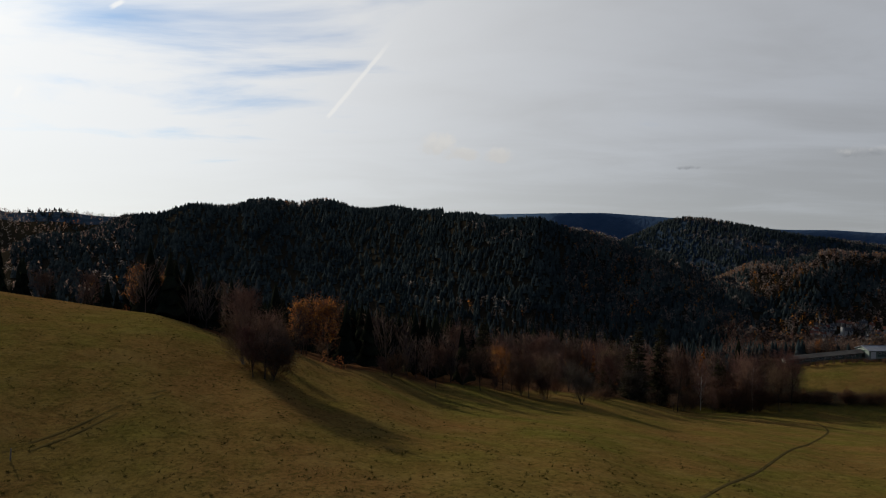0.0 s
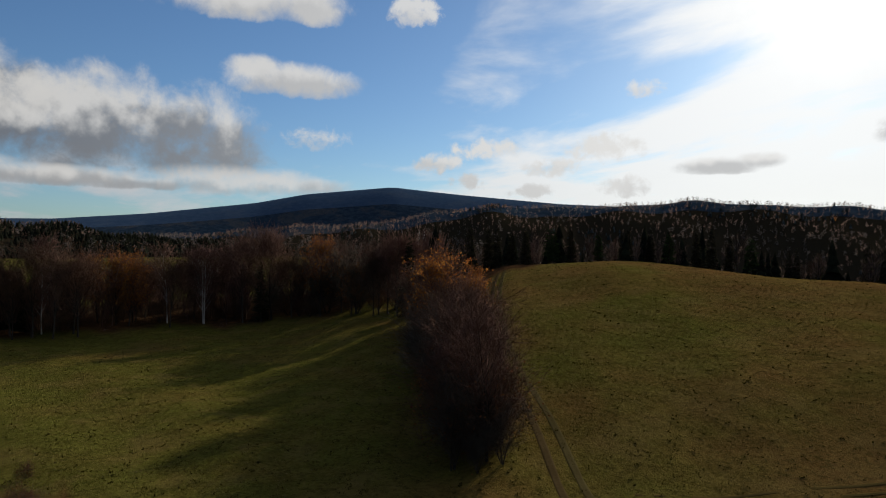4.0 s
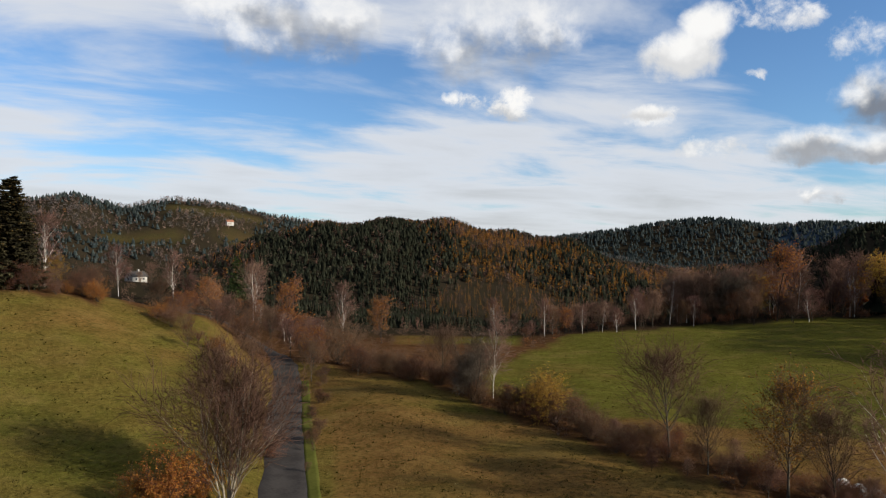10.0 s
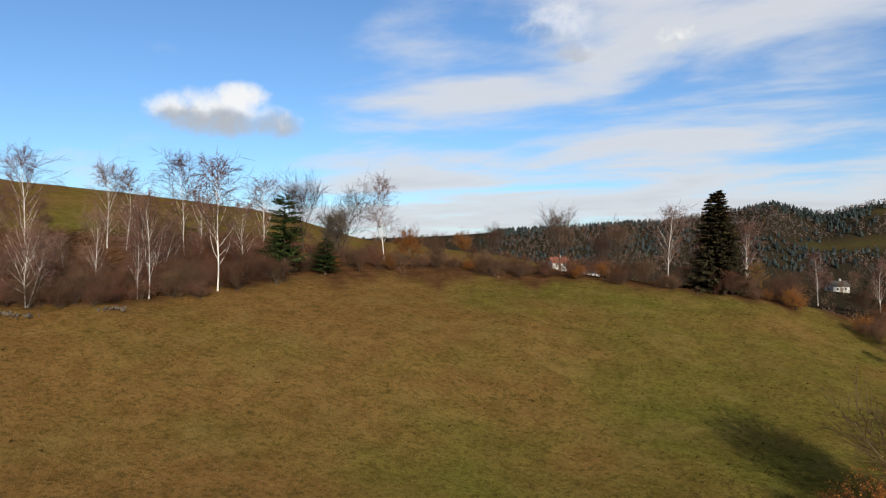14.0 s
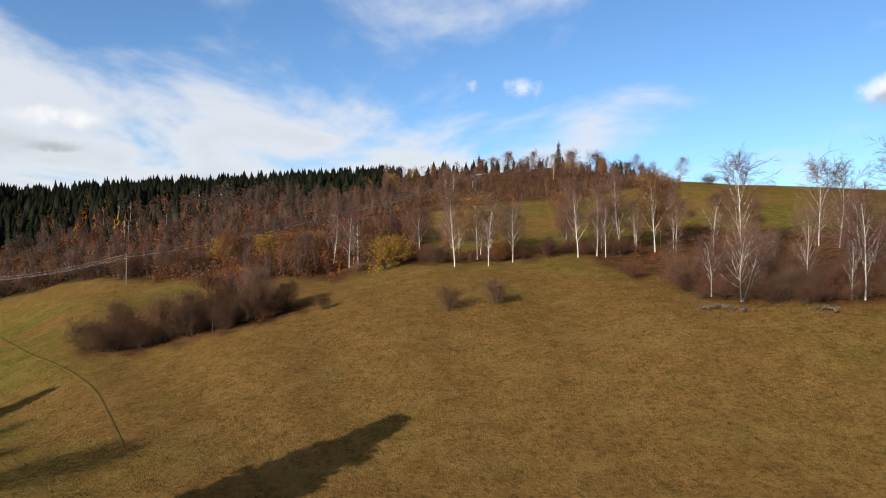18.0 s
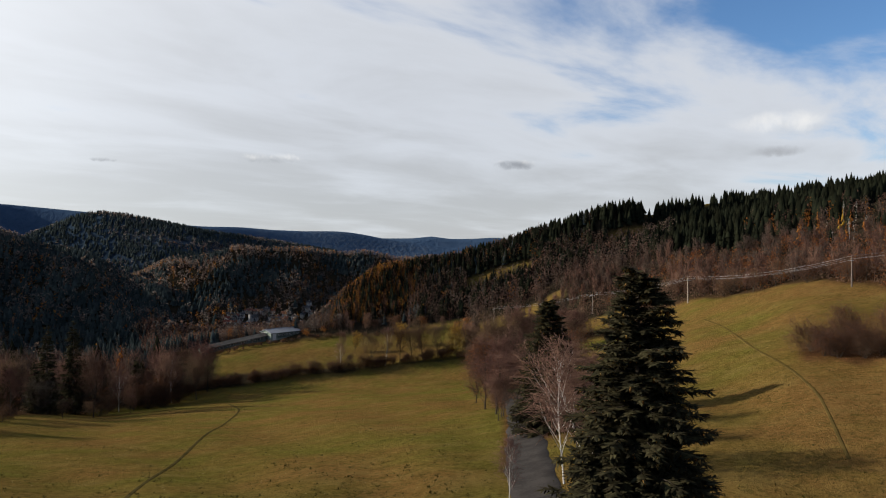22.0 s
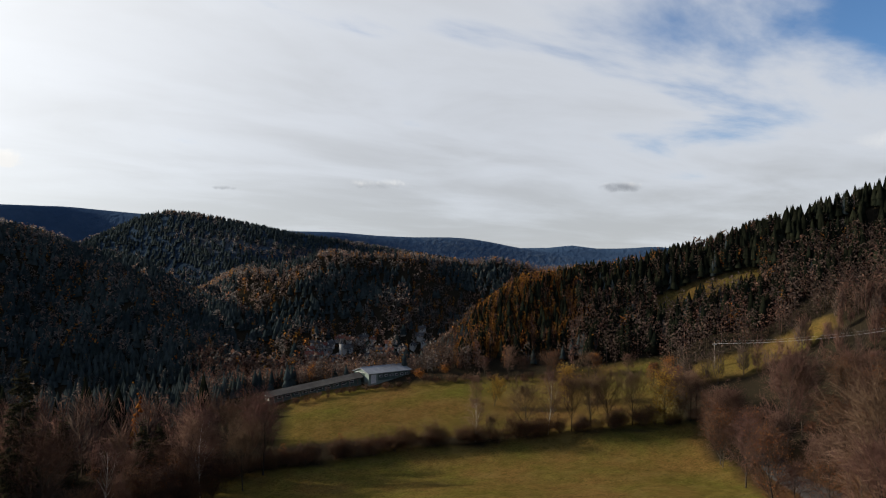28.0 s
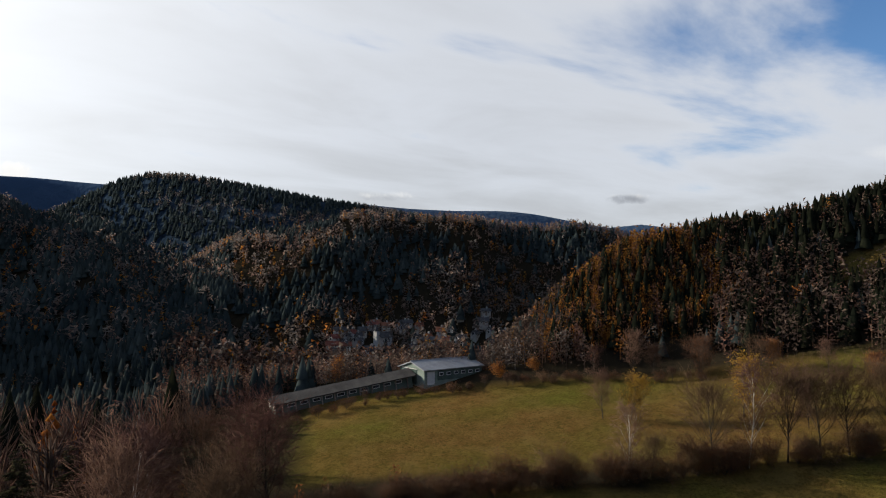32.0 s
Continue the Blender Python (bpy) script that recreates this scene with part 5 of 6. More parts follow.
plant("bare", 284.9, 150, 13.8)
plant("rust", 235.1, 203, 23.2)
plant("bare_multi", 230.3, 218, 19.2)
plant("bare_multi", 232.6, 211, 17)
plant("bare_multi", 228.1, 226, 17.4)
plant("gold", 233.8, 215, 13)
plant("birch", 225.1, 206, 11.5)
plant("bare", 253.6, 158, 20.6)
plant("bare", 256.7, 154, 19.2)
plant("bare", 198.5, 99.5, 7.7)
plant("rust", 196.6, 168, 16.7)
plant("birch", 201.1, 157, 14.8)
plant("rust", 204.2, 158, 12.8)
plant("rust", 190.7, 144, 9.7)
plant("birch", 193.9, 199, 20)
plant("pine", 192.7, 239, 17.8)
plant("shrub", 205.3, 106, 4.6)
plant("shrub", 207, 104, 4.4)
plant("shrub", 203.2, 112, 4.7)
plant("bare", 209.2, 97, 10.5)
plant("bare_multi", 211.8, 87, 12.4)
plant("birch", 213.5, 89.5, 11.5)
plant("shrub", 216, 81.5, 5)
plant("shrub_gold", 217.7, 78.5, 7)
plant("shrub", 219.8, 78, 2.9)
plant("shrub", 221.6, 70.5, 3.2)
plant("shrub", 224.4, 67, 2.7)
plant("shrub", 232.8, 58.5, 3.3)
plant("birch", 218.3, 180, 8.5)
plant("rust", 219.3, 180, 8.6)
plant("birch", 220.7, 182, 8.8)
plant("birch", 222.3, 186, 9.2)
plant("birch", 224.9, 188, 11.8)
plant("bare_red", 226.2, 193, 11.8)
plant("bare_red", 223.5, 186, 7.3)
plant("bare_red", 216.5, 172, 4.9)
plant("bare", 214.1, 168, 4.8)
plant("bare_multi", 228.1, 206, 15.5)
plant("bare_multi", 230, 207, 18.5)
plant("bare_multi", 232.1, 208, 17)
plant("bare", 233.7, 210, 15.2)
plant("bare_red", 236.3, 239, 16.2)
plant("bare_red", 239.4, 230, 17.1)
plant("bare_red", 245.6, 195, 19.1)
plant("rust", 247.6, 184, 20.4)
plant("bare", 248.9, 173, 21.6)
plant("bare_red", 251.3, 166, 22)
plant("bare_red", 253.1, 162, 18.8)
plant("bare", 254.5, 158, 19.9)
plant("brown", 254.8, 158, 17.7)
plant("bare_vase", 191.8, 49.5, 14.6, width=0.95)
plant("shrub_rust", 187.4, 48, 6.1)
plant("shrub_rust", 190, 50.5, 4)
plant("shrub_rust", 185.6, 49, 3.9)
plant("shrub", 206, 112, 3.1)
plant("shrub", 202.8, 112, 4.1)
plant("shrub", 204.8, 110, 4.4)
plant("birch", 194.1, 220, 18.9)
plant("birch", 188, 223, 17.5)
plant("bare_red", 189.2, 207, 10.9)
plant("rust", 191.1, 150, 9.1)
plant("birch", 184.1, 239, 18)
plant("shrub", 189.9, 197, 8)
plant("shrub", 186.9, 230, 9.3)
plant("bare_red", 192, 126, 7.2)
plant("brown", 193.6, 156, 8.9)
plant("bare", 195.3, 162, 9.2)
plant("shrub", 181.9, 115, 6.1)
plant("birch", 179.3, 112, 13)
plant("spruce_big", 177.2, 108, 14.8, width=1.5)
plant("birch", 176.3, 108, 9)
plant("birch", 173.6, 108, 13.2)
plant("bare", 169.9, 110, 10.7)
plant("bare", 168.4, 110, 7.7)
plant("bare", 165.2, 112, 12.7)
plant("shrub", 171.9, 108, 6.1)
plant("gold", 180.2, 115, 5.8)
plant("birch_multi", 124.5, 85, 10.2)
plant("birch", 131.7, 86, 8.9)
plant("birch", 132.5, 86, 13.6)
plant("birch", 137.5, 86.5, 17.8)
plant("birch", 129.6, 132, 17.9)
plant("birch", 130.9, 130, 15.6)
plant("birch", 135, 123, 18.4)
plant("birch", 136.3, 116, 11.8)
plant("birch", 124.3, 114, 18.5)
plant("birch", 122.4, 114, 11.6)
plant("pine", 142.6, 95, 11, width=1.35)
plant("pine", 145.9, 97, 5.1, width=2.2)
plant("birch", 141, 110, 15)
plant("bare", 144.2, 110, 14.8)
plant("bare_multi", 146.9, 110, 15.4)
plant("birch", 150.7, 115, 15.3)
plant("shrub_rust", 152.6, 120, 7.8)
plant("shrub", 154.7, 151, 6.2)
plant("shrub_rust", 157.3, 227, 9.4)
plant("bare", 159.8, 122, 8.3)
plant("rust", 118, 125, 16.4)
plant("birch", 119.5, 124, 13)
plant("birch", 116.7, 124, 11)
plant("shrub", 127.5, 84, 5.4)
plant("shrub", 129.1, 84.5, 4.6)
plant("shrub", 134.2, 86, 5)
plant("shrub", 136, 86, 4.4)
plant("brown", 126.2, 116, 6.1)
plant("shrub", 138.7, 90.5, 3.6)
plant("shrub", 122.7, 101, 5.1)
plant("shrub", 149.3, 117, 3.8)
plant("birch", 102, 114, 14.6)
plant("birch", 104.8, 114, 12.7)
plant("birch", 106.8, 116, 12.7)
plant("shrub_rust", 105.7, 118, 5)
plant("shrub_gold", 96.3, 122, 8.2)
plant("birch", 112.1, 117, 15)
plant("birch", 113.6, 119, 13.2)
plant("birch", 114.3, 118, 12.2)
plant("birch", 115.4, 122, 16.1)
plant("birch", 116.6, 123, 10)
plant("birch_gold", 118.1, 122, 15)
plant("birch", 119.7, 122, 10.9)
plant("birch", 92, 141, 14)
plant("birch", 93.3, 136, 13.1)
plant("birch", 94, 134, 12.3)
plant("brown", 90, 144, 9.2)
plant("shrub", 101.5, 86.5, 5.4)
plant("shrub", 105.5, 88, 4.2)
plant("shrub", 91.2, 96.5, 2.9)
plant("shrub", 107.8, 118, 2.8)
plant("shrub", 100.6, 118, 4.5)
plant("brown", 109.6, 116, 3.6)
plant("shrub", 75.2, 102, 4.6)
plant("shrub", 77, 102, 6.5)
plant("shrub", 79.3, 102, 6.9)
plant("bare", 81.1, 99.5, 7.9)
plant("brown", 82.6, 98.5, 9)
plant("shrub", 84.5, 101, 5.4)
plant("shrub_rust", 86.8, 99.5, 4)
plant("shrub", 78.3, 101, 5.6)
plant("shrub", 83.4, 99, 5.6)
plant("shrub", 88.1, 102, 2.2)
plant("shrub", 86.2, 140, 6.9)
plant("brown", 89, 134, 7.7)
plant("shrub", 85.3, 141, 6)
plant("shrub", 90.4, 137, 5)
plant("shrub_rust", 84.1, 138, 5.4)
plant("birch", 55.8, 53.5, 12.2)
plant("birch_multi", 57.7, 55.5, 11.1)
plant("bare_red", 56.8, 62, 9.4)
plant("bare_red", 57.4, 70, 9.6)
plant("brown", 49.3, 105, 12.1)
plant("bare_red", 50.2, 95.5, 12.9)
plant("bare_red", 49.3, 136, 13.2)
plant("bare", 50.6, 140, 18.4)
plant("bare_red", 51.7, 204, 19.1)
plant("bare", 52.4, 210, 17.1)
plant("brown", 48.6, 158, 11.5)
plant("birch", 51.3, 50.5, 5.1)
plant("bare_red", 50.8, 92, 9.6)
plant("bare", 48.4, 253, 13.2)
plant("bare", 24.9, 230, 15.2)
plant("bare", 26.2, 214, 12.3)
plant("shrub", 28, 220, 4.8)
plant("shrub", 29.3, 224, 5)
plant("shrub", 30.7, 227, 5.3)
plant("shrub", 32, 230, 4.7)
plant("shrub", 33.8, 234, 5.7)
plant("shrub", 35.2, 236, 6.6)
plant("shrub", 36.6, 238, 6.2)
plant("bare", 38, 240, 7.2)
plant("shrub", 39.4, 243, 6.3)
plant("shrub", 40.8, 245, 5.5)
plant("shrub", 42.7, 248, 5.2)
plant("shrub", 44.6, 251, 4.9)
plant("shrub", 46.4, 253, 6.6)
plant("bare", 47.6, 253, 6.8)
plant("birch", 37.3, 239, 11.7)
plant("bare", 42.2, 248, 15)
plant("bare", 43.2, 249, 15)
plant("bare", 44.1, 251, 15)
plant("bare", 45.3, 253, 14.7)
plant("gold", 46.9, 253, 13.7)
plant("bare_red", 48.1, 253, 13.9)
plant("birch", 41, 246, 15)
plant("bare", 39.9, 244, 15)
plant("spruce_big", 61.6, 40, 16.5, width=1.5)
plant("spruce_big", 54.5, 76, 14.4, width=1.5)

# ---- hedges, banks and roadside rows ----
HEDGE = "bushes of a hedge"
thicket(["hedge"], [(25, 209), (29.6, 224), (34.5, 234), (38, 239), (41.8, 246), (45.6, 252), (48.5, 252)], 1.5, 3.2, 5.8, 1.2, 1, HEDGE)
thicket(["bare_red", "bare_red", "brown", "bare"], [(49.3, 250), (50.0, 160), (50.6, 110), (50.3, 80)], 5.5, 6, 12, 2.0, 2, "trees along the road")
thicket(["shrub", "bare_red", "bare"], [(54.6, 92), (54.2, 130), (54.0, 190)], 4.5, 5, 10, 1.6, 3, "trees along the road")
thicket(["shrub", "shrub_brown"], [(227, 66), (234, 60.5), (241, 57), (249, 54.5), (257, 52)], 1.8, 1.2, 3.0, 1.0, 4, "bushes on the bank")
thicket(["shrub", "shrub", "brown"], [(202, 112), (208, 103), (213, 88), (219, 78), (226, 67)], 3.6, 2.2, 4.5, 1.2, 5, "bushes on the field boundary")
thicket(["shrub_brown", "shrub", "shrub_brown", "brown"], [(123, 90), (129, 88), (136, 90), (141, 95)], 1.1, 2.2, 4.6, 2.6, 6, "undergrowth below the birches")
thicket(["shrub", "shrub", "shrub_rust"], [(293.4, 54), (292.4, 62), (291.8, 75), (290.8, 100), (289.5, 130)], 2.6, 2, 4.5, 1.2, 29, "bushes along the track")
thicket(["bare_red", "bare", "brown", "bare_multi"], [(291.8, 55), (290.6, 75), (289.8, 100), (289, 130)], 3.2, 9, 15, 1.6, 7, "bushes along the track")
thicket(["shrub", "shrub", "brown"], [(74, 104), (79, 101.5), (84, 99), (89, 102)], 0.9, 3.8, 7.2, 1.5, 8, "bushes in the hollow")
thicket(["hedge", "bare_red", "hedge"], [(258, 162), (266, 168), (274, 166), (282, 156), (288, 140)], 3.6, 4, 9, 3.0, 9, "undergrowth of the wood edge")
thicket(["shrub", "bare", "bare_red"], [(347, 120), (353, 126), (0, 130), (7, 136), (13, 142), (19, 160)], 5.5, 3, 7, 3.5, 10, "trees of the wood edge")
thicket(["shrub", "shrub", "bare_red"], [(20, 178), (22.5, 176), (25.3, 188)], 2.6, 4, 8, 2.0, 11, "bushes of the meadow thicket")
thicket(["shrub", "rust", "bare_red", "shrub"], [(187, 150), (190, 128), (193, 115), (194.5, 105)], 3.6, 3, 7, 2.0, 12, "bushes along the road")
thicket(["shrub", "rust", "bare_red", "birch"], [(198.5, 105), (198, 130), (196.5, 170), (193, 210)], 4.5, 4, 9, 2.5, 13, "bushes along the road")
thicket(["shrub_brown", "brown", "shrub"], [(142, 100), (150, 106), (158, 112), (166, 110), (174, 108), (183, 106)], 1.8, 1.6, 4.2, 1.5, 14, "bushes on the field edge")
thicket(["bare_red", "birch", "bare_red", "bare", "brown"], [(215, 176), (221, 190), (227, 200), (233, 206), (239, 208)], 2.4, 6, 12, 5.0, 15, "birches at the meadow end")
thicket(["hedge", "hedge", "bare"], [(25.6, 294), (28, 303), (31, 316), (34, 327), (38, 327), (42, 318)], 2.0, 1.8, 3.8, 0.9, 16, "trees by the farm")
thicket(["birch", "bare_red", "rust", "birch"], [(88, 146), (96, 140), (103, 128), (110, 124), (118, 126)], 6.5, 7, 13, 2.5, 17, "birches on the slope")
thicket(["shrub_brown", "brown", "shrub_rust"], [(92, 140), (100, 124), (108, 120), (118, 124)], 3.2, 1.5, 3.5, 1.5, 18, "undergrowth on the slope")
thicket(["birch", "bare", "rust"], [(98, 320), (106, 330), (113, 320), (119, 300)], 9, 7, 13, 5.0, 19, "trees on the skyline")
plant("spruce", 110.5, 322, 13)
plant("spruce", 104.0, 330, 10)

thicket(["bare", "bare_red", "spruce", "bare_multi"], [(4, 150), (10, 158), (15, 172), (20, 192), (25, 214)], 5, 9, 14, 5.0, 20, "trees of the wood below the meadow")
thicket(["bare", "bare_red", "spruce", "spruce"], [(4, 175), (10, 182), (16, 200), (25, 236)], 6, 10, 15, 6.0, 21, "trees of the wood below the meadow")
thicket(["bare", "bare_red", "bare", "gold"], [(37, 285), (41, 280), (45, 276), (49, 272)], 8, 8, 13, 5.0, 22, "trees behind the hedge")

thicket(["hedge", "hedge", "brown"], [(119, 160), (128, 152), (137, 150), (146, 155)], 5, 1.5, 3.5, 2.5, 23, "bushes of a field hedge")
thicket(["hedge", "hedge", "bare_red"], [(112, 230), (120, 215), (127, 205)], 7, 2, 5, 4.0, 24, "bushes on the upper slope")

thicket(["hedge", "bare_red", "brown"], [(60, 200), (66, 190), (74, 180), (82, 168), (90, 152)], 2.6, 4, 9, 3.0, 25, "undergrowth of the hillside wood")
thicket(["hedge", "hedge", "brown"], [(66, 204), (76, 192), (86, 176), (96, 158), (106, 140)], 3.2, 3, 7, 5.0, 26, "undergrowth of the hillside wood")
thicket(["birch", "birch", "birch_multi"], [(122, 92), (128, 90), (134, 92), (140, 97)], 3.0, 7, 12, 2.5, 27, "birches in the meadow clump")
thicket(["bare", "bare_red", "brown", "rust"], [(38, 334), (42, 322), (46, 306), (50, 292)], 6, 6, 12, 3.0, 28, "trees behind the farm field")

thicket(["shrub_brown", "brown", "shrub_rust"], [(186.5, 104), (190.5, 92), (193.2, 78), (194, 62)], 1.6, 1.6, 3.6, 1.2, 30, "scrub on the road bank")
thicket(["shrub", "shrub", "brown"], [(198.6, 60), (199, 80), (199.6, 104)], 3.0, 1.0, 2.4, 0.8, 31, "scrub on the road bank")

thicket(["bare_red", "birch", "bare_red", "bare_multi"], [(227, 205), (230, 212), (233, 218), (235.5, 220)], 1.6, 13, 18, 3.5, 32, "tall bare grove at the meadow end")
plant("gold", 242.4, 214, 17)
thicket(["hedge", "shrub_brown"], [(216, 180), (222, 194), (228, 203), (234, 208), (240, 210)], 2.4, 2.0, 4.5, 2.5, 48, "undergrowth at the meadow end")
thicket(["bare", "birch", "bare_red"], [(239, 226), (244, 206), (249, 176), (255, 160), (262, 160), (270, 164)], 6.0, 11, 19, 6.0, 49, "trees of the wood across the meadow")
thicket(["birch", "rust", "birch_gold", "rust"], [(100, 128), (108, 126), (115, 128), (119, 126)], 4.5, 8, 13, 1.6, 33, "birches on the slope")
thicket(["shrub_brown", "shrub_brown", "brown"], [(121, 92), (126, 89), (131, 88), (136, 90), (141, 96)], 1.5, 2.0, 4.0, 1.8, 34, "undergrowth below the birches")

thicket(["rust", "gold", "rust", "birch_gold", "bare_red"], [(80, 172), (86, 160), (92, 146), (97, 134)], 4.0, 6, 11, 4.0, 35, "autumn trees below the hillside wood")
thicket(["rust", "bare_red", "birch", "gold"], [(96, 300), (102, 270), (108, 262), (114, 275), (119, 262)], 6.0, 6, 11, 8.0, 36, "autumn trees on the upper slope")
plant("shrub_gold", 97.6, 126, 5.2)

thicket(["bare_red", "brown", "bare_red", "bare"], [(55.6, 96), (55.8, 130), (55.6, 180), (54.6, 240)], 4.2, 6, 11, 2.0, 37, "trees along the road")
thicket(["hedge", "shrub_brown"], [(54.8, 84), (54.9, 120), (54.9, 170), (53.6, 245)], 4.0, 2.0, 4.5, 1.4, 38, "bushes along the road")
for _az, _dist, _high in ((83.5, 101, 8.5), (85.2, 100.5, 9.2), (86.6, 101.5, 8.0)):
    plant("bare_red", _az, _dist, _high, "small trees in the hollow")
plant("shrub_rust", 34.6, 336, 5.0)
plant("rust", 28.6, 352, 8.0)
plant("shrub_rust", 36.0, 342, 4.5)

thicket(["shrub", "shrub_brown", "bare_red"], [(221, 71), (228, 63), (236, 58), (246, 53.5), (256, 50)], 1.3, 1.6, 3.6, 1.8, 51, "bushes on the bank")
thicket(["shrub", "brown", "shrub"], [(202.5, 110), (208, 101), (213, 88), (221, 74)], 1.7, 2.6, 5.2, 2.0, 52, "bushes on the field boundary")
thicket(["shrub_brown", "shrub", "shrub_brown", "bare_red"], [(118.5, 101), (124, 97), (130, 96), (137, 98), (143, 105)], 1.2, 3.2, 6.4, 3.2, 53, "undergrowth below the birches")
thicket(["bare_multi", "bare", "bare_red"], [(268, 172), (276, 166), (282, 156), (287.5, 140)], 5.0, 14, 20, 3.0, 54, "trees of the wood across the meadow")
thicket(["hedge", "shrub", "bare_multi"], [(293.2, 54), (291.8, 74), (290.6, 98), (289.2, 130)], 1.6, 4.5, 9, 1.2, 55, "bushes along the track")
thicket(["shrub_brown"], [(121.5, 87), (126, 84.5), (131, 84), (136, 86), (140, 91)], 1.6, 1.8, 3.4, 1.2, 39, "undergrowth below the birches")

thicket(["bare_multi", "bare", "shrub", "bare_vase"], [(293.4, 58), (292.2, 74), (291.0, 98), (289.8, 128)], 2.1, 6, 12, 1.0, 40, "trees along the field track")
thicket(["bare_vase", "bare_multi", "shrub"], [(346.4, 89), (345.0, 93), (344.0, 99)], 2.2, 6, 9.5, 1.2, 41, "trees on the meadow edge")
thicket(["bare_vase", "shrub", "bare_multi"], [(5, 131), (8, 129), (11.5, 128)], 4.0, 6, 9.5, 1.6, 42, "trees on the meadow edge")

thicket(["shrub_brown", "shrub_brown", "shrub"], [(119.5, 94), (124, 89), (130, 88), (136, 90), (141.5, 97)], 1.2, 3.4, 5.8, 2.4, 43, "undergrowth below the birches")
thicket(["shrub_brown", "shrub", "shrub_rust"], [(142, 99), (150, 105), (158, 110), (166, 109), (174, 107), (184, 106)], 2.2, 2.0, 4.4, 1.6, 44, "bushes on the field edge")
thicket(["shrub_brown", "shrub_brown", "brown"], [(94, 132), (100, 121), (108, 119), (118, 122)], 2.0, 2.0, 4.2, 1.4, 45, "undergrowth on the slope")

# ---- lanes ----
strip("road", [(50.3, 255), (51.2, 170), (51.6, 130), (52.4, 90), (53.8, 50), (70, 26), (125, 16), (175, 26), (195.8, 50), (196.3, 75), (196.6, 100), (195.6, 125), (192.6, 150), (189, 185)], 4.2, ASPHALT,
      "narrow patched asphalt country road", 0.06, crown=0.03, edge=0.05)
strip("road_verge", [(198.9, 50), (198.2, 75), (198.0, 100)], 1.3, VERGE, "fresh green grass verge by the road", 0.07, "verge")

# ---- tracks, bales, poles, buildings ----


def part(name, bm, mat, parent, label="", kind=""):
    """Links a bmesh as one mesh under a thing or a part."""
    me = bpy.data.meshes.new(name)
    bmesh.ops.recalc_face_normals(bm, faces=bm.faces)
    bm.to_mesh(me)
    bm.free()
    me.materials.append(mat)
    ob = new(name, me)
    ob.parent = parent
    return tagged(ob, label, kind=kind)


def box(x0, x1, y0, y1, z0, z1, bevel=0.0, bm=None):
    bm = bm or bmesh.new()
    made = bmesh.ops.create_cube(bm, size=1.0, matrix=Matrix.Translation(((x0 + x1) / 2, (y0 + y1) / 2, (z0 + z1) / 2)) @ Matrix.Diagonal((x1 - x0, y1 - y0, z1 - z0, 1)))
    if bevel:
        edges = {e for v in made["verts"] for e in v.link_edges}
        bmesh.ops.bevel(bm, geom=list(edges), offset=bevel, segments=2, affect="EDGES")
    return bm


def rod(p, q, r, sides=8, r2=None):
    bm = bmesh.new()
    p, q = Vector(p), Vector(q)
    m = Matrix.Translation((p + q) / 2) @ (q - p).to_track_quat("Z", "Y").to_matrix().to_4x4()
    bmesh.ops.create_cone(bm, cap_ends=True, segments=sides, radius1=r, radius2=r if r2 is None else r2, depth=(q - p).length, matrix=m)
    return bm


strip("wheel_track", [(303, 44), (300.3, 50), (297.8, 64), (295.2, 82), (294.3, 110), (294.5, 135), (294.9, 155)], 0.9, DIRT, "worn wheel rut of a field track", 0.012, "track")
strip("wheel_track", [(305, 45), (302.2, 51), (299.2, 65), (296.2, 83), (295.0, 110), (295.1, 135), (295.4, 155)], 0.9, DIRT, "worn wheel rut of a field track", 0.012, "track")
strip("faint_track", [(306, 49), (311.7, 51), (325.5, 60), (338, 76)], 0.45, FAINT, "faint wheel rut across the meadow", 0.012, "track")
strip("faint_track", [(306, 51.2), (311.9, 52.6), (325.8, 61.8), (338.2, 78)], 0.45, FAINT, "faint wheel rut across the meadow", 0.012, "track")
strip("footpath", [(18, 50), (20.8, 61), (23.6, 76), (25.8, 94), (28.2, 126), (29.3, 150), (28.5, 168)], 0.55, TROD, "narrow trodden path through the meadow", 0.02, "path")
strip("footpath", [(66.5, 150), (68, 137), (69.9, 111), (71.6, 100), (72.9, 92), (74.2, 82), (74.9, 74), (75.6, 66), (76.3, 60)], 0.34, FAINT, "narrow trodden path over the slope", 0.02, "path")

FILM = varied("white_bale_wrap", (0.38, 0.3876, 0.38), (0.5016, 0.5016, 0.4864), 1.5, rough=0.45, bump=0.5, depth=0.03, spread=0.08)


def bale(az, dist, turn, size):
    bm = bmesh.new()
    bmesh.ops.create_cone(bm, cap_ends=True, segments=18, radius1=0.64, radius2=0.64, depth=1.22, matrix=Matrix.Translation((0, 0, 0.62)) @ Matrix.Rotation(radians(90), 4, "Y"))
    bmesh.ops.bevel(bm, geom=[e for e in bm.edges if e.calc_face_angle(0) > 1.0], offset=0.17, segments=3, affect="EDGES")
    for v in bm.verts:
        v.co += Vector((1, 0, 0)) * 0.03 * math.sin(v.co.y * 9 + dist) + Vector((0, 0, -0.04 if v.co.z > 1 else 0))
    me = bpy.data.meshes.new("hay_bale")
    bm.to_mesh(me)
    bm.free()
    me.shade_smooth()
    me.materials.append(FILM)
    ob = new("hay_bale", me)
    ob.matrix_basis = Matrix.Translation(place(az, dist, -0.04)) @ Matrix.Rotation(turn, 4, "Z") @ Matrix.Scale(size, 4)
    return tagged(ob, "round hay bale wrapped in white film", "hay bale", "row of wrapped bales")


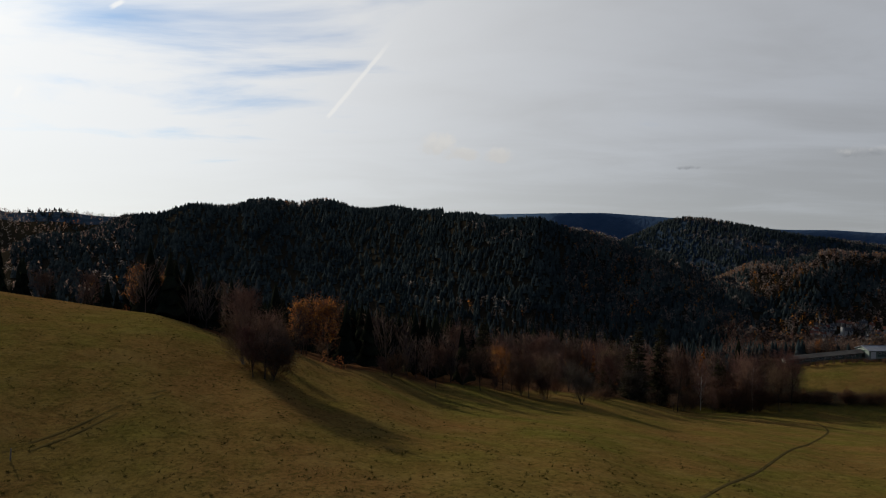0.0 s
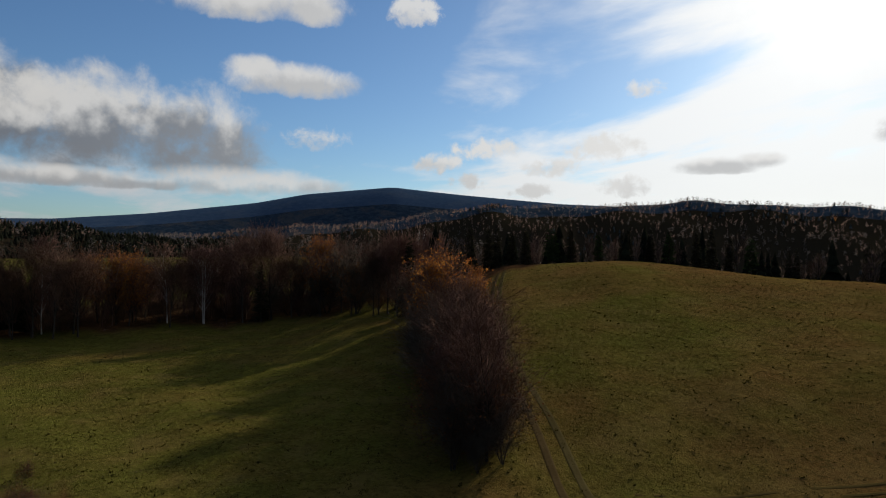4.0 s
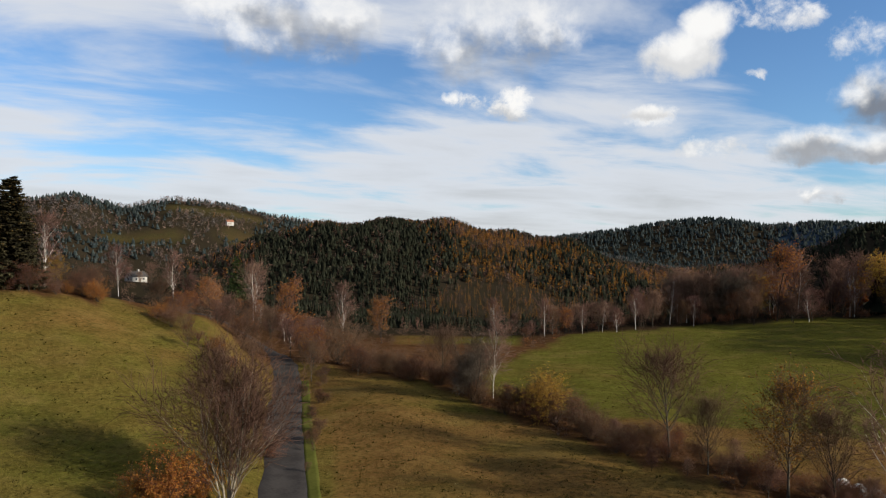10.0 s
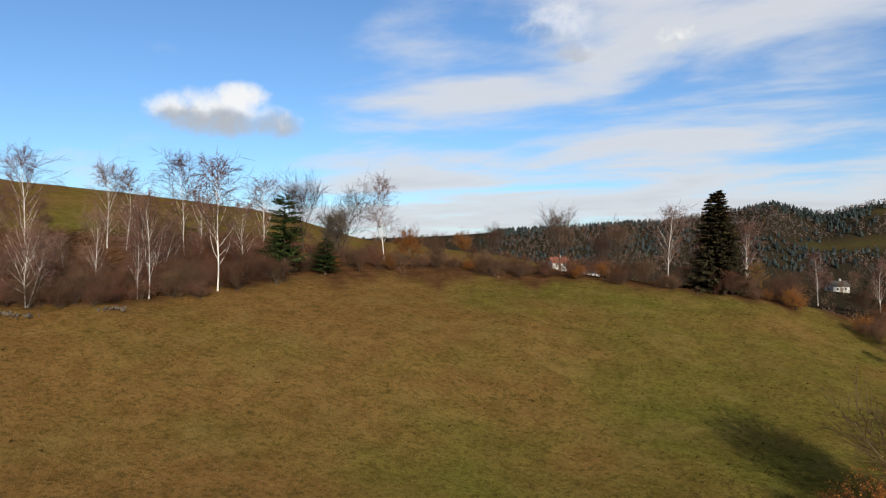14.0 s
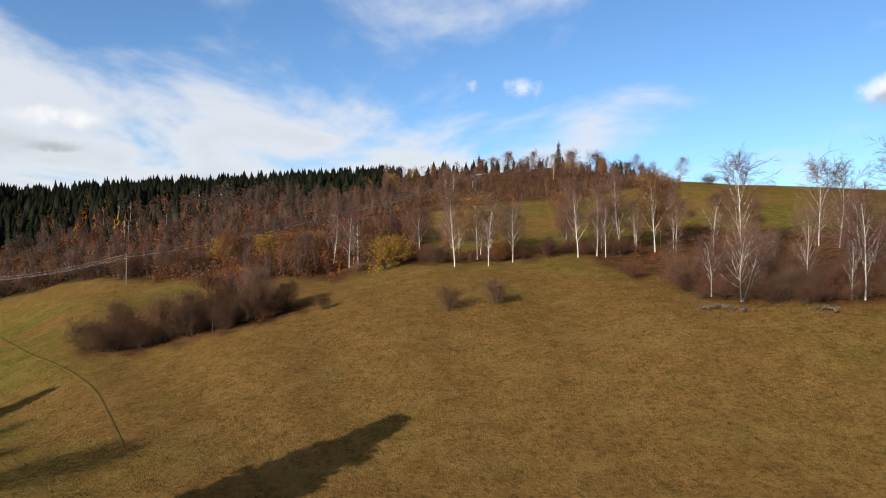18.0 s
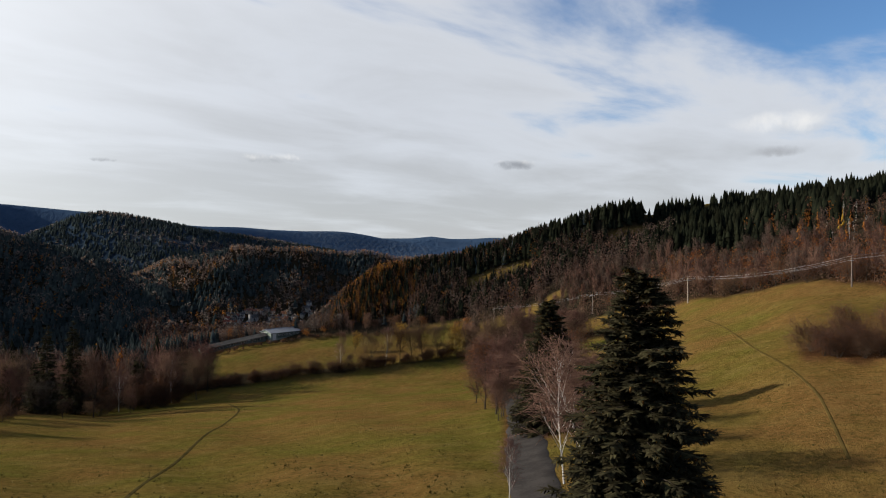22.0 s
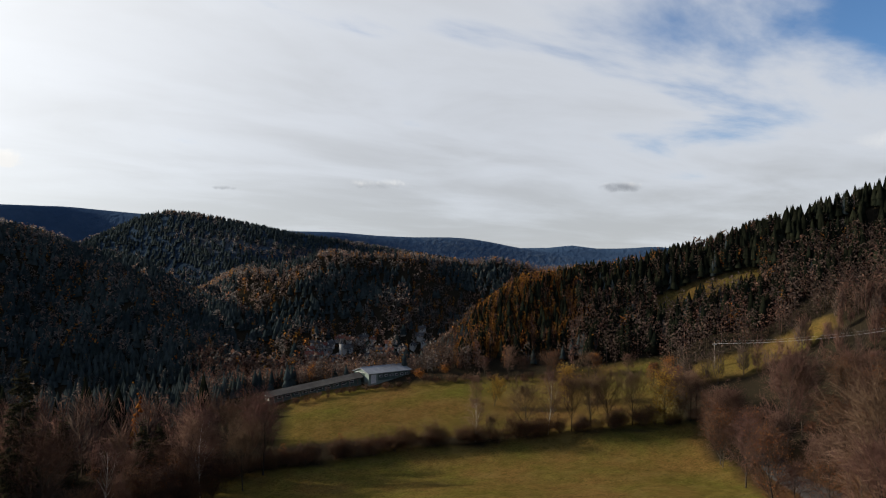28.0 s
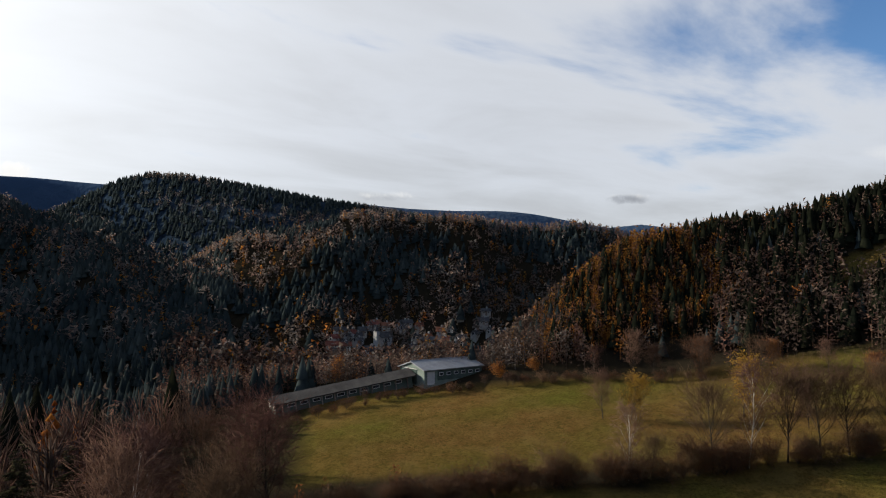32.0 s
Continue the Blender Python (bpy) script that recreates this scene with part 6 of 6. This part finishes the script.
_b = random.Random(3)
_ends = [place(239.4, 61), place(250, 56.2), place(261.5, 50)]
for i in range(20):
    t = i / 19 * 2
    p = _ends[int(min(t, 1.999))].lerp(_ends[int(min(t, 1.999)) + 1], t - int(min(t, 1.999)))
    bale(math.degrees(math.atan2(p.x, p.y)), math.hypot(p.x, p.y) + _b.uniform(-0.15, 0.15), _b.uniform(0.0, 0.9), _b.uniform(0.76, 0.96) * (1 - 0.12 * t))
thicket(["shrub_brown", "shrub"], [(238.5, 59.3), (244, 57), (250, 54.4), (261, 48.2)], 1.4, 0.8, 1.7, 0.5, 50, "brush in front of the bales")

GREY_WOOD = varied("weathered_pole_wood", (0.12, 0.10, 0.085), (0.22, 0.19, 0.16), 3.0)
STEEL = varied("galvanised_steel", (0.28, 0.29, 0.30), (0.38, 0.39, 0.40), 2.0, rough=0.5)
CERAMIC = varied("brown_insulator", (0.10, 0.05, 0.03), (0.16, 0.08, 0.05), 5.0, rough=0.3)
WIRE = varied("dull_aluminium_wire", (0.22, 0.22, 0.23), (0.30, 0.30, 0.31), 2.0, rough=0.5)


def pole(az, dist, height, turn):
    root = new("power_pole")
    root.matrix_basis = Matrix.Translation(place(az, dist)) @ Matrix.Rotation(turn, 4, "Z") @ Matrix.Scale(size_at(az, dist), 4)
    part("post", rod((0, 0, -0.5), (0, 0, height), 0.17, 10, 0.11), GREY_WOOD, root)
    part("crossarm", box(-1.0, 1.0, -0.06, 0.06, height - 0.75, height - 0.62, 0.015), STEEL, root, "galvanised crossarm")
    for x in (-0.9, 0.0, 0.9):
        z = height - 0.62 if x else height
        part("insulator", rod((x, 0, z), (x, 0, z + 0.3), 0.07, 8, 0.05), CERAMIC, root, "brown ceramic insulator")
    return tagged(root, "weathered wooden power pole with steel crossarm", "power pole", "power line poles")


POLES = [(50, 300, 7), (58, 232, 6.5), (65.3, 178, 6.2), (76.4, 166, 6.2), (92, 190, 7), (104, 235, 7.5), (113, 300, 8)]
for i, (a, d, h) in enumerate(POLES):
    here, nxt = place(a, d), place(*POLES[min(i + 1, len(POLES) - 1)][:2])
    prv = place(*POLES[max(i - 1, 0)][:2])
    pole(a, d, h, math.atan2((nxt - prv).y, (nxt - prv).x) + math.pi / 2)
for i in range(len(POLES) - 1):
    a, b = POLES[i], POLES[i + 1]
    p, q = place(a[0], a[1], a[2]), place(b[0], b[1], b[2])
    side = Vector(((q - p).y, -(q - p).x, 0)).normalized()
    for k in (-0.9, 0.0, 0.9):
        sh = Shape()
        up = -0.35 if k else 0.27
        pts = [p.lerp(q, s / 14) + side * k + Vector((0, 0, up - 4 * 0.022 * (q - p).length * (s / 14) * (1 - s / 14))) for s in range(15)]
        sh.tube(pts, [0.018] * 15, 4)
        tagged(new("power_cable", sh.mesh("power_cable", WIRE)), "thin sagging overhead power cable", "cable", "power cables")

WALL_WHITE = varied("pale_render", (0.228, 0.2204, 0.2052), (0.3192, 0.3116, 0.2888), 0.4, spread=0.1)
WALL_GREEN = varied("pale_green_sheeting", (0.114, 0.1444, 0.1254), (0.1596, 0.19, 0.1672), 0.5, spread=0.03)
WALL_DARK = varied("dark_green_sheeting", (0.0456, 0.0646, 0.057), (0.076, 0.095, 0.0836), 0.5, spread=0.03)
ROOF_GREY = varied("grey_metal_roofing", (0.1444, 0.152, 0.1634), (0.2052, 0.2166, 0.228), 0.3, rough=0.6, spread=0.04, gloss=0.15)
ROOF_FIBRE = varied("weathered_fibre_cement_roof", (0.036, 0.034, 0.033), (0.058, 0.056, 0.053), 0.3, rough=1.0, spread=0.05)
ROOF_RED = varied("red_roof_tiles", (0.1292, 0.0532, 0.03648), (0.19, 0.0798, 0.0532), 0.6, spread=0.15)
ROOF_DARK = varied("dark_slate_roof", (0.038, 0.038, 0.0418), (0.076, 0.076, 0.076), 0.6, spread=0.15)
DARK_GLASS = varied("dark_window_glass", (0.02, 0.025, 0.03), (0.035, 0.04, 0.045), 0.5, rough=0.15, bump=0.0, spread=0.02, gloss=0.5)
TRIM = varied("white_painted_trim", (0.38, 0.38, 0.3648), (0.456, 0.456, 0.4408), 1.0, spread=0.03)


def gable_solid(lx, ly, h, rise):
    """Walls with two gables, as one closed body."""
    bm = bmesh.new()
    prof = [(-ly / 2, -3.0), (ly / 2, -3.0), (ly / 2, h), (0, h + rise), (-ly / 2, h)]
    a = [bm.verts.new((-lx / 2, y, z)) for y, z in prof]
    b = [bm.verts.new((lx / 2, y, z)) for y, z in prof]
    bm.faces.new(a)
    bm.faces.new(b[::-1])
    for i in range(5):
        bm.faces.new((a[i], b[i], b[(i + 1) % 5], a[(i + 1) % 5]))
    return bm


def roof_slab(lx, ly, h, rise, side, over=0.5, thick=0.18):
    """One pitch of the roof, a slab with overhang, ridged like sheeting."""
    bm = bmesh.new()
    s = math.hypot(ly / 2, rise)
    d = Vector((0, side * ly / 2 / s, -rise / s))
    nrm = Vector((0, side * rise / s, ly / 2 / s))
    top = Vector((0, 0, h + rise)) + nrm * 0.02
    n = max(6, int(lx / 1.1))
    rows = []
    for i in range(n + 1):
        x = -lx / 2 - over + (lx + 2 * over) * i / n
        lift = nrm * (0.04 if i % 2 else 0.0)
        u, v = top + Vector((x, 0, 0)), top + Vector((x, 0, 0)) + d * (s + over)
        rows.append([bm.verts.new(p) for p in (u, v, v + nrm * thick + lift, u + nrm * thick + lift)])
    for a, b in zip(rows, rows[1:]):
        for k in range(4):
            bm.faces.new((a[k], a[(k + 1) % 4], b[(k + 1) % 4], b[k]))
    bm.faces.new(rows[0])
    bm.faces.new(rows[-1][::-1])
    return bm


def window(parent, x, y, z, w, h, axis):
    """A framed window set on a wall that faces -y or -x."""
    t = 0.06
    if axis == "y":
        f = part("window", box(x - w / 2, x + w / 2, y - t, y + 0.02, z, z + h, 0.01), TRIM, parent, "white window frame")
        part("pane", box(x - w / 2 + 0.1, x + w / 2 - 0.1, y - t - 0.012, y - t + 0.01, z + 0.1, z + h - 0.1), DARK_GLASS, f)
    else:
        f = part("window", box(y - t, y + 0.02, x - w / 2, x + w / 2, z, z + h, 0.01), TRIM, parent, "white window frame")
        part("pane", box(y - t - 0.012, y - t + 0.01, x - w / 2 + 0.1, x + w / 2 - 0.1, z + 0.1, z + h - 0.1), DARK_GLASS, f)


def barn():
    root = new("barn")
    root.matrix_basis = Matrix.Translation(place(32.5, 346, -0.4)) @ Matrix.Rotation(radians(2), 4, "Z") @ Matrix.Scale(size_at(32.4, 346), 4)
    lx, ly, h, rise = 16.5, 9, 2.8, 1.4
    part("wall", gable_solid(lx, ly, h, rise), WALL_GREEN, root)
    part("side_cladding", box(-lx / 2 + 3.6, lx / 2 - 0.02, -ly / 2 - 0.08, -ly / 2 + 0.02, 0.4, h - 0.2), WALL_DARK, root, "dark green side sheeting")
    for side in (-1, 1):
        part("roof", roof_slab(lx, ly, h, rise, side), ROOF_GREY, root, "grey ribbed metal roof pitch")
    gate = part("gate", box(-lx / 2 - 0.1, -lx / 2 + 0.02, -1.8, 1.8, -0.4, 2.7, 0.02), WALL_DARK, root, "dark sliding gate")
    part("gate_rail", box(-lx / 2 - 0.16, -lx / 2 - 0.05, -2.1, 3.6, 2.75, 2.87), TRIM, gate)
    part("door", box(-lx / 2 + 0.8, -lx / 2 + 2.8, -ly / 2 - 0.07, -ly / 2 + 0.02, -0.4, 2.4, 0.02), TRIM, root, "white side door")
    for i in range(6):
        window(root, -lx / 2 + 4.6 + i * 2.1, -ly / 2 - 0.08, 1.4, 1.2, 0.7, "y")
    part("ridge_cap", rod((-lx / 2 - 0.5, 0, h + rise + 0.2), (lx / 2 + 0.5, 0, h + rise + 0.2), 0.18, 6), ROOF_GREY, root)
    tagged(root, "farm hall with grey metal roof and green walls", "barn")


def long_shed():
    root = new("cowshed")
    p, q = place(26.4, 318, 0.4), place(31.2, 338, 0.4)
    d = q - p
    lx = d.to_2d().length
    root.matrix_basis = Matrix.Translation((p + q) / 2) @ Matrix.Rotation(math.atan2(d.y, d.x), 4, "Z") @ Matrix.Rotation(-math.atan2(d.z, lx), 4, "Y")
    k = size_at(29, 328)
    root.matrix_basis = root.matrix_basis @ Matrix.Diagonal((1, k, k, 1))
    ly, h, rise = 6, 1.8, 0.9
    part("wall", gable_solid(lx, ly, h, rise), WALL_DARK, root)
    part("gable_wall", box(-lx / 2 - 0.06, -lx / 2 + 0.02, -ly / 2 + 0.1, ly / 2 - 0.1, 0.2, h - 0.1, 0.01), WALL_WHITE, root, "pale rendered gable end")
    for side in (-1, 1):
        part("roof", roof_slab(lx, ly, h, rise, side, 0.7), ROOF_FIBRE, root, "weathered grey roof pitch")
    for i in range(11):
        part("post", box(-lx / 2 + 1.2 + i * (lx - 2.4) / 10 - 0.1, -lx / 2 + 1.2 + i * (lx - 2.4) / 10 + 0.1, -ly / 2 - 0.5, -ly / 2 - 0.3, -2.5, h - 0.05), GREY_WOOD, root)
    for i in range(10):
        window(root, -lx / 2 + 3.0 + i * (lx - 6) / 9, -ly / 2, 0.7, 1.5, 0.7, "y")
    part("door", box(-lx / 2 - 0.12, -lx / 2 + 0.02, -1.0, 1.0, -0.5, 1.7, 0.02), WALL_DARK, root, "dark gable door")
    tagged(root, "long low cowshed with weathered grey roof", "cowshed")


def house(az, dist, lx, ly, h, rise, turn, wall, roof, label, group="", chimney=True, lift=0.5):
    root = new("house")
    root.matrix_basis = Matrix.Translation(place(az, dist, lift)) @ Matrix.Rotation(radians(turn), 4, "Z") @ Matrix.Scale(size_at(az, dist), 4)
    part("wall", gable_solid(lx, ly, h, rise), wall, root)
    for side in (-1, 1):
        part("roof", roof_slab(lx, ly, h, rise, side, 0.45), roof, root)
    n = max(2, int(lx / 3))
    for lvl in range(max(1, int(h / 2.7))):
        for i in range(n):
            window(root, -lx / 2 + lx * (i + 0.5) / n, -ly / 2, 0.34 * h + 2.7 * lvl, min(1.0, lx / n * 0.5), min(1.2, 0.45 * h), "y")
        window(root, 0.0, -lx / 2, 0.9 + 2.7 * lvl, 1.0, 1.2, "x")
    window(root, 0.0, -lx / 2, h + 0.2, 0.9, 0.9, "x")
    part("door", box(-0.55, 0.55, -ly / 2 - 0.08, -ly / 2 + 0.02, -0.3, 1.9, 0.01), GREY_WOOD, root, "plain house door")
    if chimney:
        part("chimney", box(lx * 0.15 - 0.35, lx * 0.15 + 0.35, -0.35, 0.35, h + rise * 0.5, h + rise + 0.9, 0.02), WALL_WHITE, root, "rendered chimney stack")
    return tagged(root, label, "house", group)


barn()
long_shed()
_h = random.Random(8)
for i in range(60):
    az, dist = _h.uniform(28.2, 36.6), 530 + 125 * _h.random() ** 1.2
    red = _h.random() < 0.45
    house(az, dist, _h.uniform(3.0, 5.2), _h.uniform(2.6, 3.4), _h.choice((1.3, 1.5, 2.0)), _h.uniform(1.0, 1.6), _h.uniform(-40, 40), WALL_WHITE, ROOF_RED if red else ROOF_DARK,
          "white village house with red tiled roof" if red else "white village house with dark roof", "village houses")
house(165, 300, 7, 5, 2.7, 2.2, -140, WALL_WHITE, ROOF_RED, "white farmhouse with a red tiled roof behind the crest")
house(167.6, 310, 8, 5, 2.2, 1.8, -160, WALL_WHITE, ROOF_DARK, "low white outbuilding behind the crest", chimney=False)
house(185.3, 300, 6.5, 5, 2.6, 1.8, -150, WALL_WHITE, ROOF_FIBRE, "small white cottage among roadside trees", lift=-0.4)
for _a, _d, _s in ((184.7, 288, 7), (185.6, 284, 6), (186.4, 290, 9), (184.0, 292, 8)):
    plant("bare_red", _a, _d, _s, "trees by the cottage")
house(192.1, 1215, 12, 7, 4, 3, -170, WALL_WHITE, ROOF_RED, "white farmhouse alone on the far hillside", lift=3.0)


def church():
    root = new("church")
    root.matrix_basis = Matrix.Translation(place(30.4, 575, 0.6)) @ Matrix.Rotation(radians(20), 4, "Z") @ Matrix.Scale(0.6 * size_at(30.4, 575), 4)
    part("nave", gable_solid(12, 7, 5, 3), WALL_WHITE, root)
    for side in (-1, 1):
        part("roof", roof_slab(12, 7, 5, 3, side, 0.4), ROOF_DARK, root)
    part("tower", box(-8.6, -5.6, -1.5, 1.5, -3, 9.5, 0.05), WALL_WHITE, root, "white square tower")
    part("spire", rod((-7.1, 0, 9.5), (-7.1, 0, 14), 2.0, 4, 0.1), ROOF_DARK, root, "dark pyramid spire")
    for i in range(3):
        window(root, -4 + i * 3.5, -3.5, 1.6, 1.0, 2.2, "y")
    tagged(root, "small white village church with dark spire", "church")


church()


def sign_post():
    root = new("sign_post")
    root.matrix_basis = Matrix.Translation(place(258.2, 176)) @ Matrix.Rotation(radians(100), 4, "Z")
    part("post", rod((0, 0, -0.4), (0, 0, 9.0), 0.09, 8, 0.07), GREY_WOOD, root)
    part("board", box(-0.55, 0.55, -0.25, 0.1, 8.8, 10.2, 0.04), TRIM, root, "white board")
    tagged(root, "white board on a tall post in the wood", "sign")


sign_post()
for az, dist, h in ((318.3, 50.5, 1.0), (323.5, 55.5, 1.0), (328, 62, 0.9)):
    bm = rod((0, 0, -0.3), (0.04, 0.02, h), 0.06, 7, 0.045)
    me = bpy.data.meshes.new("fence_stake")
    bm.to_mesh(me)
    bm.free()
    me.materials.append(GREY_WOOD)
    ob = new("fence_stake", me)
    ob.matrix_basis = Matrix.Translation(place(az, dist))
    tagged(ob, "short grey wooden stake by the faint track", "stake", "fence stakes")

STONE = varied("grey_field_stone", (0.046, 0.037, 0.028), (0.085, 0.069, 0.054), 2.0, by="island", spread=0.3)


def stone_heap(az, dist, across, count, seed):
    """Cleared field stones tipped under the birches."""
    rng = random.Random(seed)
    bm = bmesh.new()
    for _ in range(count):
        x, y = rng.gauss(0, across * 0.4), rng.gauss(0, across * 0.34)
        s = rng.uniform(0.08, 0.24)
        z = max(0.0, 0.3 - 0.3 * math.hypot(x / across, y / across * 2)) * rng.random()
        made = bmesh.ops.create_icosphere(bm, subdivisions=1, radius=s, matrix=Matrix.Translation((x, y, z + s * 0.35)) @ Matrix.Rotation(rng.uniform(0, 6), 4, (rng.random(), rng.random(), 1)) @ Matrix.Diagonal((1.3, 0.9, 0.6, 1)))
        for v in made["verts"]:
            v.co += Vector((rng.uniform(-1, 1), rng.uniform(-1, 1), rng.uniform(-1, 1))) * s * 0.16
    me = bpy.data.meshes.new("stone_heap")
    bm.to_mesh(me)
    bm.free()
    me.materials.append(STONE)
    ob = new("stone_heap", me)
    ob.matrix_basis = Matrix.Translation(place(az, dist)) @ Matrix.Rotation(-radians(az), 4, "Z")
    tagged(ob, "heap of grey field stones below the birches", "stone heap", "stone heaps", kind="stuff")


stone_heap(123.0, 82.5, 2.6, 55, 1)
stone_heap(124.6, 81.0, 1.6, 20, 2)
stone_heap(130.2, 81.0, 2.2, 38, 3)

# ---- grass tufts and stalks on the meadows ----
TUFT_DARK = varied("dark_grass_tufts", (0.026, 0.0225, 0.0062), (0.046, 0.038, 0.0105), 0.3, by="island", spread=0.4, gloss=0.0, thin=0.3)
TUFT_PALE = varied("pale_dead_stalks", (0.1216, 0.0874, 0.038), (0.2052, 0.1596, 0.0836), 0.3, by="island", spread=0.35, gloss=0.0, thin=0.3)


def tufts(name, label, seed, count, size, blades, mat):
    """Small clumps of grass blades all over the meadows, as one mesh."""
    rng = np.random.default_rng(seed)
    a, d = rng.uniform(0, 360, count), 38 + 170 * rng.random(count) ** 1.6
    clump = np.sin(a * 1.9 + d * 0.23) * np.sin(d * 0.31 - a * 0.7) + rng.normal(0, 0.6, count)
    ok = (wildness(a, d) < 0.4) & (clump > np.where((a > 62) & (a < 160), 0.75, -0.1))
    road = np.interp(a, [50, 51.2, 52.4, 53.8, 56, 194, 195.8, 196.6, 198], [400, 170, 90, 50, 0, 0, 50, 100, 400])
    ok &= ~(((np.abs(a - 52.5) < 2.5) | (np.abs(a - 196.2) < 2.2)) & (road > 0))
    a, d = a[ok], d[ok]
    n = len(a)
    d, z, _ = lie(a, d)
    foot = np.stack([d * np.sin(np.radians(a)), d * np.cos(np.radians(a)), z], -1)
    s = (size * rng.uniform(0.5, 1.5, n))[:, None]
    turn = rng.uniform(0, 6.283, (n, blades))
    out = np.stack([np.cos(turn), np.sin(turn), np.zeros_like(turn)], -1)
    side = np.stack([-out[..., 1], out[..., 0], out[..., 2]], -1)
    base = foot[:, None] + out * (s * rng.uniform(0, 0.7, (n, blades)))[..., None]
    tip = base + out * (s * rng.uniform(0.1, 0.6, (n, blades)))[..., None] + np.array([0, 0, 1.0]) * (s * rng.uniform(0.15, 0.45, (n, blades)))[..., None]
    half = side * (s * 0.22)[..., None]
    v = np.stack([base - half - [0, 0, 0.04], base + half - [0, 0, 0.04], tip], 2).reshape(-1, 3)
    me = bpy.data.meshes.new(name)
    me.from_pydata(v.tolist(), [], np.arange(len(v)).reshape(-1, 3).tolist())
    me.materials.append(mat)
    tagged(new(name, me), label, "grass", kind="stuff")


tufts("grass_tufts", "dark tufts of rough grass on the meadows", 31, 84000, 0.25, 5, TUFT_DARK)
tufts("dead_stalks", "pale dead stalks and leaves in the grass", 32, 30000, 0.13, 3, TUFT_PALE)
